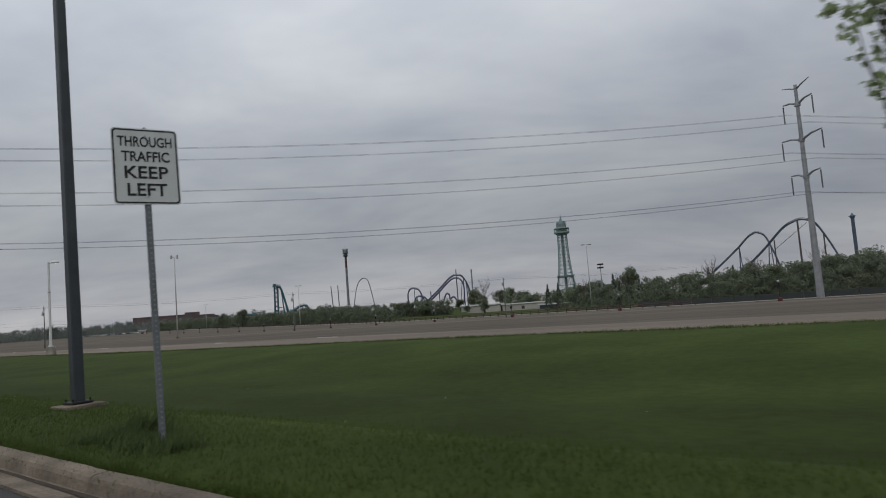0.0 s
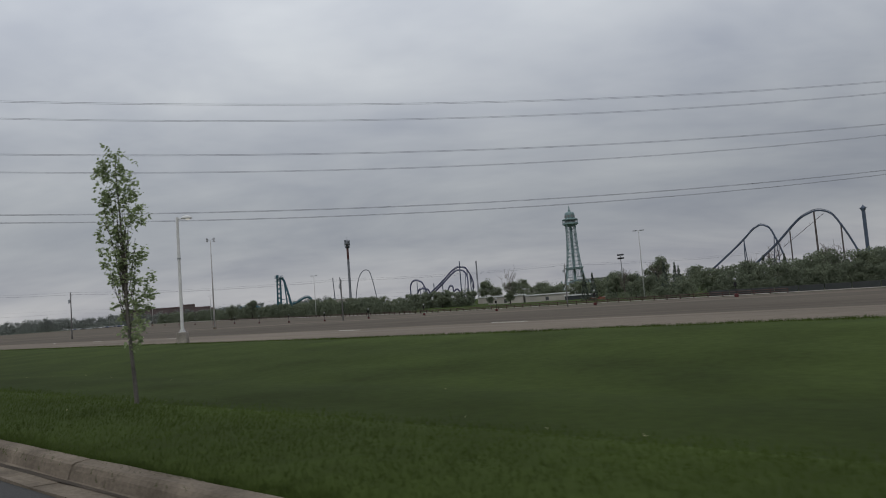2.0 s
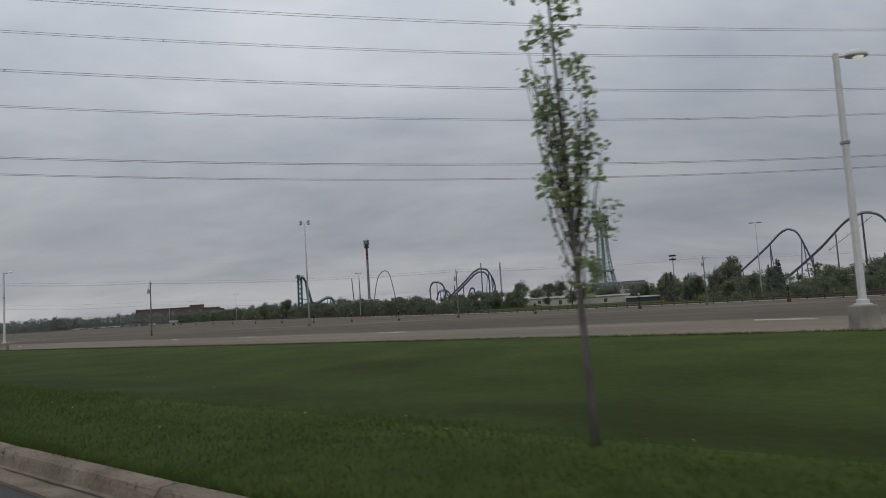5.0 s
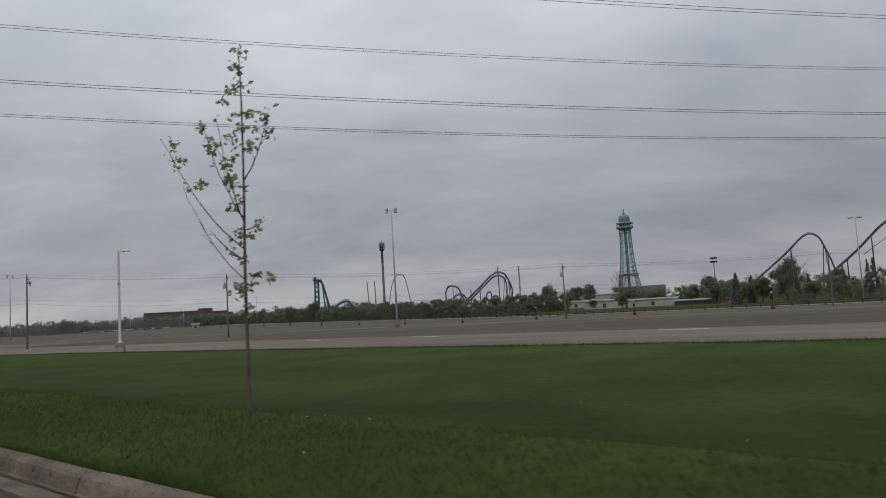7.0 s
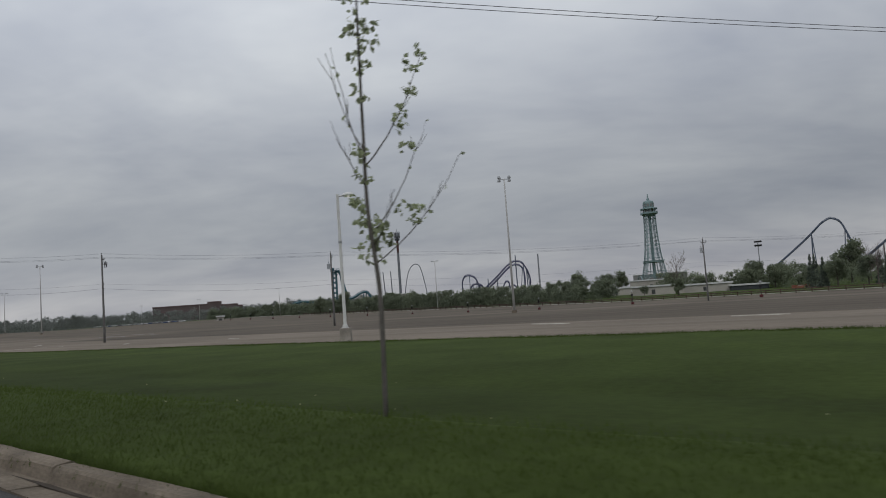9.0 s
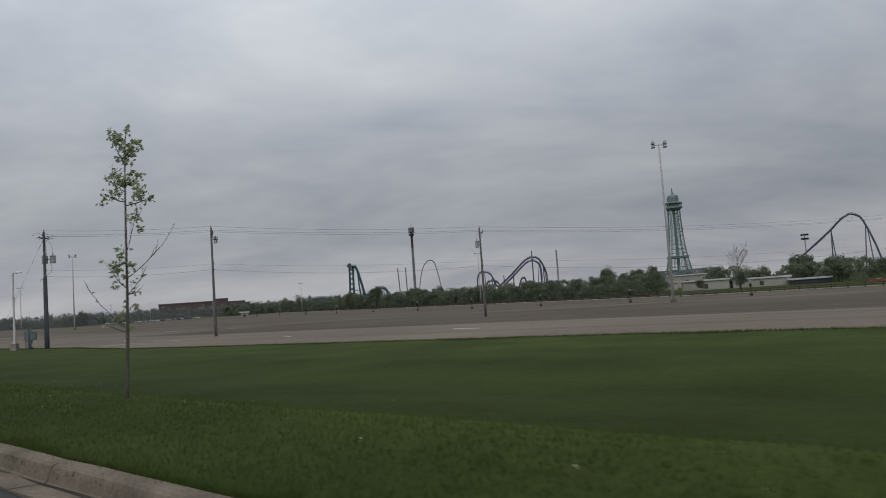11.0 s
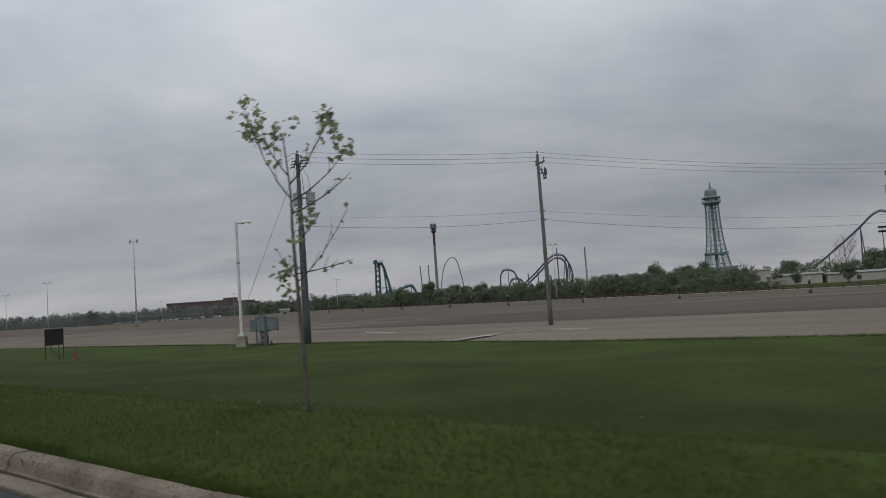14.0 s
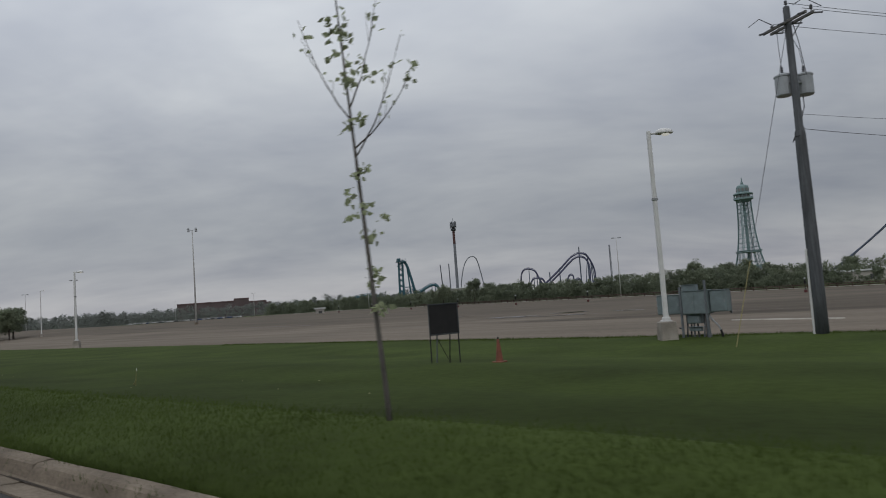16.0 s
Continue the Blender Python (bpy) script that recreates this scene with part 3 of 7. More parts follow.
def letters(name, text, height, width, parent, x, z, depth, material):
    cu = bpy.data.curves.new(name, "FONT")
    cu.body, cu.align_x, cu.align_y, cu.size, cu.offset, cu.extrude = text, "CENTER", "CENTER", 1.0, 0.018, 0.002
    tmp = new("tmp", cu)
    me = bpy.data.meshes.new_from_object(tmp.evaluated_get(bpy.context.evaluated_depsgraph_get()))
    bpy.data.objects.remove(tmp)
    co = np.empty(len(me.vertices) * 3)
    me.vertices.foreach_get("co", co)
    co = co.reshape(-1, 3)
    lo, hi = co.min(0), co.max(0)
    out = np.stack([(co[:, 0] - (lo[0] + hi[0]) / 2) / (hi[0] - lo[0]) * width + x, -depth - (co[:, 2] - lo[2]) * 0.3, (co[:, 1] - (lo[1] + hi[1]) / 2) / (hi[1] - lo[1]) * height + z], -1)
    me.vertices.foreach_set("co", out.ravel())
    me.materials.append(material)
    me.update()
    ob = new(name, me)
    ob.parent = parent
    return ob


def perforated_post(parent, x, h, w=0.055):
    """A square steel sign post with rows of pale discs for the holes in its faces."""
    bm = bmesh.new()
    box(bm, (x, 0, h / 2 - 0.15), (w, w, h + 0.3), bevel=0.006)
    post = part("post", bm, GALV, parent)
    # solid grey discs, their pale colour standing in for sky seen through holes
    bm = bmesh.new()
    k = int(h / 0.05)
    for i in range(k):
        rod(bm, (x, -w / 2 - 0.002, 0.1 + i * 0.05), (x, -w / 2 + 0.004, 0.1 + i * 0.05), 0.0115, seg=6)
        rod(bm, (x + w / 2 - 0.004, 0, 0.1 + i * 0.05), (x + w / 2 + 0.002, 0, 0.1 + i * 0.05), 0.010, seg=6)
    tagged(part("post_holes", bm, GREYB, post), kind="stuff")
    return post


def keep_left_sign(x, y, turn):
    s = thing("traffic_sign", pose(x, y, gz(x, y)) @ pose(0, 0, 0, -0.8, -4.2, 0) @ pose(0, 0, 0, 0, 0, turn), "white lettered traffic sign on a perforated steel post", "road sign")
    perforated_post(s, 0, 3.0)
    zc = 2.66
    bm = bmesh.new()
    plate(bm, rounded(0.61, 0.762, 0.038), 0.004, pose(0, -0.034, zc))
    pl = part("sign_plate", bm, SIGNW, s)
    bm = bmesh.new()
    out, inn = rounded(0.59, 0.742, 0.034), rounded(0.562, 0.714, 0.026)
    a = [bm.verts.new((px, -0.038, pz + zc)) for px, pz in out]
    b = [bm.verts.new((px, -0.038, pz + zc)) for px, pz in inn]
    for i in range(len(a)):
        j = (i + 1) % len(a)
        bm.faces.new((a[i], b[i], b[j], a[j]))
    bmesh.ops.recalc_face_normals(bm, faces=bm.faces)
    part("border", bm, BLACK, pl, "black border line")
    for text, h, w, dz in (("THROUGH", 0.104, 0.50, 0.247), ("TRAFFIC", 0.104, 0.44, 0.098), ("KEEP", 0.124, 0.40, -0.062), ("LEFT", 0.124, 0.365, -0.235)):
        letters("lettering", text, h, w, pl, 0.0, zc + dz, 0.038, BLACK)
    for z in (2.36, 2.96):
        bm = bmesh.new()
        rod(bm, (0, -0.045, z), (0, -0.03, z), 0.010, seg=8)
        part("bolt", bm, GALV_D, pl)
    return s


keep_left_sign(-6.42, 3.15, 75)


def signal_ahead_sign(x, y, turn):
    s = thing("warning_sign", pose(x, y, gz(x, y), 0, -1.2, turn), "yellow diamond signal ahead sign on two steel posts", "road sign")
    for px in (-0.29, 0.29):
        bm = bmesh.new()
        plate(bm, [(-0.045, 0), (-0.03, 0.0), (-0.022, 0.03), (0.022, 0.03), (0.03, 0.0), (0.045, 0.0), (0.028, 0.045), (-0.028, 0.045)], 3.3, pose(px, 0.0, 1.25, 90, 0, 0))
        post = part("post", bm, GALV, s)
        # pale discs again imitate sky showing through the post's holes
        bm = bmesh.new()
        for i in range(36):
            rod(bm, (px, -0.036 + 0.03, 0.15 + i * 0.07), (px, -0.03 + 0.03, 0.15 + i * 0.07), 0.009, seg=6)
        tagged(part("post_holes", bm, GREYB, post), kind="stuff")
    zc, h = 2.62, 0.63
    m = pose(0, -0.052, zc, 0, 45, 0)
    bm = bmesh.new()
    plate(bm, rounded(0.90, 0.90, 0.05), 0.004, m)
    pl = part("sign_plate", bm, SIGNY, s)
    bm = bmesh.new()
    out, inn = rounded(0.88, 0.88, 0.045), rounded(0.845, 0.845, 0.035)
    a = [bm.verts.new(m @ Vector((px, -0.004, pz))) for px, pz in out]
    b = [bm.verts.new(m @ Vector((px, -0.004, pz))) for px, pz in inn]
    for i in range(len(a)):
        j = (i + 1) % len(a)
        bm.faces.new((a[i], b[i], b[j], a[j]))
    bmesh.ops.recalc_face_normals(bm, faces=bm.faces)
    part("border", bm, BROWNK, pl, "black border line")
    bm = bmesh.new()
    plate(bm, rounded(0.265, 0.78, 0.01), 0.003, pose(0, -0.057, zc))
    part("signal_symbol", bm, BROWNK, pl, "black signal head symbol")
    for dz, mt, nm in ((0.245, SIGNR, "red_disc"), (0.0, SIGNY, "yellow_disc"), (-0.245, SIGNG, "green_disc")):
        bm = bmesh.new()
        rod(bm, (0, -0.0605, zc + dz), (0, -0.0585, zc + dz), 0.108, seg=28)
        part(nm, bm, mt, pl)
    for dx in (-0.29, 0.29):
        for dz in (0.22, -0.22):
            bm = bmesh.new()
            box(bm, (dx, -0.026, zc + dz), (0.07, 0.04, 0.08), bevel=0.005)
            part("bracket", bm, GALV, s)
    return s


signal_ahead_sign(-181.40, 7.13, 77)

mk = thing("marker_post", pose(-170.72, 6.22, gz(-170.72, 6.22), 0, 2.2, 0), "white round marker post with a red top in grass", "marker post")
bm = bmesh.new()
lathe(bm, [(0.043, -0.25), (0.043, 0.98)], 14)
part("post", bm, MARKW, mk, smooth=False)
bm = bmesh.new()
lathe(bm, [(0.049, 0.96), (0.049, 1.48), (0.044, 1.51), (0.03, 1.525)], 14)
part("cap", bm, ORANGE, mk, "red orange cap sleeve")

bd = thing("notice_board", pose(-226.55, 15.45, gz(-226.55, 15.45), 0, 0, 62), "black sign board on four thin metal legs in grass", "sign board")
bm = bmesh.new()
box(bm, (0, 0, 1.27), (0.90, 0.05, 0.88), bevel=0.008)
pn = part("panel", bm, BLACK, bd)
bm = bmesh.new()
for zz in (0.83, 1.70):
    box(bm, (0, -0.03, zz), (0.93, 0.03, 0.035), bevel=0.004)
for xx in (-0.45, 0.45):
    box(bm, (xx, -0.03, 1.265), (0.03, 0.03, 0.90), bevel=0.004)
part("frame", bm, BRONZE, pn)
for xx, dy, mt in ((-0.44, 0, BLACK), (0.44, 0, BLACK), (-0.2, 0.25, GALV), (0.2, 0.25, BLACK)):
    bm = bmesh.new()
    rod(bm, (xx, dy, -0.2), (xx, dy * 0.2, 0.9), 0.018, seg=6)
    part("leg", bm, mt, bd)
bm = bmesh.new()
rod(bm, (-0.2, 0.12, 0.75), (0.15, 0.2, 0.1), 0.012, seg=6)
part("brace", bm, BLACK, bd)

cn = thing("traffic_cone", pose(-224.97, 15.9, gz(-224.97, 15.9)) @ Matrix.Diagonal((1.1, 1.1, 1.2, 1)), "faded orange traffic cone in mown grass", "cone")
bm = bmesh.new()
lathe(bm, [(0.10, 0.03), (0.032, 0.52), (0.024, 0.54)], 14)
part("cone_body", bm, CONE, cn)
bm = bmesh.new()
box(bm, (0, 0, 0.015), (0.28, 0.28, 0.03), bevel=0.008)
part("base", bm, CONE, cn)
bm = bmesh.new()
lathe(bm, [(0.022, 0.53), (0.024, 0.56), (0.018, 0.59)], 8)
part("tip", bm, BLACK, cn)

fl = thing("survey_stake", pose(-231.4, 8.66, gz(-231.4, 8.66), 0, 6, 0), "thin wire stake with a pale marker flag", "stake")
bm = bmesh.new()
rod(bm, (0, 0, -0.05), (0.01, 0, 0.42), 0.005, seg=5)
part("wire", bm, YELLOWG, fl)
bm = bmesh.new()
plate(bm, [(0.0, 0.40), (0.03, 0.38), (0.03, 0.44), (0.0, 0.45)], 0.004)
part("flag", bm, MARKW, fl)
bm = bmesh.new()
tube(bm, [(0.0, 0.0, 0.14), (-0.05, 0.0, 0.07), (-0.11, 0.0, 0.02)], 0.016, 6, 0.022)
part("tag", bm, YELLOWG, fl, "pale curled plastic tag")

# ---- street light columns on the verge ----


def street_column(x, y, lean):
    s = thing("street_light_column", pose(x, y, gz(x, y), lean[0], lean[1], 3), "dark bronze square light column on a concrete pad", "street lamp", "columns along the verge")
    bm = bmesh.new()
    box(bm, (0, 0, -0.02), (0.60, 0.60, 0.15), bevel=0.015)
    part("pad", bm, CONC, s, "pale concrete pad")
    bm = bmesh.new()
    box(bm, (0, 0, 0.08), (0.33, 0.33, 0.04), bevel=0.01)
    part("base_plate", bm, BLACK, s)
    for dx in (-0.13, 0.13):
        for dy in (-0.13, 0.13):
            bm = bmesh.new()
            rod(bm, (dx, dy, 0.06), (dx, dy, 0.14), 0.016, seg=6)
            part("bolt", bm, BLACK, s)
    bm = bmesh.new()
    box(bm, (0, 0, 4.55), (0.168, 0.168, 9.0), bevel=0.016, taper=0.86)
    part("shaft", bm, BRONZE, s)
    bm = bmesh.new()
    box(bm, (0.0, 0, 9.05), (0.16, 0.16, 0.12), bevel=0.02)
    rod(bm, (0, 0, 9.0), (0, -1.5, 9.25), 0.05, 0.035, seg=8)
    part("arm", bm, BRONZE, s)
    bm = bmesh.new()
    box(bm, (0, -1.75, 9.25), (0.36, 0.7, 0.14), bevel=0.04)
    part("lamp_head", bm, BRONZE, s)
    return s


street_column(-11.78, 4.44, (0.4, -1.1))
street_column(-43.9, 4.63, (1.1, 0.0))

# ---- car park lamps ----


def lot_lamp(x, y, turn, h=8.1):
    s = thing("car_park_lamp", pose(x, y, float(lot_z(x, y)), 0, 0, turn), "white steel car park lamp on a concrete pedestal", "street lamp", "lamps along the car park edge")
    bm = bmesh.new()
    box(bm, (0, 0, 0.235), (0.66, 0.66, 0.97), bevel=0.03, taper=0.86)
    part("pedestal", bm, PALEC, s, "square concrete pedestal")
    bm = bmesh.new()
    box(bm, (0, 0, 0.74), (0.36, 0.36, 0.05), bevel=0.01)
    box(bm, (0, 0, 0.82), (0.26, 0.26, 0.14), bevel=0.02)
    part("base_cover", bm, WHITE, s)
    bm = bmesh.new()
    box(bm, (0, 0, (h + 0.72) / 2), (0.17, 0.17, h - 0.72), bevel=0.015, taper=0.8)
    part("pole", bm, WHITE, s)
    bm = bmesh.new()
    box(bm, (0, 0, h * 0.67), (0.20, 0.20, 0.10), bevel=0.01)
    part("collar", bm, GALV_D, s)
    bm = bmesh.new()
    rod(bm, (0, 0, h - 0.12), (0.32, 0, h - 0.10), 0.04, seg=8)
    part("arm", bm, WHITE, s)
    bm = bmesh.new()
    vs = bmesh.ops.create_uvsphere(bm, u_segments=14, v_segments=8, radius=0.5)["verts"]
    for v in vs:
        v.co = Vector((v.co.x * 0.72 + 0.60, v.co.y * 0.42, max(v.co.z, -0.12) * 0.36 + h - 0.10))
    hd = part("lamp_head", bm, WHITE, s, "flat oval white lamp head", smooth=True)
    bm = bmesh.new()
    lathe(bm, [(0.12, -0.05), (0.15, 0.0)], 14, (0.66, 0, h - 0.155))
    part("lens", bm, LENS, hd, "glowing glass lens")
    return s


for p in ((-66.2, 22.85, 41), (-144.8, 25.35, 41), (-224.35, 25.85, 41), (-292.0, 31.2, 41), (-392.0, 63.0, 60, 10.8)):
    lot_lamp(*p)


def mast(x, y, h, turn, heads=2, base=None):
    z = float(lot_z(x, y)) if base is None else base
    s = thing("light_mast", pose(x, y, z, 0, 0, turn), "tall slim white car park light mast with floodlights", "light mast", "masts over the car park")
    bm = bmesh.new()
    lathe(bm, [(0.42, -0.3), (0.42, 0.5), (0.36, 0.55)], 12)
    part("pedestal", bm, CONC, s)
    bm = bmesh.new()
    lathe(bm, [(0.21, 0.5), (0.10, h - 0.2), (0.05, h)], 12)
    part("pole", bm, WHITE, s, smooth=True)
    wide = 1.15 if heads == 2 else 0.85
    bm = bmesh.new()
    box(bm, (0, 0, h - 0.15), (2 * wide, 0.09, 0.09), bevel=0.01)
    part("crossbar", bm, GALV_D, s)
    for dx in (-wide, wide):
        for dz in (0.12, -0.42) if heads == 4 else (-0.12,):
            bm = bmesh.new()
            if heads == 2:
                # broad shallow housings
                lathe(bm, [(0.30, 0.34), (0.62, 0.26), (0.78, 0.08), (0.74, 0.0)], 12, (dx, 0, h + dz - 0.1))
            else:
                lathe(bm, [(0.12, 0.42), (0.22, 0.34), (0.25, 0.12), (0.34, 0.0), (0.30, -0.03)], 10, (dx, 0, h + dz - 0.1))
            fl = part("floodlight", bm, GALV_D, s, smooth=True)
            bm = bmesh.new()
            lathe(bm, [(0.50, -0.03), (0.66, -0.005)] if heads == 2 else [(0.2, -0.06), (0.27, -0.035)], 10, (dx, 0, h + dz - 0.1))
            part("lens", bm, GLOBE, fl)
    return s


mast(-183.25, 95.3, 22.6, 41, 4)
mast(-128.45, 223.0, 23.3, 30)
mast(-340.6, 253.5, 23.3, 40)
mast(-364.2, 86.4, 22.3, 60, 4)
mast(-548.0, 132.0, 21.8, 60)
mast(-668.0, 152.0, 22.0, 60)
mast(-541.8, 307.5, 20.0, 50)
mast(-745.7, 360.5, 20.5, 50)
mast(-1027.0, 438.4, 24.5, 50, 2, 0.0)

fs = thing("floodlight_tower", pose(-251.7, 454.2, -3.4, 0, 0, 30), "dark floodlight tower with two rows of lamps", "light mast")
bm = bmesh.new()
lathe(bm, [(0.45, 0), (0.25, 27.0)], 10)
part("pole", bm, GALV_D, fs)
bm = bmesh.new()
for zz in (25.2, 27.6):
    box(bm, (0, 0, zz), (4.2, 0.3, 0.3))
part("frame", bm, BRONZE, fs)
for zz in (25.2, 27.6):
    for i in range(4):
        bm = bmesh.new()
        lathe(bm, [(0.35, -0.5), (0.62, -0.2), (0.62, 0.35), (0.3, 0.7)], 8, (-1.65 + 1.1 * i, -0.3, zz))
        part("floodlight", bm, BLACK, fs)


def row_lamp(x, y):
    s = thing("row_marker_lamp", pose(x, y, float(lot_z(x, y)) + 0.05), "globe lamp post on a dark red tub", "lamp post", "row lamps across the car park")
    bm = bmesh.new()
    lathe(bm, [(0.34, 0.0), (0.37, 0.25), (0.34, 0.56), (0.26, 0.60)], 12)
    part("tub", bm, RED, s, "dark red round tub")
    bm = bmesh.new()
    lathe(bm, [(0.07, 0.6), (0.05, 2.9)], 8)
    part("post", bm, BLACK, s)
    bm = bmesh.new()
    bmesh.ops.create_uvsphere(bm, u_segments=12, v_segments=8, radius=0.21, matrix=pose(0, 0, 3.1))
    part("globe", bm, GLOBE, s, smooth=True)
    bm = bmesh.new()
    plate(bm, rounded(0.5, 0.62, 0.05), 0.05, pose(0, -0.1, 2.25, 0, 0, 40))
    part("row_plate", bm, BLACK, s)
    return s


first = row_lamp(-65.5, 124.2)
for i in range(-1, 14):
    if i != 0:
        xx = -65.5 - 31.5 * i
        yy = 124.2 + 7.75 * i
        copy_thing(first, pose(xx, yy, float(lot_z(xx, yy)) + 0.05))

# low painted bars on the asphalt
bars = [(-106.5, 43.8, 3.4, -4), (-128.9, 44.0, 3.4, -4), (-74.0, 43.7, 3.6, -12), (-143.2, 43.3, 4.2, -20), (-187.8, 33.0, 2.8, -30), (-172.1, 35.6, 3.0, -20), (-57.4, 46.0, 3.8, -8), (-204.4, 32.8, 2.6, -12), (-223.2, 36.9, 6.4, -26)]
for bx, by, ln, an in bars:
    ca, sa = math.cos(radians(an)), math.sin(radians(an))
    n = 6
    prof = [(-0.17, 0.03), (-0.12, 0.10), (0.12, 0.10), (0.17, 0.03)]
    V, F = [], []
    for i in range(n + 1):
        u = -ln / 2 + ln * i / n
        for s, up_ in prof:
            px, py = bx + u * ca - s * sa, by + u * sa + s * ca
            V.append((px, py, float(lot_z(px, py)) + up_))
    for i in range(n):
        F += [(4 * i + c, 4 * i + 4 + c, 4 * i + 5 + c, 4 * i + 1 + c) for c in range(3)]
    F += [(0, 1, 2, 3), (4 * n + 3, 4 * n + 2, 4 * n + 1, 4 * n)]
    ob = new("painted_bar", raw_mesh("painted_bar", np.array(V), np.array(F), PAINTLINE))
    tagged(ob, "low worn white painted bar on car park asphalt", "road marking", "painted bars", "structure")


def lot_patch(name, x, y, ln, wd, turn, material, seed, label, category, group, lift=0.078):
    """A flat patch with an uneven outline lying on the asphalt."""
    rnd = random.Random(seed)
    ca, sa = math.cos(radians(turn)), math.sin(radians(turn))
    bm = bmesh.new()
    n = 26
    rim = []
    for j in range(n):
        a = 2 * math.pi * j / n
        u, v = ln / 2 * math.cos(a) * rnd.uniform(0.85, 1.1), wd / 2 * math.sin(a) * rnd.uniform(0.45, 1.3)
        px, py = x + u * ca - v * sa, y + u * sa + v * ca
        rim.append(bm.verts.new((px, py, float(lot_z(px, py)) + lift)))
    bm.faces.new(rim)
    bmesh.ops.triangulate(bm, faces=bm.faces)
    ob = part(name, bm, material)
    return tagged(ob, label, category, group, "structure")


for k, (x, y, ln, wd, an) in enumerate(((-256.0, 60.4, 6.5, 1.1, 8), (-252.2, 66.0, 4.6, 1.6, 36), (-245.0, 64.5, 4.2, 1.0, -14), (-248.5, 60.0, 2.4, 0.7, 20))):
    lot_patch("puddle", x, y, ln, wd, an, WATER, 40 + k, "shallow rain puddle shining on car park asphalt", "puddle", "puddles", 0.086)
for k, (x, y, ln, wd, an) in enumerate(((-207.4, 28.9, 5.4, 0.75, 86), (-206.8, 32.4, 1.6, 0.5, 74))):
    lot_patch("worn_paint", x, y, ln, wd, an, PAINTLINE, 80 + k, "worn pale strip of old paint on asphalt", "road marking", "worn paint")
for k, (x, y, ln, wd, an) in enumerate(((-245.0, 48.7, 16, 0.5, -4), (-271.5, 69.0, 8, 1.6, -10), (-262.0, 47.5, 12, 0.4, 3), (-232.0, 53.0, 14, 0.5, -6), (-200.0, 47.2, 26, 0.35, -3), (-160.0, 48.0, 30, 0.30, -2), (-110.0, 47.5, 34, 0.30, 1), (-252.0, 58.6, 15, 1.1, 6), (-150.0, 100.0, 40, 0.8, -12), (-70.0, 98.0, 34, 0.7, -12), (-300.0, 62.0, 26, 1.0, -3))):
    lot_patch("damp_seam", x, y, ln, wd, an, SEALER, 60 + k, "dark damp seam running along the asphalt", "stain", "damp seams")

# ---- wooden poles and the lines between them ----


def cable(bm, a, b, sag, r, n=14):
    a, b = Vector(a), Vector(b)
    tube(bm, [a.lerp(b, i / n) - Vector((0, 0, sag * 4 * (i / n) * (1 - i / n))) for i in range(n + 1)], r, 5)


POLES = [(-219.32, 27.15, -0.84, 10.93), (-210.34, 40.5, -0.99, 10.71), (-193.4, 65.4, -1.12, 9.4), (-159.0, 116.4, -1.94, 8.6), (-123.9, 165.7, -3.0, 8.8)]
NEXT = (-88.0, 217.0, -3.2, 8.6)
LINE_TURN = math.degrees(math.atan2(POLES[1][1] - POLES[0][1], POLES[1][0] - POLES[0][0]))


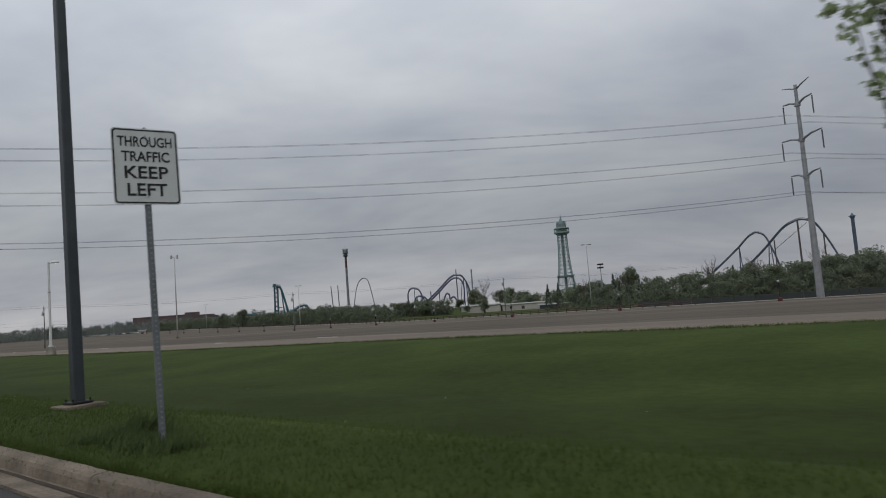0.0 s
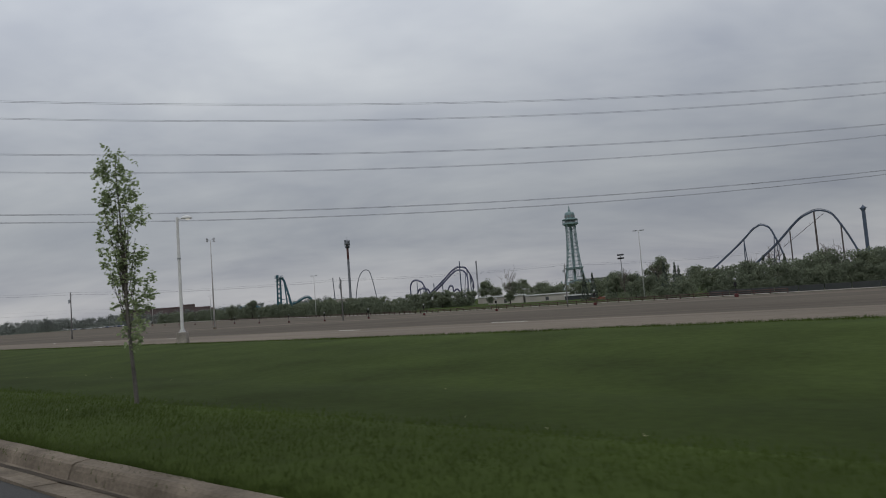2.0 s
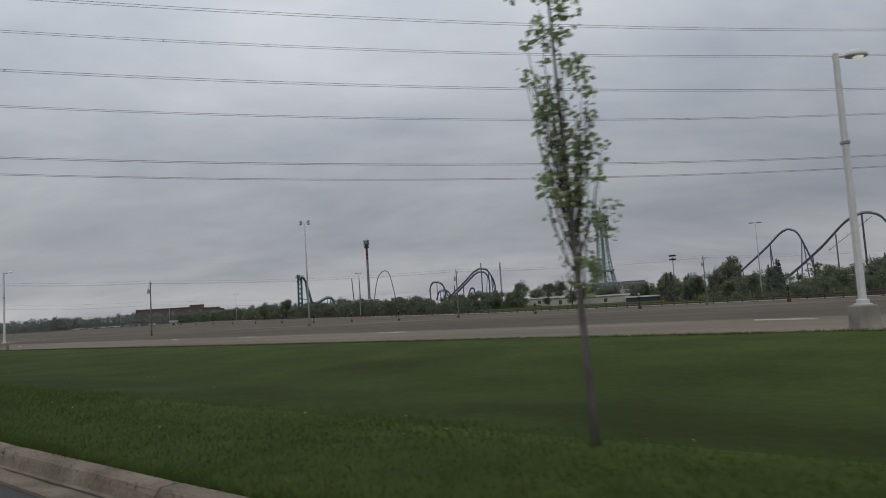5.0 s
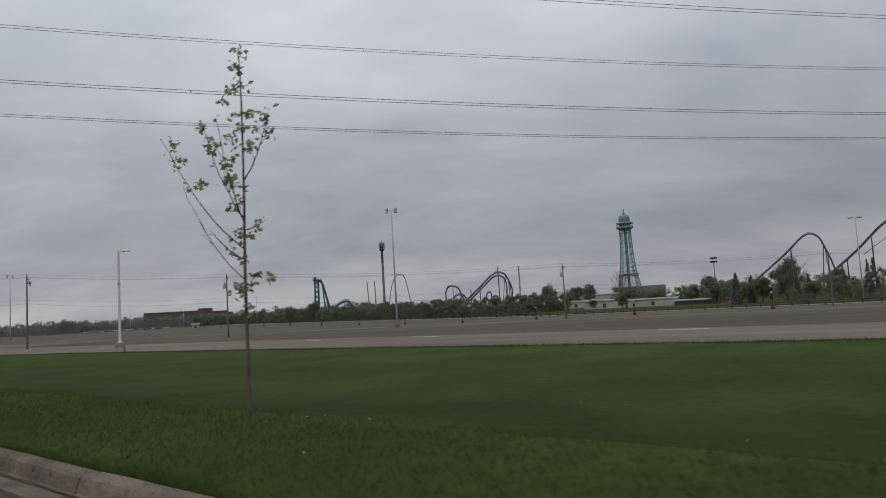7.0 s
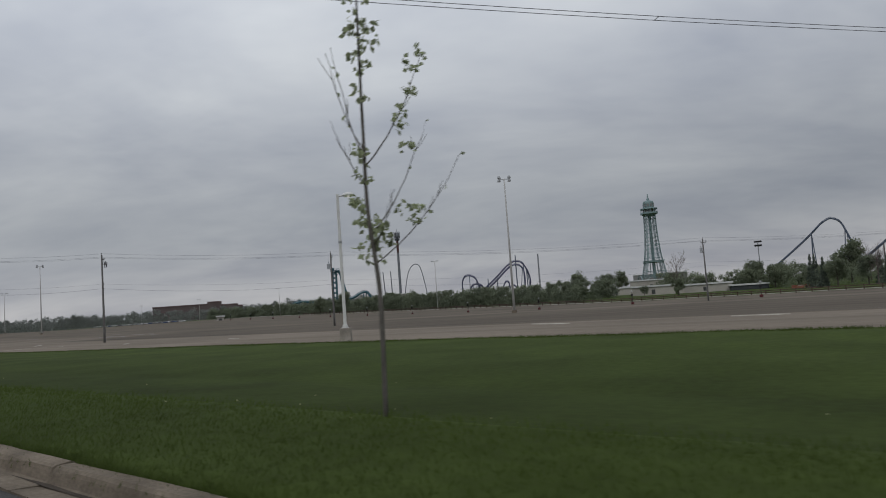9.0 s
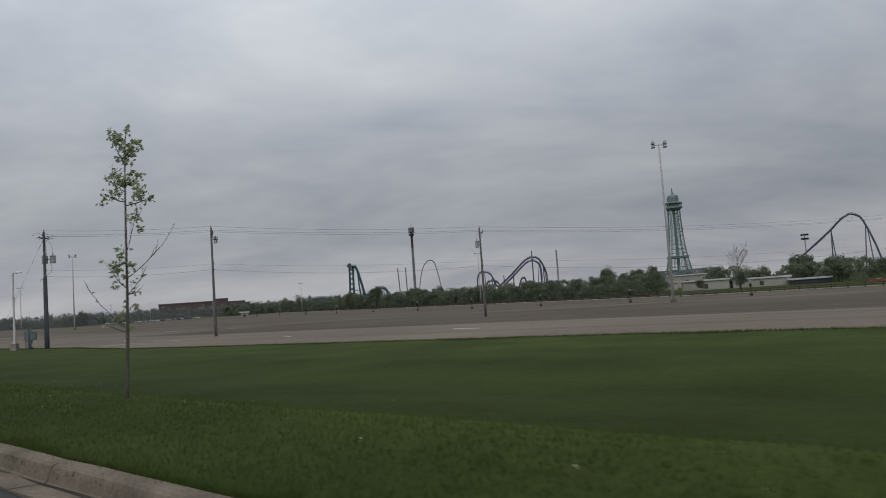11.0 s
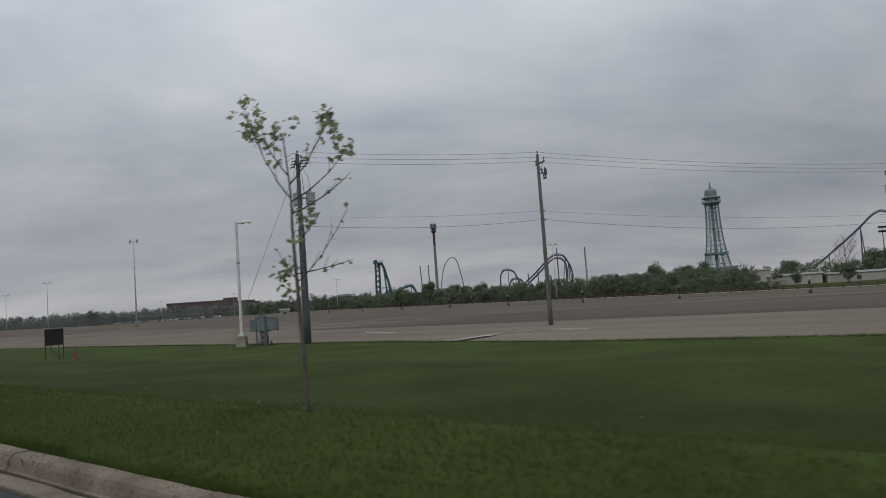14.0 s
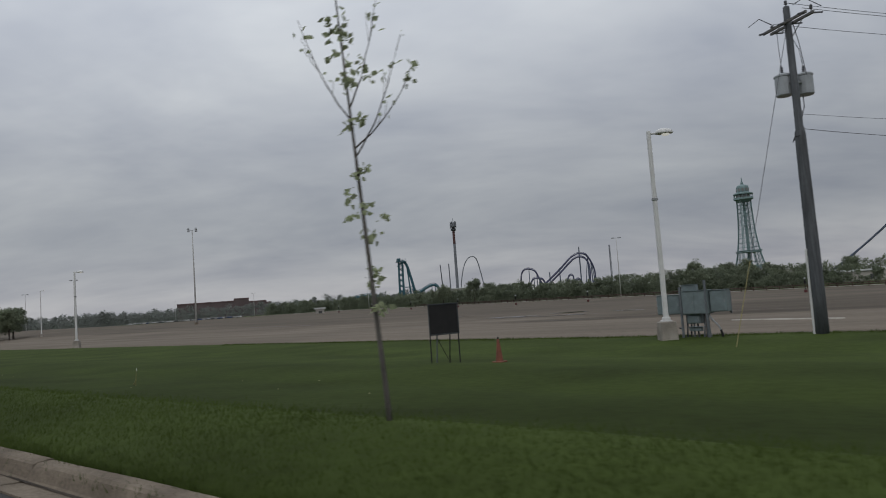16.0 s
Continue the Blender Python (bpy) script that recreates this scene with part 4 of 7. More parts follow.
def utility_pole(i, dark):
    x, y, z0, z1 = POLES[i]
    h = z1 - z0
    wood = WOOD_D if dark else WOOD
    s = thing("utility_pole", pose(x, y, z0, 0, 0, LINE_TURN), "dark wooden utility pole with grey transformers" if dark else "weathered wooden utility pole with a crossarm", "utility pole", "poles across the car park")
    bm = bmesh.new()
    lathe(bm, [(0.235, -0.4), (0.225, 2.0), (0.185, h - 4.75), (0.175, h - 4.6), (0.135, h - 4.5), (0.115, h - 0.05), (0.09, h)] if dark else [(0.155, -0.4), (0.15, 2.0), (0.11, h - 3.8), (0.10, h - 0.05), (0.08, h)], 14)
    part("pole", bm, wood, s, smooth=True)
    arm = 1.05 if dark else 0.75
    bm = bmesh.new()
    for dx in ((-0.16, 0.16) if dark else (0.15,)):
        box(bm, (dx, 0, h - 0.62), (0.075, 2 * arm, 0.10), bevel=0.010)
    part("crossarm", bm, WOOD, s)
    bm = bmesh.new()
    for sg in (-1, 1):
        rod(bm, (0.15, sg * 0.5, h - 0.68), (0.10, 0, h - 1.15), 0.02, seg=5)
    part("arm_brace", bm, GALV_D, s)
    for yy, zz in ((-arm + 0.1, h - 0.5), (arm - 0.1, h - 0.5), (0.0, h + 0.05)):
        bm = bmesh.new()
        lathe(bm, [(0.02, -0.10), (0.02, 0.02), (0.06, 0.03), (0.06, 0.07), (0.035, 0.09), (0.055, 0.11), (0.05, 0.15), (0.02, 0.18)], 8, (0.15 if yy else 0.0, yy, zz))
        part("insulator", bm, CERAM, s)
    cans = [(-0.08, 0.44), (0.70, 0.26)] if dark else ([(-0.36, 0.1)] if i >= 2 else [])
    for cx, cy in cans:
        zc = h - (2.75 if dark else 1.9)
        bm = bmesh.new()
        rc = 0.285 if dark else 0.23
        lathe(bm, [(rc - 0.03, -0.42), (rc, -0.39), (rc, 0.26), (rc + 0.02, 0.28), (rc + 0.02, 0.33), (rc - 0.07, 0.39)], 14, (cx, cy, zc))
        can = part("transformer", bm, CANS, s, "grey steel transformer can", smooth=False)
        bm = bmesh.new()
        lathe(bm, [(0.045, 0.40), (0.055, 0.46), (0.04, 0.50), (0.055, 0.54), (0.035, 0.58), (0.05, 0.62), (0.02, 0.68)], 8, (cx, cy, zc))
        part("bushing", bm, CERAM, can)
        bm = bmesh.new()
        rod(bm, (cx * 0.2, cy * 0.2, zc), (cx * 0.7, cy * 0.7, zc), 0.05, seg=6)
        part("bracket", bm, GALV_D, can)
        bm = bmesh.new()
        tube(bm, [(cx, cy, zc + 0.66), (cx * 0.9, cy * 1.1, zc + 1.3), (cx * 0.4, cy * 1.2, h - 0.8)], 0.012, 5)
        part("jumper_wire", bm, WIRE, can)
    if i == 1:
        bm = bmesh.new()
        box(bm, (0.30, 0, h - 1.32), (0.62, 0.07, 0.07), bevel=0.008)
        part("equipment_arm", bm, WOOD, s)
        for k, (cx, cy, cz) in enumerate(((0.28, 0.05, h - 1.15), (0.44, -0.06, h - 1.10), (0.58, 0.05, h - 1.2), (0.34, -0.05, h - 1.55), (0.52, 0.05, h - 1.5))):
            bm = bmesh.new()
            lathe(bm, [(0.05, -0.2), (0.07, -0.1), (0.045, 0.0), (0.07, 0.08), (0.03, 0.2)], 8, (cx, cy, cz))
            part("cutout_fuse", bm, CERAM, s)
    for zz in (h - 3.9, h - 4.5):
        bm = bmesh.new()
        box(bm, (0.14, 0, zz), (0.10, 0.10, 0.16), bevel=0.01)
        part("clamp", bm, GALV_D, s)
    return s


for i in range(5):
    s = utility_pole(i, i == 0)
    if i == 0:
        h = POLES[0][3] - POLES[0][2]
        bm = bmesh.new()
        rod(bm, (-0.215, 0.115, -0.2), (-0.200, 0.105, 3.0), 0.048, seg=8)
        part("conduit", bm, WHITE, s, "white plastic conduit")
        bm = bmesh.new()
        tube(bm, [(0.15, 0.3, h - 4.3), (0.45, 0.35, h - 4.1), (0.6, 0.3, h - 3.6), (0.5, 0.2, h - 3.2)], 0.018, 5)
        tube(bm, [(0.15, -0.1, h - 4.7), (-0.35, -0.12, h - 4.8), (-0.45, -0.12, h - 5.0)], 0.02, 5)
        tube(bm, [(-0.1, -0.3, h - 0.6), (0.2, -0.2, h - 1.4), (0.28, -0.3, h - 2.6)], 0.014, 5)
        tube(bm, [(-0.75, -1.1, h - 0.45), (-0.3, -1.15, h - 0.2), (0.4, -1.15, h - 0.45)], 0.014, 5)
        tube(bm, [(-0.75, 1.1, h - 0.35), (-0.2, 1.15, h - 0.0), (0.9, 1.1, h - 0.45)], 0.014, 5)
        part("service_cables", bm, BLACK, s)
        bm = bmesh.new()
        for yy in (-0.95, 0.0, 0.95):
            rod(bm, (-0.42, yy, h - 0.70), (-0.2, yy, h - 0.62), 0.04, 0.04, seg=8)
            rod(bm, (0.2, yy, h - 0.62), (0.62, yy, h - 0.58), 0.032, 0.032, seg=8)
        part("strain_insulators", bm, CERAM, s)

ends = [(x, y, z1) for x, y, z0, z1 in POLES] + [(NEXT[0], NEXT[1], NEXT[3])]
for a, b in zip(ends, ends[1:]):
    dirv = Vector((b[0] - a[0], b[1] - a[1], 0)).normalized()
    nv = Vector((-dirv.y, dirv.x, 0))
    ln = (Vector(b) - Vector(a)).length
    for off, dz, sag, r in ((-0.72, -0.36, 0.010, 0.010), (0.72, -0.36, 0.011, 0.010), (0.0, 0.14, 0.012, 0.010), (0.1, -3.9, 0.012, 0.007), (-0.1, -4.5, 0.020, 0.011)):
        bm = bmesh.new()
        cable(bm, Vector(a) + nv * off + Vector((0, 0, dz)), Vector(b) + nv * off + Vector((0, 0, dz)), sag * ln, r)
        ob = part("overhead_wire", bm, WIRE)
        tagged(ob, "thin dark overhead wire strung between wooden poles", "wire", "distribution wires")

gw = thing("guy_wire", pose(0, 0, 0), "steel guy wire with a yellow guard anchored in grass", "guy wire")
bm = bmesh.new()
GA = Vector((-220.75, 22.6, gz(-220.75, 22.6)))
GB = Vector((-219.35, 27.1, 10.2))
rod(bm, GA, GB, 0.011, seg=5)
part("wire", bm, WIRE, gw)
bm = bmesh.new()
rod(bm, GA, GA.lerp(GB, 0.24), 0.014, seg=6)
part("guard", bm, YELLOWG, gw, "yellow plastic guard")

# electrical rack beside the lamp
rk = thing("electrical_rack", pose(-223.75, 27.1, gz(-223.75, 27.1) - 0.05, 0, 0, -4), "grey green electrical cabinets on a steel rack", "electrical cabinet")
# each cabinet: middle, width, bottom, top, depth, set forward
for dx, w, z0, z1, dep, fwd in ((-0.94, 0.98, 0.94, 1.70, 0.34, 0.0), (0.20, 1.04, 0.92, 1.82, 0.46, 0.06), (1.09, 0.66, 0.98, 1.80, 0.34, 0.0), (0.04, 0.54, 0.56, 0.90, 0.30, 0.0), (-0.08, 0.56, 1.83, 2.06, 0.30, 0.0), (0.04, 0.48, 0.26, 0.42, 0.22, 0.0)):
    zc, hh = (z0 + z1) / 2, z1 - z0
    bm = bmesh.new()
    box(bm, (dx, -fwd, zc), (w, dep, hh), bevel=0.015)
    cb = part("cabinet", bm, CABINET, rk)
    bm = bmesh.new()
    box(bm, (dx, -fwd - 0.02, z1 + 0.008), (w + 0.03, dep + 0.05, 0.016), bevel=0.005)
    part("drip_lid", bm, CABINET, cb)
    if hh < 0.3:
        continue
    n = 2 if w > 0.9 else 1
    for q in range(n):
        dc = dx - w / 2 + w * (q + 0.5) / n
        bm = bmesh.new()
        box(bm, (dc, -fwd - dep / 2 - 0.010, zc), (w / n - 0.05, 0.018, hh - 0.07), bevel=0.006)
        dr = part("door", bm, CABINET, cb)
        bm = bmesh.new()
        box(bm, (dc + w / n * 0.36, -fwd - dep / 2 - 0.034, zc), (0.025, 0.03, 0.12), bevel=0.006)
        part("handle", bm, GALV_D, dr)
for zz in (1.08, 1.32, 1.56):
    bm = bmesh.new()
    lathe(bm, [(0.085, -0.05), (0.085, 0.02), (0.07, 0.06), (0.03, 0.08)], 12)
    for v in bm.verts:
        v.co = Vector((-1.44 - v.co.z, v.co.x, v.co.y + zz))
    part("meter", bm, GALV_D, rk, "round glass meter on the end")
for dx, hh in ((-0.36, 2.0), (0.66, 2.2), (-1.36, 1.70), (1.36, 1.75)):
    bm = bmesh.new()
    z0 = -0.2 if abs(dx) < 1 else 0.90
    box(bm, (dx, 0.24 if abs(dx) > 1 else -0.30, (hh + z0) / 2), (0.075, 0.075, hh - z0), bevel=0.008)
    part("upright", bm, GALV, rk)
for zz in (1.05, 1.60):
    bm = bmesh.new()
    box(bm, (0, 0.22, zz), (2.8, 0.05, 0.06), bevel=0.006)
    part("rail", bm, GALV, rk)
for k, (xx, xe) in enumerate(((-0.14, -0.18), (-0.02, -0.04), (0.12, 0.14), (0.40, 0.34), (0.48, 0.46), (0.56, 0.62), (-0.30, -0.34))):
    bm = bmesh.new()
    tube(bm, [(xx, 0, 0.95), (xx, 0, 0.45), ((xx + xe) / 2, -0.02, 0.2), (xe, 0, -0.2)], 0.032, 6)
    part("conduit", bm, GALV if k % 2 else BRONZE, rk)
bm = bmesh.new()
tube(bm, spline([(0.62, -0.1, 0.96), (0.74, -0.14, 0.74), (0.98, -0.12, 0.46), (1.05, -0.1, 0.3)], 5), 0.034, 6)
part("hose", bm, GALV_D, rk, "grey flexible hose")
bm = bmesh.new()
tube(bm, [(1.05, -0.1, 0.3), (1.10, -0.1, 0.12), (1.10, -0.1, -0.1)], 0.045, 7)
part("pipe_stub", bm, BLACK, rk)
bm = bmesh.new()
tube(bm, spline([(-0.62, -0.05, 0.40), (-0.5, -0.05, 0.34), (-0.46, -0.05, 0.1), (-0.40, -0.05, -0.1)], 4), 0.03, 6)
part("cable_loop", bm, BRONZE, rk)

# ---- transmission pole and its conductors ----
TX, TY, TZ = -37.0, 152.6, -3.4
ACROSS = Vector((1.3, -1.0, 0)).normalized()
tp = thing("transmission_pole", pose(TX, TY, TZ), "tall grey steel transmission pole with six davit arms", "transmission pole")
bm = bmesh.new()
lathe(bm, [(0.76, -0.5), (0.54, 20), (0.32, 43.9)], 12)
part("shaft", bm, GALV_D, tp)
WIRE_OFF = {33.4: 4.25, 26.1: 5.8, 18.6: 4.2}
for zw, off in WIRE_OFF.items():
    bm = bmesh.new()
    lathe(bm, [(0.62, -0.35), (0.62, 0.35)], 10, (0, 0, zw - TZ + 3.1))
    part("collar", bm, GALV_D, tp)
    for sg in (-1, 1):
        za = zw - TZ + 3.1
        bm = bmesh.new()
        tube(bm, [Vector((0, 0, za)), ACROSS * sg * off * 0.5 + Vector((0, 0, za + 0.75)), ACROSS * sg * off + Vector((0, 0, za + 0.9))], 0.26, 6, 0.14)
        arm = part("davit_arm", bm, GALV_D, tp)
        bm = bmesh.new()
        prof = [(0.05, 0.0)]
        for k in range(12):
            prof += [(0.17, 0.15 + k * 0.3), (0.10, 0.30 + k * 0.3)]
        lathe(bm, prof, 7, tuple(ACROSS * sg * off + Vector((0, 0, zw - TZ + 0.1))))
        part("insulator_string", bm, CERAM, arm)
for sg in (-1, 1):
    bm = bmesh.new()
    tube(bm, [Vector((0, 0, 43.0)), ACROSS * sg * 2.0 + Vector((0, 0, 43.7)), ACROSS * sg * 4.0 + Vector((0, 0, 44.2))], 0.20, 6, 0.09)
    part("shield_arm", bm, GALV_D, tp)
WIRES = [(144.77, 33.0, 11.15), (158.72, 33.81, 12.58), (143.61, 25.49, 10.69), (162.66, 26.66, 12.79), (146.41, 18.18, 11.14), (160.23, 19.07, 12.6)]
for ya, za, c in WIRES:
    w = thing("conductor_bundle", pose(0, 0, 0), "pair of bundled aluminium transmission conductors high overhead", "power line", "transmission conductors")
    for s in (-1, 1):
        bm = bmesh.new()
        pts = []
        sp = Vector((0.79, -0.61, 0)) * 0.23 * s
        for i in range(41):
            x = -37.0 - 150.0 * i / 40
            u = (x + 37) / 100
            pts.append(Vector((x, ya + 130 * u, za + c * u + 10.45 * u * u + s * 0.02)) + sp)
        tube(bm, pts, 0.019, 5)
        part("conductor", bm, WIRE, w)
        bm = bmesh.new()
        pts = []
        for i in range(21):
            u = 1.3 * i / 20
            pts.append(Vector((-37 + 100 * u, ya + 130 * u, za - 9.0 * u + 7.0 * u * u + s * 0.02)) + Vector((0.79, -0.61, 0)) * 0.23 * s)
        tube(bm, pts, 0.019, 5)
        part("conductor", bm, WIRE, w)
    for k in range(4):
        u = -0.22 - 0.36 * k
        bm = bmesh.new()
        zm = za + c * u + 10.45 * u * u
        rod(bm, (-37 + 100 * u - 0.18, ya + 130 * u + 0.14, zm), (-37 + 100 * u + 0.18, ya + 130 * u - 0.14, zm), 0.022, seg=5)
        part("spacer", bm, WIRE, w)

# ---- park rides beyond the trees ----
PARK = -3.4


def facing(x, y):
    """Turn that sets a ride's own x axis across the line of sight from the middle of the road stretch."""
    return math.degrees(math.atan2(y, x + 106.0)) - 90.0


def observation_tower(x, y):
    s = thing("observation_tower", pose(x, y, PARK, 0, 0, facing(x, y) + 12), "verdigris green lattice observation tower with a round gallery", "tower")
    levels = [(0, 16.5), (10, 12.4), (17, 10.2), (29.6, 7.9), (40, 6.7), (50, 5.9), (60, 5.4), (70, 5.1), (79, 5.0)]

    def half(z):
        return float(np.interp(z, [a for a, b in levels], [b for a, b in levels]))

    corners = ((-1, -1), (1, -1), (1, 1), (-1, 1))
    for cx, cy in corners:
        bm = bmesh.new()
        for ox, oy in ((0, 0), (-0.9, 0), (0, -0.9)):
            tube(bm, [(cx * (w0 + ox), cy * (w0 + oy), z0) for z0, w0 in levels], 0.30, 5)
        part("leg", bm, TEALP, s)
    zs = [12, 20.5, 29.6, 34.2, 38.6, 43, 47.2, 51.4, 55.4, 59.4, 63.2, 67, 70.8, 74.4, 78]
    for k in range(4):
        a, b = corners[k], corners[(k + 1) % 4]
        bm = bmesh.new()
        for z0, z1 in zip(zs, zs[1:]):
            w0, w1 = half(z0), half(z1)
            rod(bm, (a[0] * w0, a[1] * w0, z0), (b[0] * w1, b[1] * w1, z1), 0.11, seg=4)
            rod(bm, (b[0] * w0, b[1] * w0, z0), (a[0] * w1, a[1] * w1, z1), 0.11, seg=4)
            rod(bm, (a[0] * w1, a[1] * w1, z1), (b[0] * w1, b[1] * w1, z1), 0.20, seg=4)
        part("bracing", bm, TEALP, s)
        bm = bmesh.new()
        mid = Vector(((a[0] + b[0]) / 2, (a[1] + b[1]) / 2, 0))
        d = Vector((b[0] - a[0], b[1] - a[1], 0)) / 2
        pts = [mid * 15.0 + d * 14.0 * math.cos(t) + Vector((0, 0, 4 + 12.5 * math.sin(t))) for t in [math.pi * i / 14 for i in range(15)]]
        tube(bm, pts, 0.5, 5)
        part("base_arch", bm, TEALP, s)
        bm = bmesh.new()
        for u in (-0.6, -0.2, 0.2, 0.6):
            p0, p1 = mid * half(17) + d * half(17) * u, mid * half(29.6) + d * half(29.6) * u
            rod(bm, (p0.x, p0.y, 14), (p1.x, p1.y, 29.6), 0.22, seg=4)
        part("struts", bm, TEALP, s)
    bm = bmesh.new()
    box(bm, (0, 0, 29.8), (17.8, 17.8, 1.4), bevel=0.3)
    box(bm, (0, 0, 31.0), (18.6, 18.6, 0.5))
    part("lower_deck", bm, TEALP, s)
    bm = bmesh.new()
    rod(bm, (0, 0, 0), (0, 0, 80), 1.6, 1.4, seg=8)
    for z in range(14, 80, 5):
        box(bm, (0, 0, z), (3.6, 3.6, 0.5))
    part("lift_shaft", bm, TEALP, s)
    bm = bmesh.new()
    lathe(bm, [(5.2, 77.0), (7.6, 78.8), (8.7, 79.2), (8.7, 81.0), (8.4, 81.1)], 24)
    gal = part("gallery_deck", bm, TEALP, s)
    bm = bmesh.new()
    lathe(bm, [(8.2, 83.9), (8.6, 84.1), (8.6, 85.0), (6.9, 85.6)], 24)
    part("gallery_roof", bm, TEALP, gal)
    for k in range(16):
        a = 2 * math.pi * k / 16
        bm = bmesh.new()
        rod(bm, (8.3 * math.cos(a), 8.3 * math.sin(a), 81.0), (8.3 * math.cos(a), 8.3 * math.sin(a), 84.0), 0.18, seg=4)
        part("gallery_post", bm, TEALP, gal)
    bm = bmesh.new()
    lathe(bm, [(6.0, 80.5), (6.0, 84.0)], 20)
    part("inner_wall", bm, GREYB, gal)
    bm = bmesh.new()
    lathe(bm, [(5.5, 85.3), (5.5, 90.6), (5.2, 91.8), (4.4, 92.7), (2.8, 93.2), (1.6, 93.6)], 20)
    cab = part("cabin", bm, TEALP, s, "rounded grey green top cabin")
    for k in range(10):
        a = 2 * math.pi * k / 10
        bm = bmesh.new()
        box(bm, (5.5 * math.cos(a), 5.5 * math.sin(a), 88.3), (0.3, 1.9, 2.6), (0, 0, math.degrees(a)))
        part("cabin_panel", bm, GREYB, cab)
    bm = bmesh.new()
    lathe(bm, [(1.5, 93.4), (1.3, 95.4), (0.7, 96.0), (0.55, 98.6), (0.2, 100.4)], 8)
    part("spire", bm, TEALP, s)
    return s


observation_tower(-423.8, 684.3)


def drop_tower(x, y, h, head, label):
    s = thing("drop_tower", pose(x, y, PARK, 0, 0, facing(x, y)), label, "ride tower", "drop towers")
    bm = bmesh.new()
    rod(bm, (0, 0, 0), (0, 0, h * 0.55), 1.75, 1.6, seg=10)
    part("lower_shaft", bm, GREYT, s)
    bm = bmesh.new()
    rod(bm, (0, 0, h * 0.55), (0, 0, h - 30), 1.6, 1.55, seg=10)
    part("middle_shaft", bm, GREYT, s)
    bm = bmesh.new()
    rod(bm, (0, 0, h - 30), (0, 0, h - 10), 1.55, 1.5, seg=10)
    part("upper_shaft", bm, REDT, s, "dull red upper shaft")
    bm = bmesh.new()
    lathe(bm, [(head * 0.5, h - 15), (head, h - 14.2), (head, h - 12.2), (head * 0.5, h - 11.6)], 12)
    part("car", bm, BRONZE, s)
    bm = bmesh.new()
    lathe(bm, [(1.4, h - 11.5), (head * 1.12, h - 9.8), (head * 1.12, h - 5.4), (head * 0.8, h - 4.6)], 8)
    part("crown", bm, GREYT, s)
    for k in range(6):
        a = 2 * math.pi * k / 6
        bm = bmesh.new()
        rod(bm, (head * 1.05 * math.cos(a), head * 1.05 * math.sin(a), h - 12), (head * 1.05 * math.cos(a), head * 1.05 * math.sin(a), h - 3.8), 0.35, seg=5)
        part("sheave_frame", bm, BRONZE, s)
    bm = bmesh.new()
    rod(bm, (0, 0, h - 5), (0, 0, h), 0.25, seg=5)
    part("mast", bm, GREYT, s)
    return s


drop_tower(-732.3, 626.9, 100.0, 3.1, "tall red and grey drop tower ride with a square crown")


def spinner_tower(x, y, h):
    s = thing("swing_tower", pose(x, y, PARK), "slim dark blue tower ride with a finned head", "ride tower")
    bm = bmesh.new()
    rod(bm, (0, 0, 0), (0, 0, h - 3), 2.0, 1.9, seg=10)
    part("shaft", bm, NAVY, s)
    for k in range(8):
        a = 2 * math.pi * k / 8
        bm = bmesh.new()
        rod(bm, (0, 0, h - 4.5), (4.2 * math.cos(a), 4.2 * math.sin(a), h - 3.2), 0.45, 0.2, seg=5)
        part("head_arm", bm, NAVY, s)
    bm = bmesh.new()
    lathe(bm, [(2.4, h - 6), (3.0, h - 4), (2.6, h - 2.6), (1.2, h - 1.4), (0.4, h)], 12)
    part("head", bm, NAVY, s)
    return s


spinner_tower(-180.6, 923.0, 78.5)


def coaster(name, x, y, label, paint, sup_paint, tracks, supports, r=0.75, turn=None):
    s = thing(name, pose(x, y, PARK, 0, 0, facing(x, y) if turn is None else turn), label, "roller coaster")
    for pts in tracks:
        line = spline(pts)
        bm = bmesh.new()
        tube(bm, line, r, 6)
        tr = part("track_spine", bm, paint, s)
        for off in (-1, 1):
            bm = bmesh.new()
            tube(bm, [p + Vector((0, off * 0.9, r + 0.55)) for p in line], 0.22, 4)
            part("rail", bm, paint, tr)
    for a, b, rr in supports:
        bm = bmesh.new()
        rod(bm, a, b, rr, rr * 0.8, seg=6)
        part("support", bm, sup_paint, s)
    return s


big = [(-82, 6, 0), (-63, 4, 14), (-50.7, 3, 23.8), (-37, 2, 35.6), (-18.7, 0, 53.5), (-8, 0, 59.5), (0, 0, 60.7), (9.2, 0, 56.5), (16, -1, 45.6), (22.4, -2, 32.2), (26.9, -3, 21), (32, -4, 8), (38, -5, 2)]
cs = coaster("roller_coaster", -177.1, 700.0, "steel blue roller coaster lift hill on rust orange supports", BLUEP, ORSUP, [big],
             [((-4.5, 0, 0), (-4.5, 0, 60), 1.0), ((-26, 1, 0), (-26, 1, 45), 0.7), ((15.7, -1, 0), (15.7, -1, 46), 0.8), ((26, -3, 0), (26, -3, 22), 0.6), ((-46, 2, 0), (-46, 2, 27), 0.7), ((-60, 4, 0), (-60, 4, 16), 0.6)], 0.85)
bm = bmesh.new()
rod(bm, (-33, 3, 31), (3, 0.5, 57.5), 0.22, seg=5)
for i in range(9):
    rod(bm, (-32 + 3.8 * i, 2.5, 31.5 + 2.8 * i), (-32 + 3.8 * i, 1.5, 34.3 + 2.75 * i), 0.10, seg=4)
part("lift_walkway", bm, ORSUP, cs)

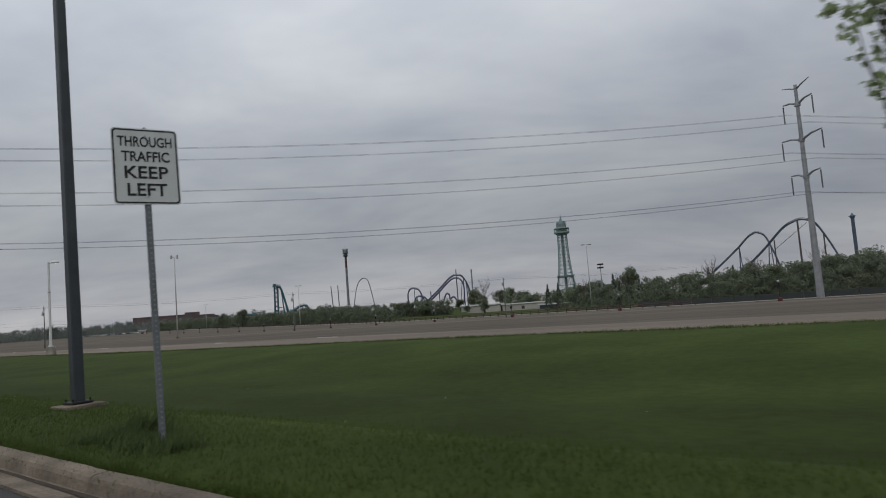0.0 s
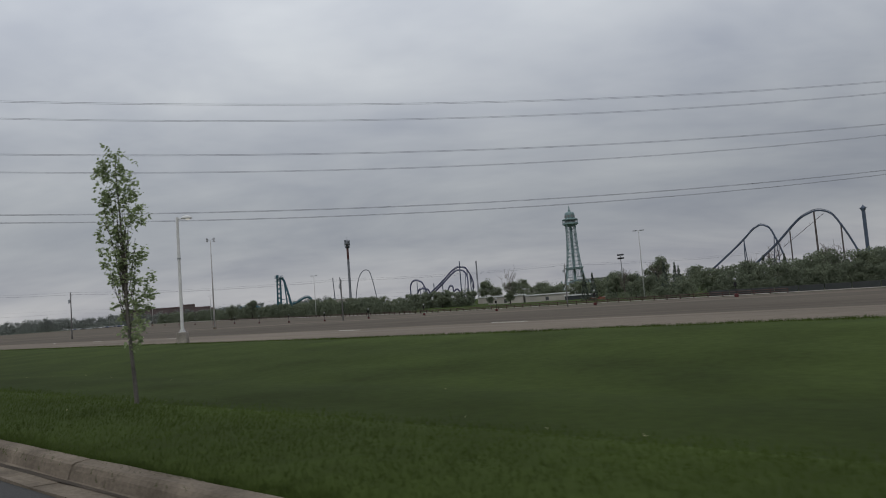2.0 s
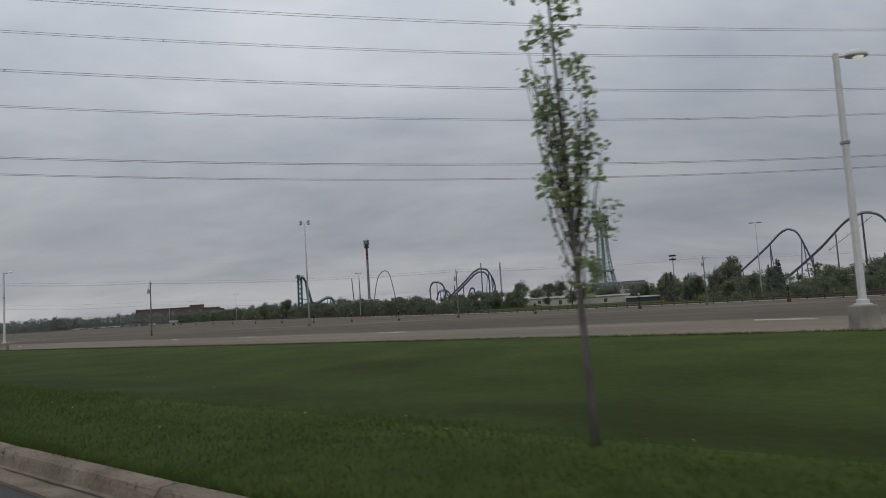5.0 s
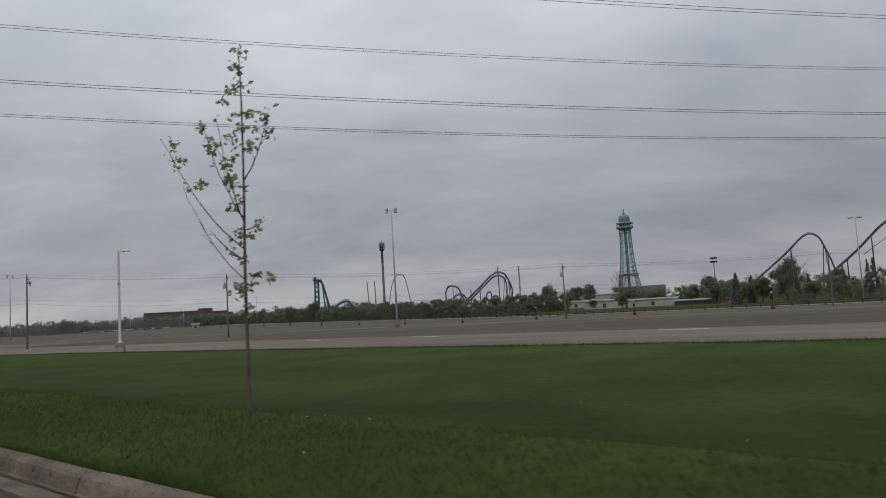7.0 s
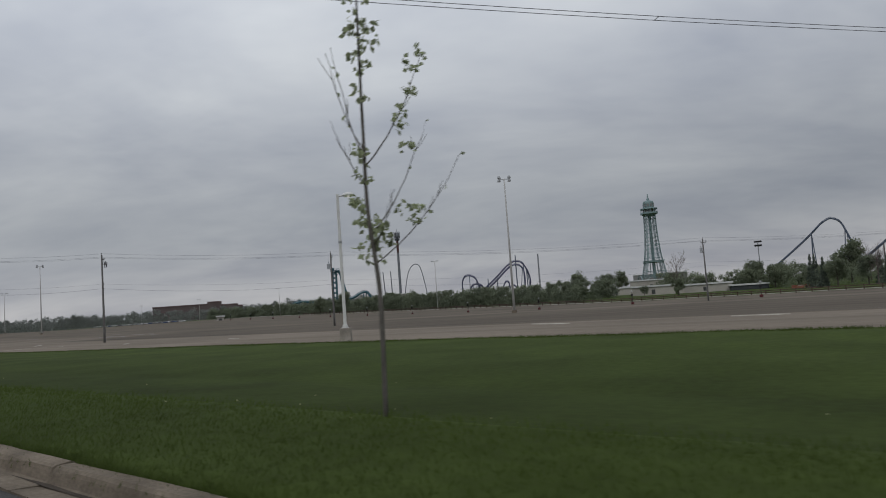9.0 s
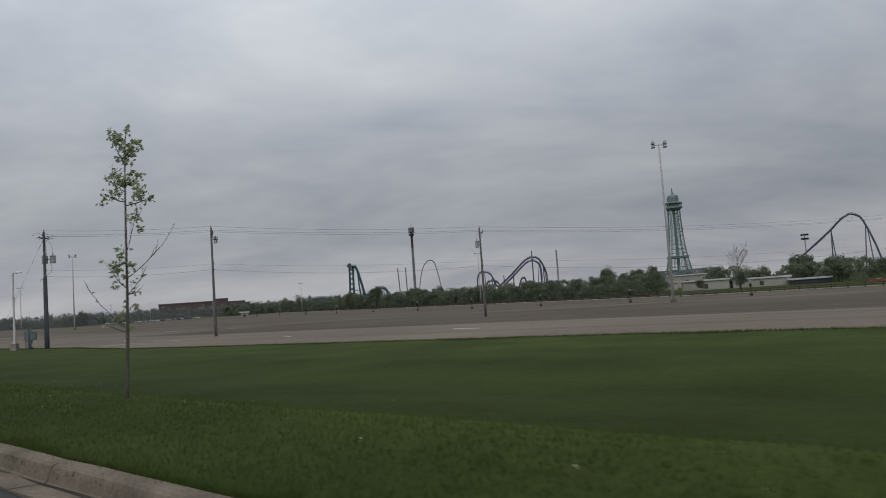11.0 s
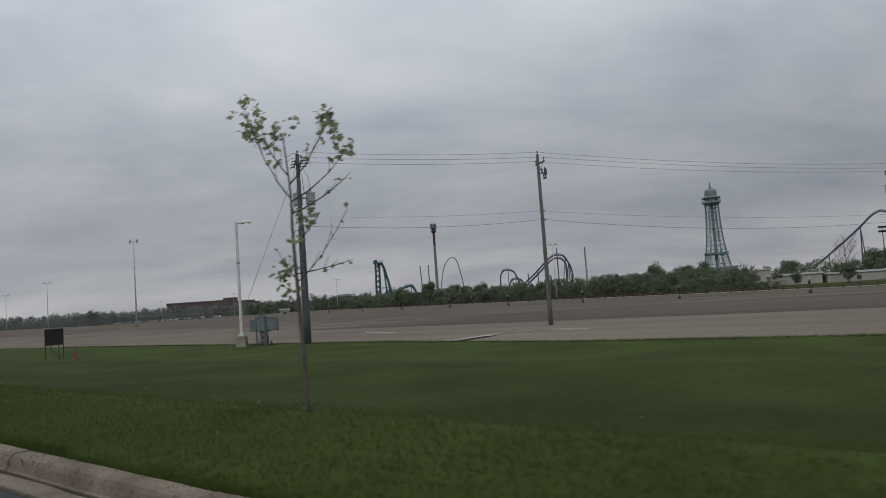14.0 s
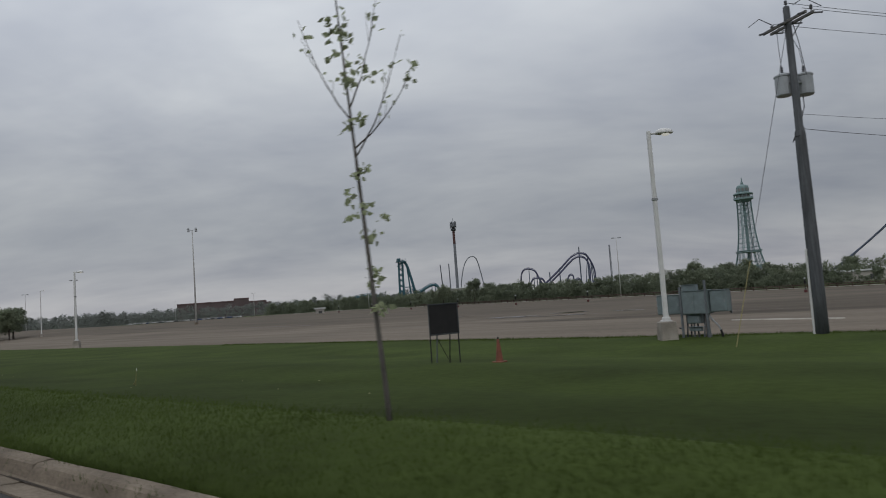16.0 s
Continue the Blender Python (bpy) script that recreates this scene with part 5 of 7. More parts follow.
m2 = [(-120, 6, -6), (-100, 5, 6), (-79.5, 4, 20), (-53, 3, 41.3), (-30, 1, 61), (-14.7, 0, 76), (-6, 0, 81.5), (0, 0, 82.8), (10, 0, 77), (16.3, -1, 63), (23.6, -2, 41), (29, -3, 20), (34, -4, 4)]
coaster("roller_coaster", -346.3, 1110.3, "steel blue roller coaster camelback hill with slim supports", BLUEP, BLUEP, [m2],
        [((-29, 1, 0), (-27, 1, 63), 1.0), ((-23, 4, 0), (-27, 1, 63), 0.8), ((-68, 4, 0), (-68, 4, 28), 0.9), ((10, -3, 0), (15, -1, 64), 0.9), ((21, -6, 0), (17, -1, 60), 0.8)], 1.35)

mid = [(-70, 10, 2), (-71, 9, 16.5), (-70.8, 7, 27.8), (-67.5, 6, 34.6), (-61, 5, 36), (-53.6, 3, 32.2), (-49.4, 2, 23.4), (-45, 0, 16), (-36, -1, 22.3), (-24, -1, 32.7), (-11.7, 0, 44.5), (-4.3, 0, 49), (0, 0, 49.6), (7, 0, 48), (12, 1, 41.3), (15.7, 2, 32.6), (17.2, 3, 22.6), (14.9, 4, 14), (12, 5, 4)]
mid_b = [(-46, -6, 9), (-36, -6, 18), (-24, -6, 28.5), (-12, -5, 39.8), (-4.6, -5, 44.8), (2.5, -5, 44.9), (7.8, -6, 40.3), (10, -7, 33), (10, -8, 22), (8, -8, 8)]
mid_c = [(-20, -12, 8), (-18, -12, 16.8), (-14.7, -12, 24), (-10.5, -12, 23.2), (-9.5, -12, 17), (-5, -12, 19.5), (-1.1, -12, 15.5), (3, -12, 6)]
mid_d = [(-62, -4, 12), (-58, -4, 22), (-52, -3, 24), (-46, -2, 22), (-42, -1, 16), (-38, 0, 10)]
coaster("roller_coaster", -636.2, 742.9, "purple blue roller coaster with a loop and a tall drop", PURPLE, NAVY, [mid, mid_b, mid_c, mid_d],
        [((0, 0, 0), (0, 0, 57.8), 0.9), ((9.5, 1, 0), (9.5, 1, 45), 0.8), ((14, 2, 0), (13, 2, 38), 0.7), ((-25, -3, 0), (-25, -3, 34), 0.8), ((-37, -3, 0), (-37, -3, 30), 0.8), ((-56, -4, 0), (-56, -4, 24), 0.6), ((-53, -4, 0), (-49, -4, 24), 0.6), ((-46, -4, 0), (-50, -4, 24), 0.6), ((-61, 4, 0), (-61, 5, 36), 0.6), ((3, -6, 0), (8, -6, 40), 0.5), ((18, 3, 0), (14, 2, 36), 0.6), ((-52, 3, 0), (-52, 3, 30), 0.6)], 1.0)

teal_a = [(-2.5, 0, 42.5), (0.5, 0, 42.8), (2.8, 0, 40), (4.8, 0, 33), (7.0, 0, 24), (9.5, 0, 14), (12, 0, 7), (15, 0, 4)]
teal_b = [(10, 2, 14.5), (15, 2, 15.5), (20, 2, 18.2), (25, 2, 20.2), (29, 2, 19.6), (31.6, 1, 16), (33, 0, 8), (34, 0, 2)]
teal_c = [(-46, 4, 13.2), (-40, 4, 14.4), (-33, 3, 14.6), (-27, 2, 13.6), (-22, 2, 10)]
tq = coaster("roller_coaster", -659.9, 464.3, "teal diving roller coaster with a twin lift tower", TEALC, TEALC, [teal_a, teal_b, teal_c],
             [((-5.4, 0, 0), (-4.4, 0, 44), 1.1), ((-1.6, 0, 0), (-1.0, 0, 44), 1.1), ((6.2, 0, 0), (3.0, 0, 38), 0.8), ((10.2, 1, 0), (6.4, 0, 26), 0.7), ((18, 2, 0), (18, 2, 17), 0.45), ((25, 2, 0), (25, 2, 20), 0.45), ((29, 2, 0), (28, 2, 19.5), 0.45), ((-44, 4, 0), (-44, 4, 15.5), 0.4), ((-39, 4, 0), (-39, 4, 16.4), 0.4), ((-33, 3, 0), (-33, 3, 16.6), 0.4), ((-28, 2, 0), (-28, 2, 15.8), 0.4)], 1.3)
bm = bmesh.new()
box(bm, (-2.2, 0, 43.4), (9.4, 5, 0.8))
box(bm, (-2.9, 0, 39.6), (6.6, 4.4, 0.6))
for px in (-6.5, -3.6, -0.8, 2.1):
    box(bm, (px, -2.4, 44.6), (0.3, 0.3, 2.0))
box(bm, (-2.2, -2.4, 45.6), (9.0, 0.25, 0.25))
box(bm, (-4.2, 0, 45.2), (3.0, 3.0, 2.8))
part("lift_platform", bm, TEALC, tq)
bm = bmesh.new()
for z in range(5, 42, 5):
    rod(bm, (-4.9, 0, z), (-1.6, 0, z + 3), 0.45, seg=4)
    rod(bm, (-1.6, 0, z), (-4.9, 0, z + 3), 0.45, seg=4)
rod(bm, (-1.7, 0, 20), (8.0, 0, 20), 0.35, seg=4)
rod(bm, (-1.7, 0, 12), (8.5, 0, 19), 0.3, seg=4)
part("lift_bracing", bm, TEALC, tq)

la = thing("roller_coaster_loop", pose(-729.1, 660.0, PARK, 0, 0, facing(-729, 655)), "pale slender vertical loop of a roller coaster", "roller coaster")
for off in (-0.7, 0.7):
    bm = bmesh.new()
    tube(bm, spline([(-21.5, off, 0), (-19.9, off, 16), (-17.5, off, 32), (-13.7, off, 46), (-8.7, off, 53.5), (-3.7, off, 55.4), (0.4, off, 53), (3.0, off, 46), (5.9, off, 32), (8.2, off, 18), (10.3, off, 0)]), 0.55, 5)
    part("loop_rail", bm, GREYT, la)
bm = bmesh.new()
for i in range(11):
    zz = 8 + 4.4 * i
    xx = float(np.interp(zz, [0, 16, 32, 46, 53.5], [-21.5, -19.9, -17.5, -13.7, -8.7]))
    rod(bm, (xx, -0.8, zz), (xx, 0.8, zz), 0.3, seg=4)
part("cross_ties", bm, GREYT, la)


def lattice_mast(x, y, h, w, lean, label):
    s = thing("lattice_mast", pose(x, y, PARK, 0, lean, facing(x, y)), label, "ride mast", "slim ride masts")
    for cx, cy in ((-1, -1), (1, -1), (0, 1)):
        bm = bmesh.new()
        rod(bm, (cx * w, cy * w, 0), (cx * w * 0.7, cy * w * 0.7, h), 0.28, seg=4)
        part("leg", bm, GREYT, s)
    bm = bmesh.new()
    n = int(h / 3)
    for i in range(n):
        z0, z1 = h * i / n, h * (i + 1) / n
        for (ax, ay), (bx, by) in (((-1, -1), (1, -1)), ((1, -1), (0, 1)), ((0, 1), (-1, -1))):
            if i % 2:
                ax, ay, bx, by = bx, by, ax, ay
            rod(bm, (ax * w * 0.85, ay * w * 0.85, z0), (bx * w * 0.85, by * w * 0.85, z1), 0.16, seg=3)
    part("lacing", bm, GREYT, s)
    return s


for p in ((-728.5, 598.0, 46.0, 0.5, -3), (-720.5, 601.0, 46.0, 0.5, -1), (-575.0, 702.0, 53.0, 0.9, 0)):
    lattice_mast(*p, "slim grey lattice mast of a ride behind trees")

# ---- buildings ----


def hall():
    x, y = -1329.0, 604.9
    s = thing("hall", pose(x, y, 0.0, 0, 0, 58), "long low dark red hall with a stepped roof", "building")
    for u0, u1, h in ((0, 92, 28.0), (92, 116, 31.5), (116, 145, 25.5), (145, 153, 22.5)):
        bm = bmesh.new()
        box(bm, ((u0 + u1) / 2, 20, h / 2 - 3), (u1 - u0, 60, h + 6))
        part("wall", bm, BRICK, s)
        bm = bmesh.new()
        box(bm, ((u0 + u1) / 2, 20, h - 0.6), (u1 - u0 + 0.6, 61, 2.2))
        part("roof", bm, BRICKD, s)
    for u in (12, 36, 60, 80, 122):
        bm = bmesh.new()
        box(bm, (u, -10.1, 3.5), (6, 0.6, 7.5))
        part("door", bm, GREYB, s)
    return s


hall()


def low_building(x, y, z, w, d, h, turn, wall, roof, label, doors=3):
    s = thing("low_building", pose(x, y, z, 0, 0, turn), label, "building", "low buildings at the park gate")
    bm = bmesh.new()
    box(bm, (0, 0, h / 2 - 1), (w, d, h + 2))
    part("wall", bm, wall, s)
    bm = bmesh.new()
    box(bm, (0, 0, h + 0.25), (w + 1.2, d + 1.2, 0.75), bevel=0.05)
    part("roof", bm, roof, s)
    for k in range(doors):
        bm = bmesh.new()
        box(bm, (-w / 2 + w * (k + 0.5) / doors, -d / 2 - 0.05, h * 0.42), (min(1.8, w / doors * 0.5), 0.14, h * 0.5))
        part("window", bm, WINDOW, s)
    return s


low_building(-271.0, 341.5, -3.2, 21, 9, 4.5, facing(-272, 337), CREAM, ROOFW, "cream stucco gate building with a pale flat roof", 1)
low_building(-248.5, 351.0, -3.2, 25, 9, 3.8, facing(-247, 346) + 6, CREAM, ROOFW, "long low cream building with a white roof", 1)
low_building(-291.0, 456.0, -3.2, 9.0, 5, 6.8, facing(-291, 456), ROOFW, ROOFW, "pale boxy plant house rising over a long low roof", 4)
low_building(-318.0, 392.0, -2.6, 22, 8, 4.2, facing(-318, 392), CREAM, ROOFW, "low cream service building half hidden by shrubs", 1)
low_building(-336.0, 482.0, -3.2, 30, 10, 9.2, facing(-336, 482), CREAM, ROOFW, "cream flat roofed hall with an overhanging pale roof", 1)
low_building(-227.0, 352.0, -3.2, 17, 6, 2.1, facing(-227, 352), BRONZE, ROOFW, "dark low shed with a long pale roof", 1)
low_building(-500.0, 868.0, -3.2, 66, 20, 20.5, facing(-500, 868), GREYB, ROOFW, "grey boxy show building behind the tower", 1)
low_building(-499.9, 233.5, -1.6, 4.2, 3, 3.6, facing(-500, 233), CREAM, ROOFW, "small cream toll booth at the car park edge", 1)
low_building(-700.0, 585.0, -3.2, 26, 12, 17.0, 40, CREAM, ROOFW, "cream tower block seen over trees", 4)

for k in range(4):
    # hollow plastic barrier units with a sloping foot
    bx, by = -194.2 + 2.25 * k, 303.2 + 0.7 * k
    br = thing("traffic_barrier", pose(bx, by, float(lot_z(bx, by)) + 0.05, 0, 0, 17), "faded orange plastic barrier standing beyond the car park", "barrier", "orange barriers")
    bm = bmesh.new()
    plate(bm, [(-0.30, 0.0), (0.30, 0.0), (0.28, 0.25), (0.12, 0.45), (0.09, 1.15), (-0.09, 1.15), (-0.12, 0.45), (-0.28, 0.25)], 2.1, pose(0, 0, 0, 0, 0, 90))
    part("body", bm, CONE, br)
    bm = bmesh.new()
    box(bm, (0, 0, 0.95), (2.0, 0.26, 0.16), bevel=0.02)
    part("band", bm, MARKW if k % 2 else CONE, br)

# low rail fence along the far side of the car park
fence = thing("rail_fence", pose(0, 0, 0), "low dark rail fence along the far car park edge", "fence", kind="structure")
bm = bmesh.new()
box(bm, (0, 0, 0.5), (0.24, 0.24, 1.5))
post_me = bpy.data.meshes.new("fence_post")
bm.to_mesh(post_me)
bm.free()
post_me.materials.append(RAILP)
fp = []
for i in range(100):
    xx = -70.0 - 4.0 * i
    yy = float(far_edge(xx)) - 1.0
    zz = float(lot_z(xx, yy))
    fp.append((xx, yy, zz))
    shared("fence_post", post_me, fence, pose(xx, yy, zz, 0, 0, 14))
for dz in (0.60, 1.10):
    bm = bmesh.new()
    tube(bm, [(a, b, c + dz) for a, b, c in fp], 0.10, 4)
    part("rail", bm, RAILP, fence)

tagged(grid("pavement", np.arange(-820, 80, 10.0), np.array([0.3, 0.9, 9.0]), lambda X, Y: lot_z(X, Y) + 0.14, PALEC, lambda X, V: far_edge(X) + V), "pale concrete path beyond the car park", "pavement", kind="structure")

# ---- parked cars, far off ----


def car_proto(paint):
    s = thing("parked_car", pose(0, 0, -500), "small parked car far across the car park", "car", "parked cars")
    bm = bmesh.new()
    plate(bm, [(-2.2, 0.3), (2.2, 0.3), (2.25, 0.75), (1.5, 0.92), (0.8, 1.42), (-1.0, 1.45), (-1.9, 0.98), (-2.25, 0.9)], 1.75)
    bmesh.ops.bevel(bm, geom=list(bm.edges), offset=0.08, segments=1, affect="EDGES")
    part("body", bm, paint, s)
    bm = bmesh.new()
    plate(bm, [(1.25, 0.97), (0.75, 1.36), (-0.95, 1.38), (-1.6, 1.0)], 1.79)
    part("window", bm, WINDOW, s)
    for wx in (-1.4, 1.4):
        for wy in (-0.82, 0.82):
            bm = bmesh.new()
            rod(bm, (wx, wy - 0.1, 0.32), (wx, wy + 0.1, 0.32), 0.32, seg=10)
            part("wheel", bm, TYRE, s)
    return s


rnd = random.Random(5)
protos = [car_proto(m) for m in CARS]
for row in range(3):
    for i in range(40):
        if rnd.random() < 0.22:
            continue
        u = i / 39 + rnd.uniform(-0.008, 0.008)
        xx, yy = -738.0 - 262.0 * u + row * 3, 322.0 + 44.0 * u + row * 7
        copy_thing(protos[rnd.choice((0, 0, 0, 1, 1, 2, 3))], pose(xx, yy, float(lot_z(xx, yy)) + 0.06, 0, 0, 20 + rnd.uniform(-4, 4)))
for p in protos:
    for o in list(p.children_recursive) + [p]:
        bpy.data.objects.remove(o)

# ---- street trees ----
RIGHT = Vector((math.cos(radians(41)), math.sin(radians(41)), 0))
DEEP = Vector((-math.sin(radians(41)), math.cos(radians(41)), 0))


def leaf_cloud(centres, rnd, size, material, name):
    """Small folded leaves about the given centres: (place, spread, how many)."""
    V, F = [], []
    for c, spread, n in centres:
        for _ in range(n):
            d = Vector((rnd.gauss(0, 1), rnd.gauss(0, 1), rnd.gauss(0, 1))) * spread * 0.55
            p = Vector(c) + d
            a = Vector((rnd.uniform(-1, 1), rnd.uniform(-1, 1), rnd.uniform(-0.9, 0.5))).normalized()
            b = a.cross(Vector((rnd.uniform(-1, 1), rnd.uniform(-1, 1), rnd.uniform(-1, 1)))).normalized()
            nrm = a.cross(b)
            k = size * rnd.uniform(0.6, 1.25)
            i = len(V)
            V += [p, p + a * k * 0.5 + b * k * 0.36 + nrm * k * 0.10, p + a * k, p + a * k * 0.5 - b * k * 0.36 + nrm * k * 0.10]
            F.append((i, i + 1, i + 2, i + 3))
    return raw_mesh(name, np.array([tuple(v) for v in V]), np.array(F), material)


def street_tree(x, y, seed, spine, branches, clumps, leaf=None, r=0.027, size=0.075, dens=1.0, label=""):
    """spine: (height, sideways) up the trunk; branches: (height on the trunk, tip height, tip sideways, leafiness); clumps: (height, sideways, radius)."""
    rnd = random.Random(seed)
    leaf = LEAF2 if leaf is None else leaf
    s = thing("street_tree", pose(x, y, gz(x, y) - 0.02), label or "young street tree with thin branches and sparse spring leaves", "tree", "young trees along the verge")
    h = spine[-1][0]
    line = spline([RIGHT * u + DEEP * 0.02 * math.sin(5 * z / h + seed) + Vector((0, 0, z)) for z, u in spine], 5)
    line[0] = line[0] + Vector((0, 0, -0.1 - line[0].z))
    zs = [p.z for p in line]

    def axis(z):
        return Vector([float(np.interp(z, zs, [p[i] for p in line])) for i in (0, 1)] + [z])

    bm = bmesh.new()
    tube(bm, line, r, 8, 0.006)
    part("trunk", bm, TRUNK, s, smooth=True)
    centres = []
    for k, (z0, z1, u, lf) in enumerate(branches):
        a = axis(z0)
        out = u - a.dot(RIGHT)
        tip = RIGHT * u + DEEP * rnd.uniform(-0.5, 0.5) * abs(out) + Vector((0, 0, z1))
        ctrl = a.lerp(tip, 0.45) + RIGHT * out * 0.16 - Vector((0, 0, 0.10 * (z1 - z0)))
        pts = [a * (1 - t) ** 2 + ctrl * 2 * t * (1 - t) + tip * t * t + Vector((rnd.gauss(0, 0.006), rnd.gauss(0, 0.006), 0)) for t in [i / 9 for i in range(10)]]
        pts[0] = a
        bm = bmesh.new()
        tube(bm, pts, 0.009 if lf > 0.1 else 0.007, 5, 0.0025)
        br = part("branch", bm, BARK, s)
        for j in range(3):
            t = rnd.uniform(0.3, 0.85)
            p = pts[int(t * 9)]
            q = p + (tip - a).normalized() * rnd.uniform(0.06, 0.18) + Vector((rnd.uniform(-0.08, 0.08), rnd.uniform(-0.08, 0.08), rnd.uniform(0.03, 0.12)))
            bm = bmesh.new()
            tube(bm, [p, p.lerp(q, 0.5) + Vector((0, 0, -0.01)), q], 0.004, 4, 0.002)
            part("twig", bm, BARK, br)
            if lf > 0.2:
                centres.append((q, 0.04, int(4 * lf * dens)))
        if lf > 0.1:
            for i in range(4, 10):
                if rnd.random() < 0.75:
                    centres.append((pts[i], 0.045, int(rnd.uniform(2, 8) * lf * dens * (0.5 if i < 7 else 1))))
        else:
            centres += [(pts[i], 0.012, 1) for i in range(3, 10) if rnd.random() < 0.4]
    for z, u, rad in clumps:
        c = RIGHT * u + Vector((0, 0, z)) + DEEP * rnd.uniform(-0.6, 0.6) * rad
        for _ in range(max(2, int(44 * rad * dens))):
            o = Vector((rnd.gauss(0, 1), rnd.gauss(0, 1), rnd.gauss(0, 1))) * rad * 0.62
            centres.append((c + o, 0.045, 7))
    me = leaf_cloud(centres, rnd, size, leaf, "foliage")
    f = new("foliage", me)
    f.parent = s
    return s


PEAR = "slim columnar young pear tree with upright twigs and fresh leaves"


def pear(x, y, seed, spine, fork, reach, bare, clumps, label=PEAR, dens=2.5):
    """An upright tree: a fan of steep twigs from the fork height, leafy only above the bare height, and leaf clumps."""
    rnd = random.Random(seed)
    h = spine[-1][0]
    br = []
    for k in range(24):
        z0 = fork + rnd.uniform(0, 0.24) * h
        z1 = min(h * 0.95, z0 + h * rnd.uniform(0.2, 0.42))
        u0 = float(np.interp(z1, [p[0] for p in spine], [p[1] for p in spine]))
        u = (k % 12 - 5.5) / 5.5 * reach * (1.25 - 0.6 * z1 / h) * rnd.uniform(0.75, 1.15)
        br.append((z0, z1, u0 + u, 0.3 if z1 > bare else 0.05))
    return street_tree(x, y, seed, spine, br, clumps, LEAF1, 0.034, 0.060, dens, label)


pear(-0.45, 4.5, 2, [(0, 0), (2.0, -0.06), (4.6, -0.14)], 1.2, 0.34, 1.6,
     [(4.4, -0.12, 0.14), (4.1, -0.2, 0.15), (3.9, 0.0, 0.13), (3.6, 0.06, 0.14), (3.4, -0.2, 0.13), (3.1, -0.3, 0.13), (2.9, 0.1, 0.12), (2.6, -0.24, 0.14), (2.4, 0.12, 0.13), (2.2, -0.12, 0.13), (1.9, 0.14, 0.15), (1.7, 0.2, 0.14), (1.5, -0.06, 0.13)])
pear(-23.95, 4.26, 3, [(0, 0.01), (0.92, -0.01), (1.57, -0.03), (2.27, -0.06), (2.98, -0.12), (3.71, -0.22)], 1.45, 0.3, 2.6,
     [(3.69, -0.24, 0.07), (3.61, -0.15, 0.09), (3.5, -0.01, 0.1), (3.39, -0.14, 0.09), (3.33, -0, 0.12), (3.23, 0.13, 0.12), (3.16, -0.2, 0.09), (3.15, -0.06, 0.1), (3.04, -0.28, 0.09), (3.02, 0.07, 0.08), (3.03, -0.14, 0.08), (2.64, -0.02, 0.07), (2.61, 0.14, 0.08), (2.37, -0.15, 0.07), (2.47, -0.26, 0.05), (2.21, 0.07, 0.06), (2.79, -0.1, 0.05), (2.83, 0.04, 0.05), (2.85, -0.19, 0.04)], "slim young pear tree with bare lower twigs and a leafy top", 1.2)
pear(-34.1, 4.62, 4, [(0, 0.0), (0.36, -0.02), (0.75, -0.05), (1.29, -0.08), (1.78, -0.1), (2.24, -0.12), (2.74, -0.15), (3.26, -0.18), (3.62, -0.18)], 0.95, 0.22, 1.7,
     [(3.59, -0.18, 0.11), (3.5, -0.31, 0.11), (3.46, -0.09, 0.12), (3.34, -0.25, 0.13), (3.32, -0.05, 0.08), (3.4, -0.39, 0.07), (3.15, -0.19, 0.11), (3.06, -0.32, 0.11), (2.89, -0.36, 0.07), (2.98, -0.25, 0.08), (2.99, -0.08, 0.09), (3.11, 0.06, 0.07), (2.96, 0.07, 0.07), (2.82, 0.14, 0.07), (2.64, 0.17, 0.06), (2.78, 0.03, 0.07), (2.63, -0.0, 0.04), (2.66, -0.35, 0.06), (2.8, -0.27, 0.07), (2.55, -0.24, 0.07), (2.4, -0.24, 0.07), (2.49, -0.44, 0.04), (2.39, -0.43, 0.04), (2.21, -0.37, 0.05), (2.05, -0.37, 0.06), (2.19, -0.21, 0.08), (2.01, -0.18, 0.08), (1.9, -0.28, 0.06), (2.13, -0.04, 0.05), (2.12, 0.1, 0.07), (2.2, 0.17, 0.04), (1.99, 0.09, 0.04), (1.8, -0.29, 0.04), (1.74, -0.15, 0.05), (1.79, 0.1, 0.09), (1.81, 0.23, 0.07), (1.62, 0.14, 0.12), (1.56, 0.28, 0.07), (1.48, 0.05, 0.09), (1.39, 0.19, 0.06), (1.33, 0.09, 0.07), (1.34, -0.11, 0.06), (1.43, -0.25, 0.03), (1.25, -0.19, 0.04), (1.19, -0.05, 0.07), (1.13, 0.1, 0.08), (1.07, -0.13, 0.06), (0.99, -0.04, 0.06), (0.96, 0.08, 0.04), (0.84, -0.02, 0.04)])
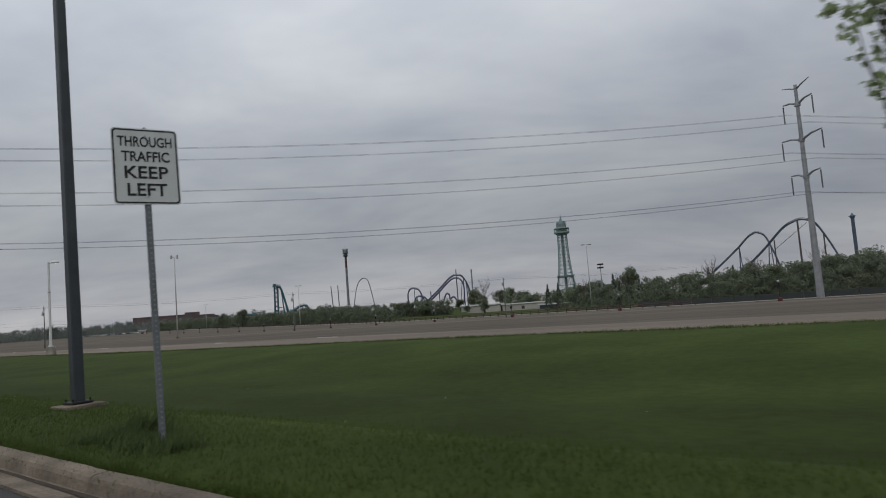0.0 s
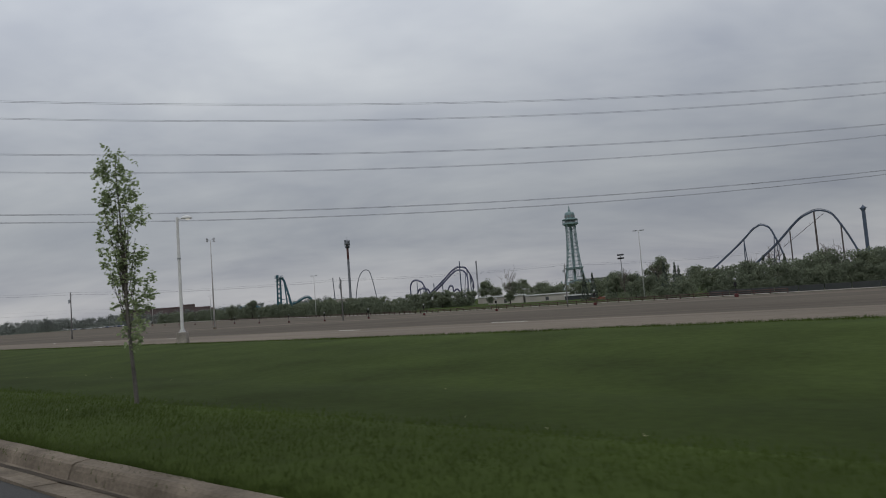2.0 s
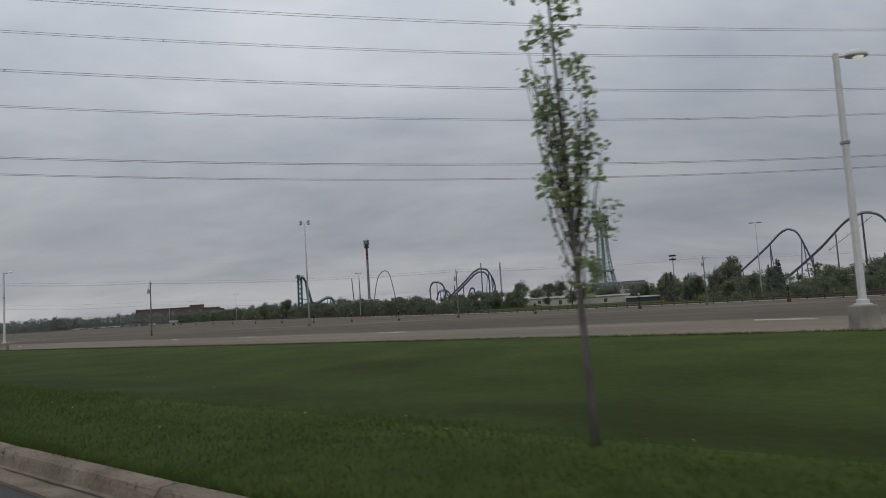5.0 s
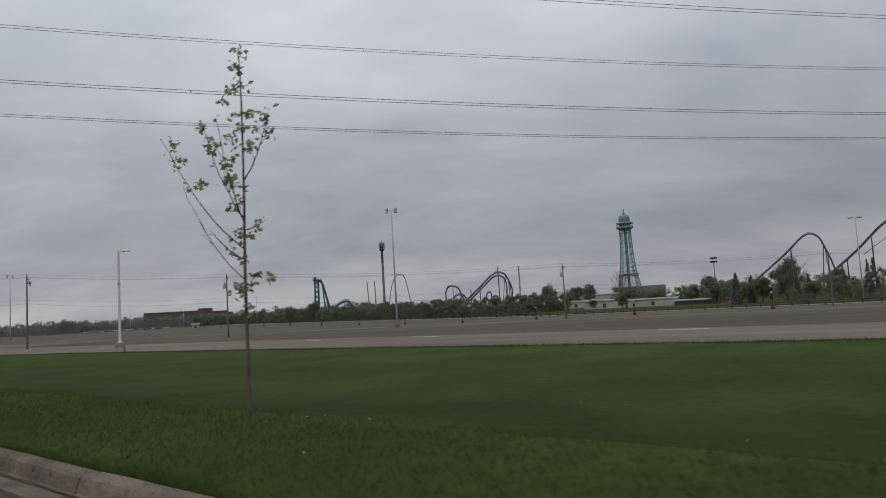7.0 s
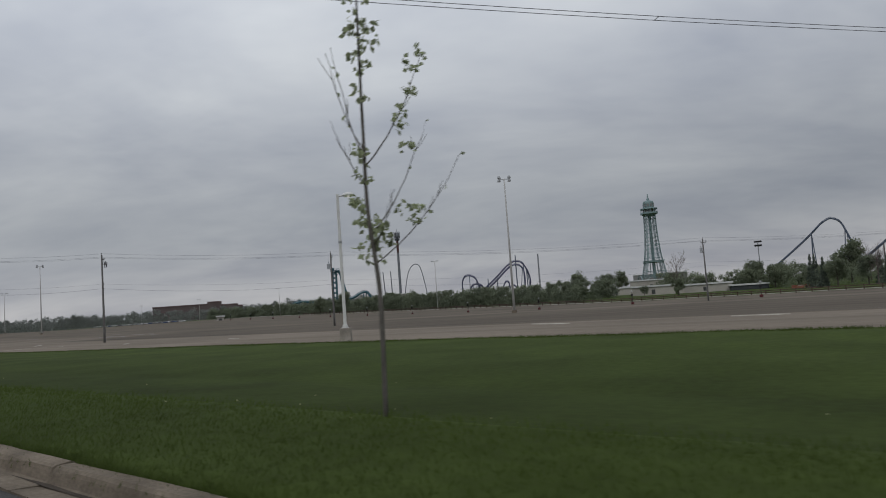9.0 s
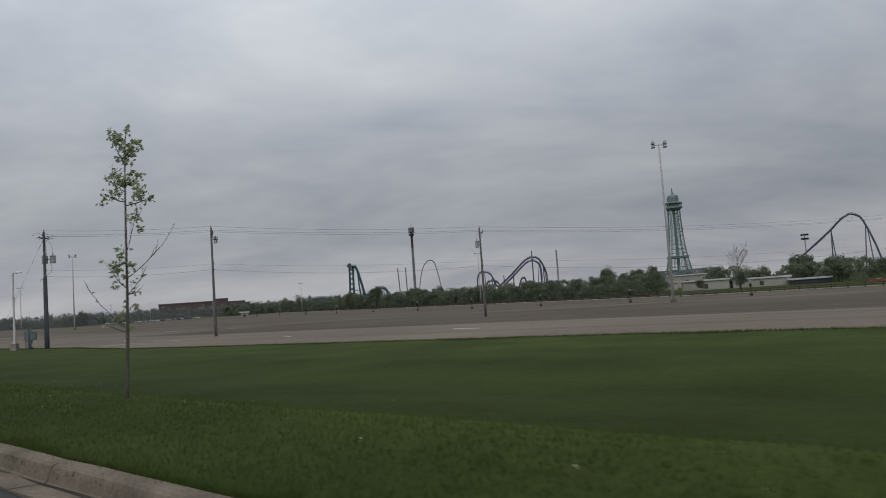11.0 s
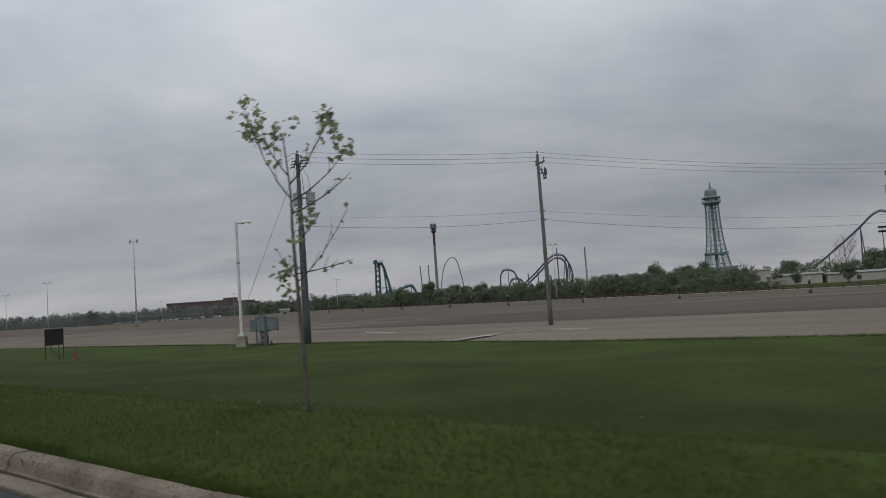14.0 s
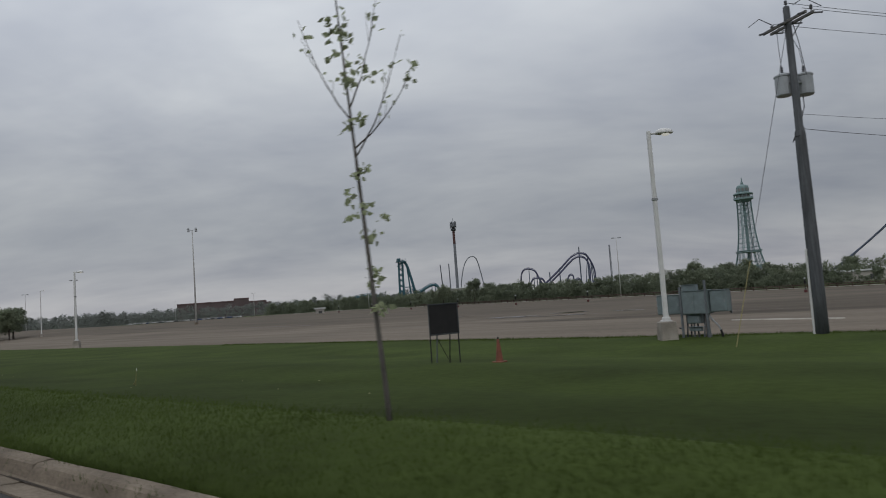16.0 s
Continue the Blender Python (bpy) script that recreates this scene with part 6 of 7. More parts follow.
pear(-54.1, 4.4, 5, [(0, 0.02), (0.81, -0), (1.34, -0.02), (2.16, -0.05), (2.99, -0.11), (3.66, -0.14)], 0.8, 0.18, 0.9,
     [(3.64, -0.14, 0.06), (3.5, -0.16, 0.1), (3.52, -0.02, 0.08), (3.33, -0.12, 0.12), (3.34, 0.05, 0.08), (3.16, -0.15, 0.09), (3.18, -0.02, 0.08), (2.97, -0.19, 0.1), (2.9, -0.09, 0.11), (2.9, 0.05, 0.06), (2.75, -0.23, 0.1), (2.71, -0.07, 0.11), (2.61, -0.27, 0.08), (2.67, 0.06, 0.08), (2.53, 0.16, 0.09), (2.49, -0.09, 0.12), (2.4, 0.04, 0.08), (2.28, -0.23, 0.09), (2.2, -0.29, 0.06), (2.22, -0.1, 0.11), (2.26, 0.04, 0.06), (2.03, -0.17, 0.09), (1.94, -0.07, 0.1), (1.8, 0.03, 0.09), (1.67, -0.05, 0.12), (1.66, 0.08, 0.05), (1.51, -0.04, 0.08), (1.39, 0.04, 0.05), (0.94, -0, 0.08), (0.89, 0.03, 0.05)], "narrow leafy young pear tree standing in the verge", 2.8)
pear(-64.7, 4.5, 6, [(0, 0), (1.8, -0.05), (3.8, -0.11)], 1.0, 0.26, 1.3,
     [(3.7, -0.1, 0.12), (3.5, -0.14, 0.15), (3.3, 0.0, 0.13), (3.1, -0.16, 0.13), (2.8, 0.06, 0.14), (2.5, -0.18, 0.12), (2.2, 0.1, 0.14), (1.9, -0.12, 0.13), (1.6, 0.12, 0.15), (1.3, 0.04, 0.13)])

street_tree(-82.9, 4.5, 20, [(0, 0), (1.11, -0.01), (2.2, -0.02), (3, -0.07), (3.82, -0.11), (3.92, -0.13), (4.15, -0.16)],
            [(2.44, 3.03, -0.6, 0.05), (2.36, 2.54, -0.51, 0.05), (2.18, 2.4, 0.23, 1), (2.2, 2.62, 0.55, 0.08), (1.81, 2.19, 0.51, 0.05), (2.88, 3.53, -0.42, 0.8), (1.88, 2.54, 0.29, 0.05), (2.6, 3.18, 0.24, 0.08), (3.36, 3.52, 0.09, 1), (1.03, 1.34, -0.28, 0.4), (1.07, 1.3, 0.1, 0.5), (1.73, 1.95, 0.18, 0.8), (2.48, 2.65, -0.33, 0.15)],
            [(3.8, -0.1, 0.09), (3.64, -0.28, 0.05), (3.53, -0.42, 0.07), (3.38, -0.33, 0.05), (3.5, -0.03, 0.1), (3.48, 0.07, 0.06), (3.38, -0.07, 0.07), (3.45, -0.21, 0.05), (3.06, -0.03, 0.07), (3.17, -0.24, 0.05), (2.92, -0.1, 0.12), (2.78, -0.18, 0.07), (2.87, 0.04, 0.05), (2.92, 0.18, 0.05), (2.74, 0.15, 0.07), (2.48, -0.16, 0.07), (2.4, -0.09, 0.06), (2.26, -0.15, 0.08), (2.36, 0.18, 0.07), (2.08, -0.1, 0.06), (2.04, 0.01, 0.09), (1.93, 0.14, 0.09), (1.85, -0.14, 0.07), (1.77, 0, 0.1), (1.67, -0.03, 0.06), (1.41, 0.03, 0.06), (1.3, 0.07, 0.07), (1.28, -0.22, 0.05), (1.08, -0.12, 0.12), (0.89, -0.07, 0.11), (0.88, 0.08, 0.07), (4.05, -0.15, 0.09)])
street_tree(-95.55, 4.58, 21, [(0, 0), (0.37, 0), (1.7, 0.01), (2.61, 0.03), (3.77, 0.03), (4.39, 0.01)],
            [(1.93, 3.24, -0.83, 0.6), (1.56, 2.77, -0.76, 0), (2.29, 3.45, -0.43, 1), (2.74, 3.56, 0.4, 0.6), (1.81, 2.13, -0.35, 0), (2.15, 2.19, 0.19, 0.4), (2.24, 3.51, -0.25, 0.7)],
            [(4.27, 0.04, 0.1), (4.13, -0.01, 0.06), (3.89, 0.04, 0.13), (3.6, 0.11, 0.07), (3.68, -0.17, 0.06), (3.47, 0.02, 0.14), (3.31, -0.05, 0.09), (3.13, 0.12, 0.1), (3.4, -0.41, 0.07), (3.21, -0.33, 0.1), (3.01, -0.18, 0.1), (2.82, -0.12, 0.09), (2.66, -0.08, 0.08), (2.43, -0.06, 0.07), (2.09, -0.11, 0.06), (2.1, 0.1, 0.09), (1.84, -0.03, 0.06), (1.6, 0.12, 0.12), (1.48, -0.13, 0.12), (1.45, 0.04, 0.09), (1.3, 0.01, 0.08), (3.21, -0.78, 0.06), (3.07, -0.74, 0.06), (2.73, -0.47, 0.05), (3.52, 0.3, 0.06), (3.3, 0.36, 0.06)])
street_tree(-109.66, 4.66, 22, [(0, 0.06), (1.43, 0.09), (2.31, 0.07), (3.1, 0.05), (4.01, 0.01), (4.51, -0.04)],
            [(2.34, 2.97, -0.54, 0.05), (2.37, 3.01, -0.28, 0.05), (2.31, 2.95, 0.57, 0.08), (2.26, 2.73, 0.48, 0.05), (2.15, 2.54, 0.71, 0.08), (1.54, 1.72, -0.17, 0.1), (1.43, 1.64, 0.65, 0.1), (1.29, 1.34, 0.52, 0.1), (1.59, 1.79, 0.38, 0.7), (1.32, 1.38, -0.1, 0.4), (1.7, 2.3, 0.29, 0.1)],
            [(4.48, -0.03, 0.08), (4.25, -0.03, 0.05), (4.07, 0.01, 0.07), (3.97, -0.16, 0.07), (3.92, 0.1, 0.08), (3.68, -0.15, 0.08), (3.76, -0.01, 0.09), (3.66, 0.17, 0.09), (3.38, 0.14, 0.09), (3.34, -0.08, 0.1), (3.21, 0.08, 0.12), (3.11, -0.12, 0.08), (3.05, 0.02, 0.1), (3.06, 0.21, 0.07), (2.88, 0.01, 0.08), (2.58, -0.11, 0.08), (2.43, -0.03, 0.1), (2.42, 0.1, 0.08), (2.17, 0.18, 0.1), (1.98, 0.03, 0.07), (1.64, 0.12, 0.12), (1.68, 0.35, 0.09), (1.53, 0.2, 0.14), (1.43, 0.06, 0.12), (1.41, 0.28, 0.1), (1.28, 0.16, 0.09), (1.35, -0.05, 0.06)])
street_tree(-120.5, 4.8, 23, [(0.0, 0), (1.22, 0.02), (2.05, -0.05), (2.82, -0.05), (3.72, -0.04), (4.33, -0.03), (4.49, -0.03)],
            [(2.52, 3.7, 0.57, 0.7), (1.81, 3.0, 0.59, 0.1), (1.52, 2.58, 0.92, 0.1), (2.61, 3.8, -0.33, 0), (2.67, 3.77, -0.4, 0), (2.32, 3.02, -0.37, 0), (1.69, 2.26, 0.23, 0.1)],
            [(4.42, -0.03, 0.08), (4.28, -0.06, 0.09), (4.08, 0.01, 0.14), (3.96, -0.11, 0.08), (3.87, 0.08, 0.08), (3.72, -0.01, 0.1), (3.54, 0.01, 0.07), (3.23, -0.04, 0.07), (2.64, -0.08, 0.07), (2.43, -0.06, 0.08), (2.17, -0.21, 0.08), (2.07, -0.06, 0.12), (1.9, 0.02, 0.14), (2.07, 0.34, 0.1), (2.0, 0.43, 0.06), (1.76, 0.15, 0.12), (1.66, -0.08, 0.08), (1.68, 0.06, 0.09), (3.67, 0.57, 0.05), (3.53, 0.44, 0.06), (3.31, 0.47, 0.06), (3.14, 0.37, 0.06), (2.94, 0.29, 0.06), (2.68, 0.34, 0.06)])
street_tree(-152.68, 4.45, 24, [(0, 0.0), (0.99, 0.04), (1.63, 0.05), (2.37, 0.06), (3.27, 0.09), (3.81, 0.13)],
            [(2.05, 2.69, 0.22, 0.1), (1.68, 2.42, 0.66, 0.05), (1.45, 1.82, 0.37, 0.05), (1.45, 1.48, 0.29, 0.03), (0.99, 1.69, -0.5, 0.03), (0.92, 1.21, -0.48, 0.03), (1.54, 1.83, -0.18, 0.5), (2.75, 2.86, -0.15, 0.7), (2.89, 3.17, -0.15, 0.8), (2.98, 3.14, 0.27, 0.9), (2.7, 2.82, 0.4, 0.9), (3.31, 3.71, -0.09, 0.9), (3.31, 3.59, 0.25, 0.9)],
            [(3.79, 0.13, 0.06), (3.77, -0.08, 0.04), (3.66, -0.04, 0.07), (3.65, 0.07, 0.07), (3.54, 0.22, 0.07), (3.48, 0.07, 0.07), (3.36, 0.14, 0.06), (3.34, 0.04, 0.04), (3.14, -0.1, 0.07), (3.08, -0.01, 0.08), (3.09, 0.18, 0.1), (3.03, 0.1, 0.07), (2.81, -0.11, 0.07), (2.85, -0.01, 0.06), (2.9, 0.27, 0.11), (2.85, 0.34, 0.07), (2.69, 0.21, 0.05), (2.52, 0.09, 0.06), (2.48, 0.25, 0.04), (2.38, 0.24, 0.04), (2.08, -0.01, 0.06), (1.96, -0.04, 0.07), (1.91, 0.05, 0.06), (1.78, -0.09, 0.07), (1.73, 0.02, 0.09), (1.86, 0.12, 0.05), (1.59, -0.05, 0.06), (1.31, 0.05, 0.04), (1.19, -0.08, 0.05), (1.13, -0.01, 0.06), (0.99, 0.07, 0.04)])
street_tree(-164.25, 4.65, 25, [(0, 0), (0.21, 0), (1.15, 0.01), (1.85, 0.06), (2.25, 0.1), (2.57, 0.12), (3, 0.09), (3.45, 0.03), (3.71, 0)],
            [(2.25, 2.99, -0.58, 0.9), (2.68, 3.23, -0.2, 0.8), (2.68, 3.29, 0.38, 0.6), (2.25, 2.6, 0.42, 0.7), (2.24, 2.39, 0.5, 0.4), (1.4, 1.85, -0.54, 0.3), (1.46, 1.61, -0.36, 0.3), (1.3, 1.46, 0.52, 0.6), (1.37, 1.61, 0.31, 0.8), (1.85, 2.09, -0.06, 0.3), (1.37, 1.39, -0.19, 0.5)],
            [(3.7, 0.01, 0.06), (3.6, -0.01, 0.04), (3.38, -0.06, 0.03), (3.29, 0.02, 0.04), (3.26, 0.15, 0.05), (3.18, -0.16, 0.07), (3.16, -0.02, 0.04), (2.9, -0.13, 0.07), (3.23, 0.35, 0.06), (3.09, 0.24, 0.04), (3.11, 0.37, 0.04), (2.71, 0.07, 0.09), (2.17, 0.02, 0.05), (2.03, 0.04, 0.06), (1.75, -0.08, 0.11), (1.63, 0.03, 0.11), (1.61, 0.22, 0.1), (1.46, -0.01, 0.13), (1.36, -0.13, 0.09), (1.34, 0.11, 0.09), (2.93, -0.54, 0.06), (2.81, -0.45, 0.06), (2.57, -0.31, 0.05), (1.45, 0.49, 0.06), (1.37, 0.4, 0.05), (1.19, 0.28, 0.05)])
street_tree(-190.7, 4.6, 26, [(0, -0.02), (0.84, -0.04), (1.81, -0.07), (2.3, -0.07), (2.9, -0.12)],
            [(2.24, 3.41, -0.59, 1), (2.48, 3, -0.33, 0.8), (2.39, 3.13, 0.42, 1), (2.21, 2.85, 0.58, 0.6), (2.08, 2.55, 0.54, 0.4), (1.36, 2.08, 0.52, 0), (1.45, 1.57, 0.53, 0), (1.41, 1.55, -0.18, 0.6), (1.76, 2.06, 0.17, 0.7)],
            [(3.31, -0.52, 0.11), (3.15, -0.43, 0.11), (3, -0.33, 0.11), (2.9, -0.13, 0.15), (2.89, -0.4, 0.07), (2.98, 0.32, 0.14), (3.09, 0.37, 0.08), (2.85, 0.5, 0.09), (2.71, 0.55, 0.06), (1.98, 0.03, 0.11), (2.04, 0.1, 0.07), (1.81, -0.05, 0.06), (1.51, -0.19, 0.07), (1.39, -0.13, 0.08), (1.26, -0.12, 0.06)])
street_tree(-204.7, 4.65, 27, [(0.0, -0.03), (0.85, -0.07), (1.4, -0.09), (1.94, -0.18), (2.37, -0.22), (3.38, -0.26), (3.77, -0.39)],
            [(1.42, 1.98, -0.57, 0.8), (1.85, 2.27, -0.58, 0.7), (2.21, 2.75, -0.5, 0), (2.37, 2.94, -0.48, 0), (2.04, 2.93, 0.19, 0.5), (2.0, 2.42, 0.32, 0.1), (2.6, 2.66, -0.03, 0.2), (3.07, 3.27, -0.02, 0.6), (3.25, 3.48, -0.47, 0.6)],
            [(3.7, -0.36, 0.08), (3.55, -0.23, 0.08), (3.38, -0.26, 0.06), (3.41, -0.42, 0.06), (3.16, -0.3, 0.1), (3.24, -0.12, 0.09), (2.98, -0.19, 0.09), (2.83, -0.26, 0.06), (2.62, -0.18, 0.08), (2.41, -0.19, 0.1), (2.0, -0.19, 0.1), (1.94, -0.07, 0.1), (1.95, 0.05, 0.06), (1.78, -0.09, 0.14), (1.62, -0.01, 0.13), (1.59, -0.16, 0.08), (1.46, -0.06, 0.1), (1.88, -0.55, 0.06), (1.73, -0.44, 0.06), (1.6, -0.29, 0.06), (2.23, -0.56, 0.06), (2.11, -0.45, 0.06), (2.87, 0.16, 0.06), (2.67, 0.09, 0.06)])
street_tree(-217.8, 4.55, 28, [(0, 0), (1.4, -0.09), (2.8, -0.18), (4.35, -0.28)],
            [(2.83, 3.76, -0.6, 0.4), (2.94, 4.0, 0.12, 0.5), (2.47, 3.56, 0.34, 0.6), (2.55, 3.3, 0.44, 0.7)],
            [(4.1, -0.27, 0.12), (3.8, -0.28, 0.14), (3.5, -0.23, 0.16), (3.2, -0.21, 0.16), (2.85, -0.16, 0.1), (2.3, -0.18, 0.11), (2.0, -0.13, 0.12), (1.85, 0.0, 0.1), (1.4, -0.04, 0.09), (1.05, -0.02, 0.07)])

# ---- far trees and woods ----


def crown_points(rng, n, h, w, low=0.12, lumps=9):
    """Places and outward directions of leaf clumps in an uneven crown."""
    cz = rng.uniform(low + 0.16, 0.84, lumps) * h
    ca = rng.uniform(0, 2 * np.pi, lumps)
    cr = rng.uniform(0.15, 0.42, lumps) * w * np.sqrt(np.maximum(0.06, 1 - ((cz / h - 0.48) / 0.46) ** 2))
    cx, cy = cr * np.cos(ca), cr * np.sin(ca)
    rad = rng.uniform(0.14, 0.26, lumps) * w
    i = rng.integers(0, lumps, n)
    d = rng.normal(size=(n, 3))
    d /= np.linalg.norm(d, axis=1)[:, None]
    rr = rad[i] * rng.uniform(0.35, 1.08, n)
    P = np.stack([cx[i], cy[i], cz[i]], -1) + d * rr[:, None] * np.array([1, 1, 0.85])
    P[:, 2] = np.maximum(P[:, 2], low * h * rng.uniform(0.5, 1.2, n))
    return P, d


def clump_mesh(rng, P, size, out):
    """Folded leaf clumps at P that face outwards, and their soft shading directions."""
    n = len(P)
    a = rng.normal(size=(n, 3))
    a /= np.linalg.norm(a, axis=1)[:, None]
    b = np.cross(a, rng.normal(size=(n, 3)))
    b /= np.linalg.norm(b, axis=1)[:, None]
    nrm = np.cross(a, b)
    flip = np.sign(np.sum(nrm * out, axis=1))[:, None]
    flip[flip == 0] = 1
    b, nrm = b * flip, nrm * flip
    k = (size * rng.uniform(0.55, 1.3, n))[:, None]
    c = -nrm * k * 0.3
    V = np.stack([P - a * k * 0.6, P - b * k * 0.45 + c, P + a * k * 0.6, P + b * k * 0.45 + c], 1).reshape(-1, 3)
    N = nrm * 0.35 + out + np.array([0, 0, 0.6])
    N /= np.linalg.norm(N, axis=1)[:, None]
    return V, np.arange(4 * n).reshape(-1, 4), np.repeat(N, 4, 0)


rng = np.random.default_rng(11)
tree_protos = []
for k in range(5):
    P, D = crown_points(rng, 4200, 10.0, 8.6 + rng.uniform(-1.5, 1.5), 0.12, 24)
    V, F, N = clump_mesh(rng, P, 0.36, D)
    crown_me = raw_mesh("crown", V, F, TREE1 if k % 2 else TREE2, N)
    bm = bmesh.new()
    tube(bm, [(0, 0, -0.6), (0.1, 0, 2.0), (0.0, 0.15, 4.5), (0.1, 0.1, 7.5)], 0.28, 7, 0.08)
    for j in range(7):
        a = j * 2.4
        z = 2.2 + 0.6 * j
        tube(bm, [(0.05, 0.05, z), (0.9 * math.cos(a), 0.9 * math.sin(a), z + 1.0), (2.0 * math.cos(a), 2.0 * math.sin(a), z + 2.2)], 0.10, 5, 0.03)
    me = bpy.data.meshes.new("trunk")
    bm.to_mesh(me)
    bm.free()
    me.materials.append(BARK)
    tree_protos.append((crown_me, me))


def far_tree(x, y, z, h, wide, k, label="leafy broad park tree in dull spring green"):
    s = thing("tree", pose(x, y, z, 0, 0, 67 * k) @ Matrix.Diagonal((wide * h / 10, wide * h / 10, h / 10, 1)), label, "tree", "trees along the park edge")
    for nm, me in zip(("crown", "trunk"), tree_protos[k % 5]):
        o = new(nm, me)
        o.parent = s
    return s


far_tree(-185.6, 364.5, -3.4, 21.2, 0.92, 0, "large round leafy tree at the car park edge")
for k, (x, y, h, w) in enumerate(((-141, 254, 9, 1.0), (-112, 240, 9.5, 1.1), (-98, 236, 10.5, 1.0), (-84, 226, 8, 1.2), (-242, 304, 8.2, 1.0), (-263.4, 314.7, 5.4, 0.9), (-300, 316, 8, 1.2), (-318, 320, 10, 1.0), (-404, 495, 20.5, 0.9), (-372, 506, 18.5, 1.0), (-388, 512, 17, 1.0), (-258, 460, 17.5, 0.9), (-246, 428, 16, 0.8), (-236, 440, 15, 0.9), (-396, 57.6, 7.8, 1.0), (-401, 60.0, 8.0, 1.0), (-404, 57.0, 7.6, 1.05), (-409, 62.5, 7.8, 1.0), (-413, 59.0, 8.2, 1.05), (-420, 61.0, 8.2, 1.1), (-160, 347, 13.6, 0.7), (-440, 262, 11, 0.9), (-425, 268, 13, 0.9), (-150, 262, 8, 1.1), (-60, 205, 10, 1.1), (-45, 200, 11, 1.1), (-30, 195, 10, 1.2), (-12, 190, 10.5, 1.1), (8, 185, 11, 1.2), (28, 182, 11.5, 1.1), (-500, 379, 13, 0.9), (-517, 375, 10, 1.0), (-480, 366, 11, 1.1), (-470, 372, 13, 1.0), (-293, 424, 10, 0.9), (-290, 410, 13, 0.9), (-352, 440, 12, 1.1), (-372, 436, 10, 1.2), (-230, 360, 11, 1.0), (-215, 352, 12, 1.0), (-195, 340, 10, 1.1), (-255, 364, 9, 1.1), (-166, 290, 11, 1.0), (-178, 300, 12, 1.0), (-75, 232, 12, 1.0), (-58, 226, 11, 1.0), (-40, 218, 12.5, 1.0), (-22, 212, 12, 1.0))):
    far_tree(x, y, gz(x, y), h, w, k + 1)


def bare_tree(x, y, z, h, seed):
    rnd = random.Random(seed)
    s = thing("tree", pose(x, y, z), "bare twiggy tree not yet in leaf", "tree")
    bm = bmesh.new()
    tube(bm, [(0, 0, -0.5), (0.1, 0, h * 0.3), (0, 0.1, h * 0.6), (0.1, 0, h)], 0.24, 6, 0.03)
    part("trunk", bm, TWIG, s)
    for k in range(16):
        bm = bmesh.new()
        z0 = h * rnd.uniform(0.25, 0.7)
        a, ln = rnd.uniform(0, 6.28), h * rnd.uniform(0.2, 0.36)
        tip = Vector((math.cos(a) * ln * 0.75, math.sin(a) * ln * 0.75, z0 + ln))
        tube(bm, [(0, 0, z0), Vector((0, 0, z0)).lerp(tip, 0.5) + Vector((0, 0, -0.2)), tip], 0.09, 4, 0.03)
        for j in range(9):
            t = rnd.uniform(0.35, 1.0)
            p = Vector((0, 0, z0)).lerp(tip, t)
            q = p + Vector((rnd.uniform(-1, 1), rnd.uniform(-1, 1), rnd.uniform(0.3, 1.4))) * h * 0.10
            tube(bm, [p, q], 0.04, 3, 0.02)
        part("branch", bm, TWIG, s)
    return s


bare_tree(-243.0, 306.0, -3.2, 18.2, 2)
bare_tree(-105.0, 262.0, -3.2, 12.5, 3)
bare_tree(-70.0, 222.0, -3.2, 13.5, 4)
bare_tree(-90.0, 238.0, -3.2, 14.0, 6)
bare_tree(-160.0, 272.0, -3.2, 12.5, 7)
bare_tree(-172.0, 330.0, -3.2, 15.0, 8)
bare_tree(-50.0, 210.0, -3.2, 13.0, 9)


def woods(name, spots, material, label, size, per):
    """One belt of far trees: spots are (x, y, z, height, width)."""
    Vs, Fs, Ns, n0 = [], [], [], 0
    for x, y, z, h, w in spots:
        P, D = crown_points(rng, per, h, w, 0.02, 7)
        k = int(per * 0.4)
        a, rr = rng.uniform(0, 6.283, k), w * 0.55 * np.sqrt(rng.uniform(0, 1, k))
        P = np.concatenate([P, np.stack([rr * np.cos(a), rr * np.sin(a), rng.uniform(0.0, 0.45, k) * h], -1)]) + np.array([x, y, z])
        D = np.concatenate([D, np.stack([np.cos(a), np.sin(a), 0 * a], -1)])
        V, F, N = clump_mesh(rng, P, size * h / 10, D)
        Ns.append(N)
        Vs.append(V)
        Fs.append(F + n0)
        n0 += len(V)
    return tagged(new(name, raw_mesh(name, np.concatenate(Vs), np.concatenate(Fs), material, np.concatenate(Ns))), label, "woods", kind="stuff")


def belt(x0, x1, step, off, h0, h1, z=-3.3, wide=1.0):
    out = []
    x = x0
    while x > x1:
        h = rng.uniform(h0, h1)
        out.append((x + rng.uniform(-2, 2), float(far_edge(x)) + off + rng.uniform(-4, 4), z + min(4.0, 0.008 * max(0, -230 - x)), h, h * rng.uniform(0.75, 1.05) * wide))
        x -= step * rng.uniform(0.7, 1.3)
    return out


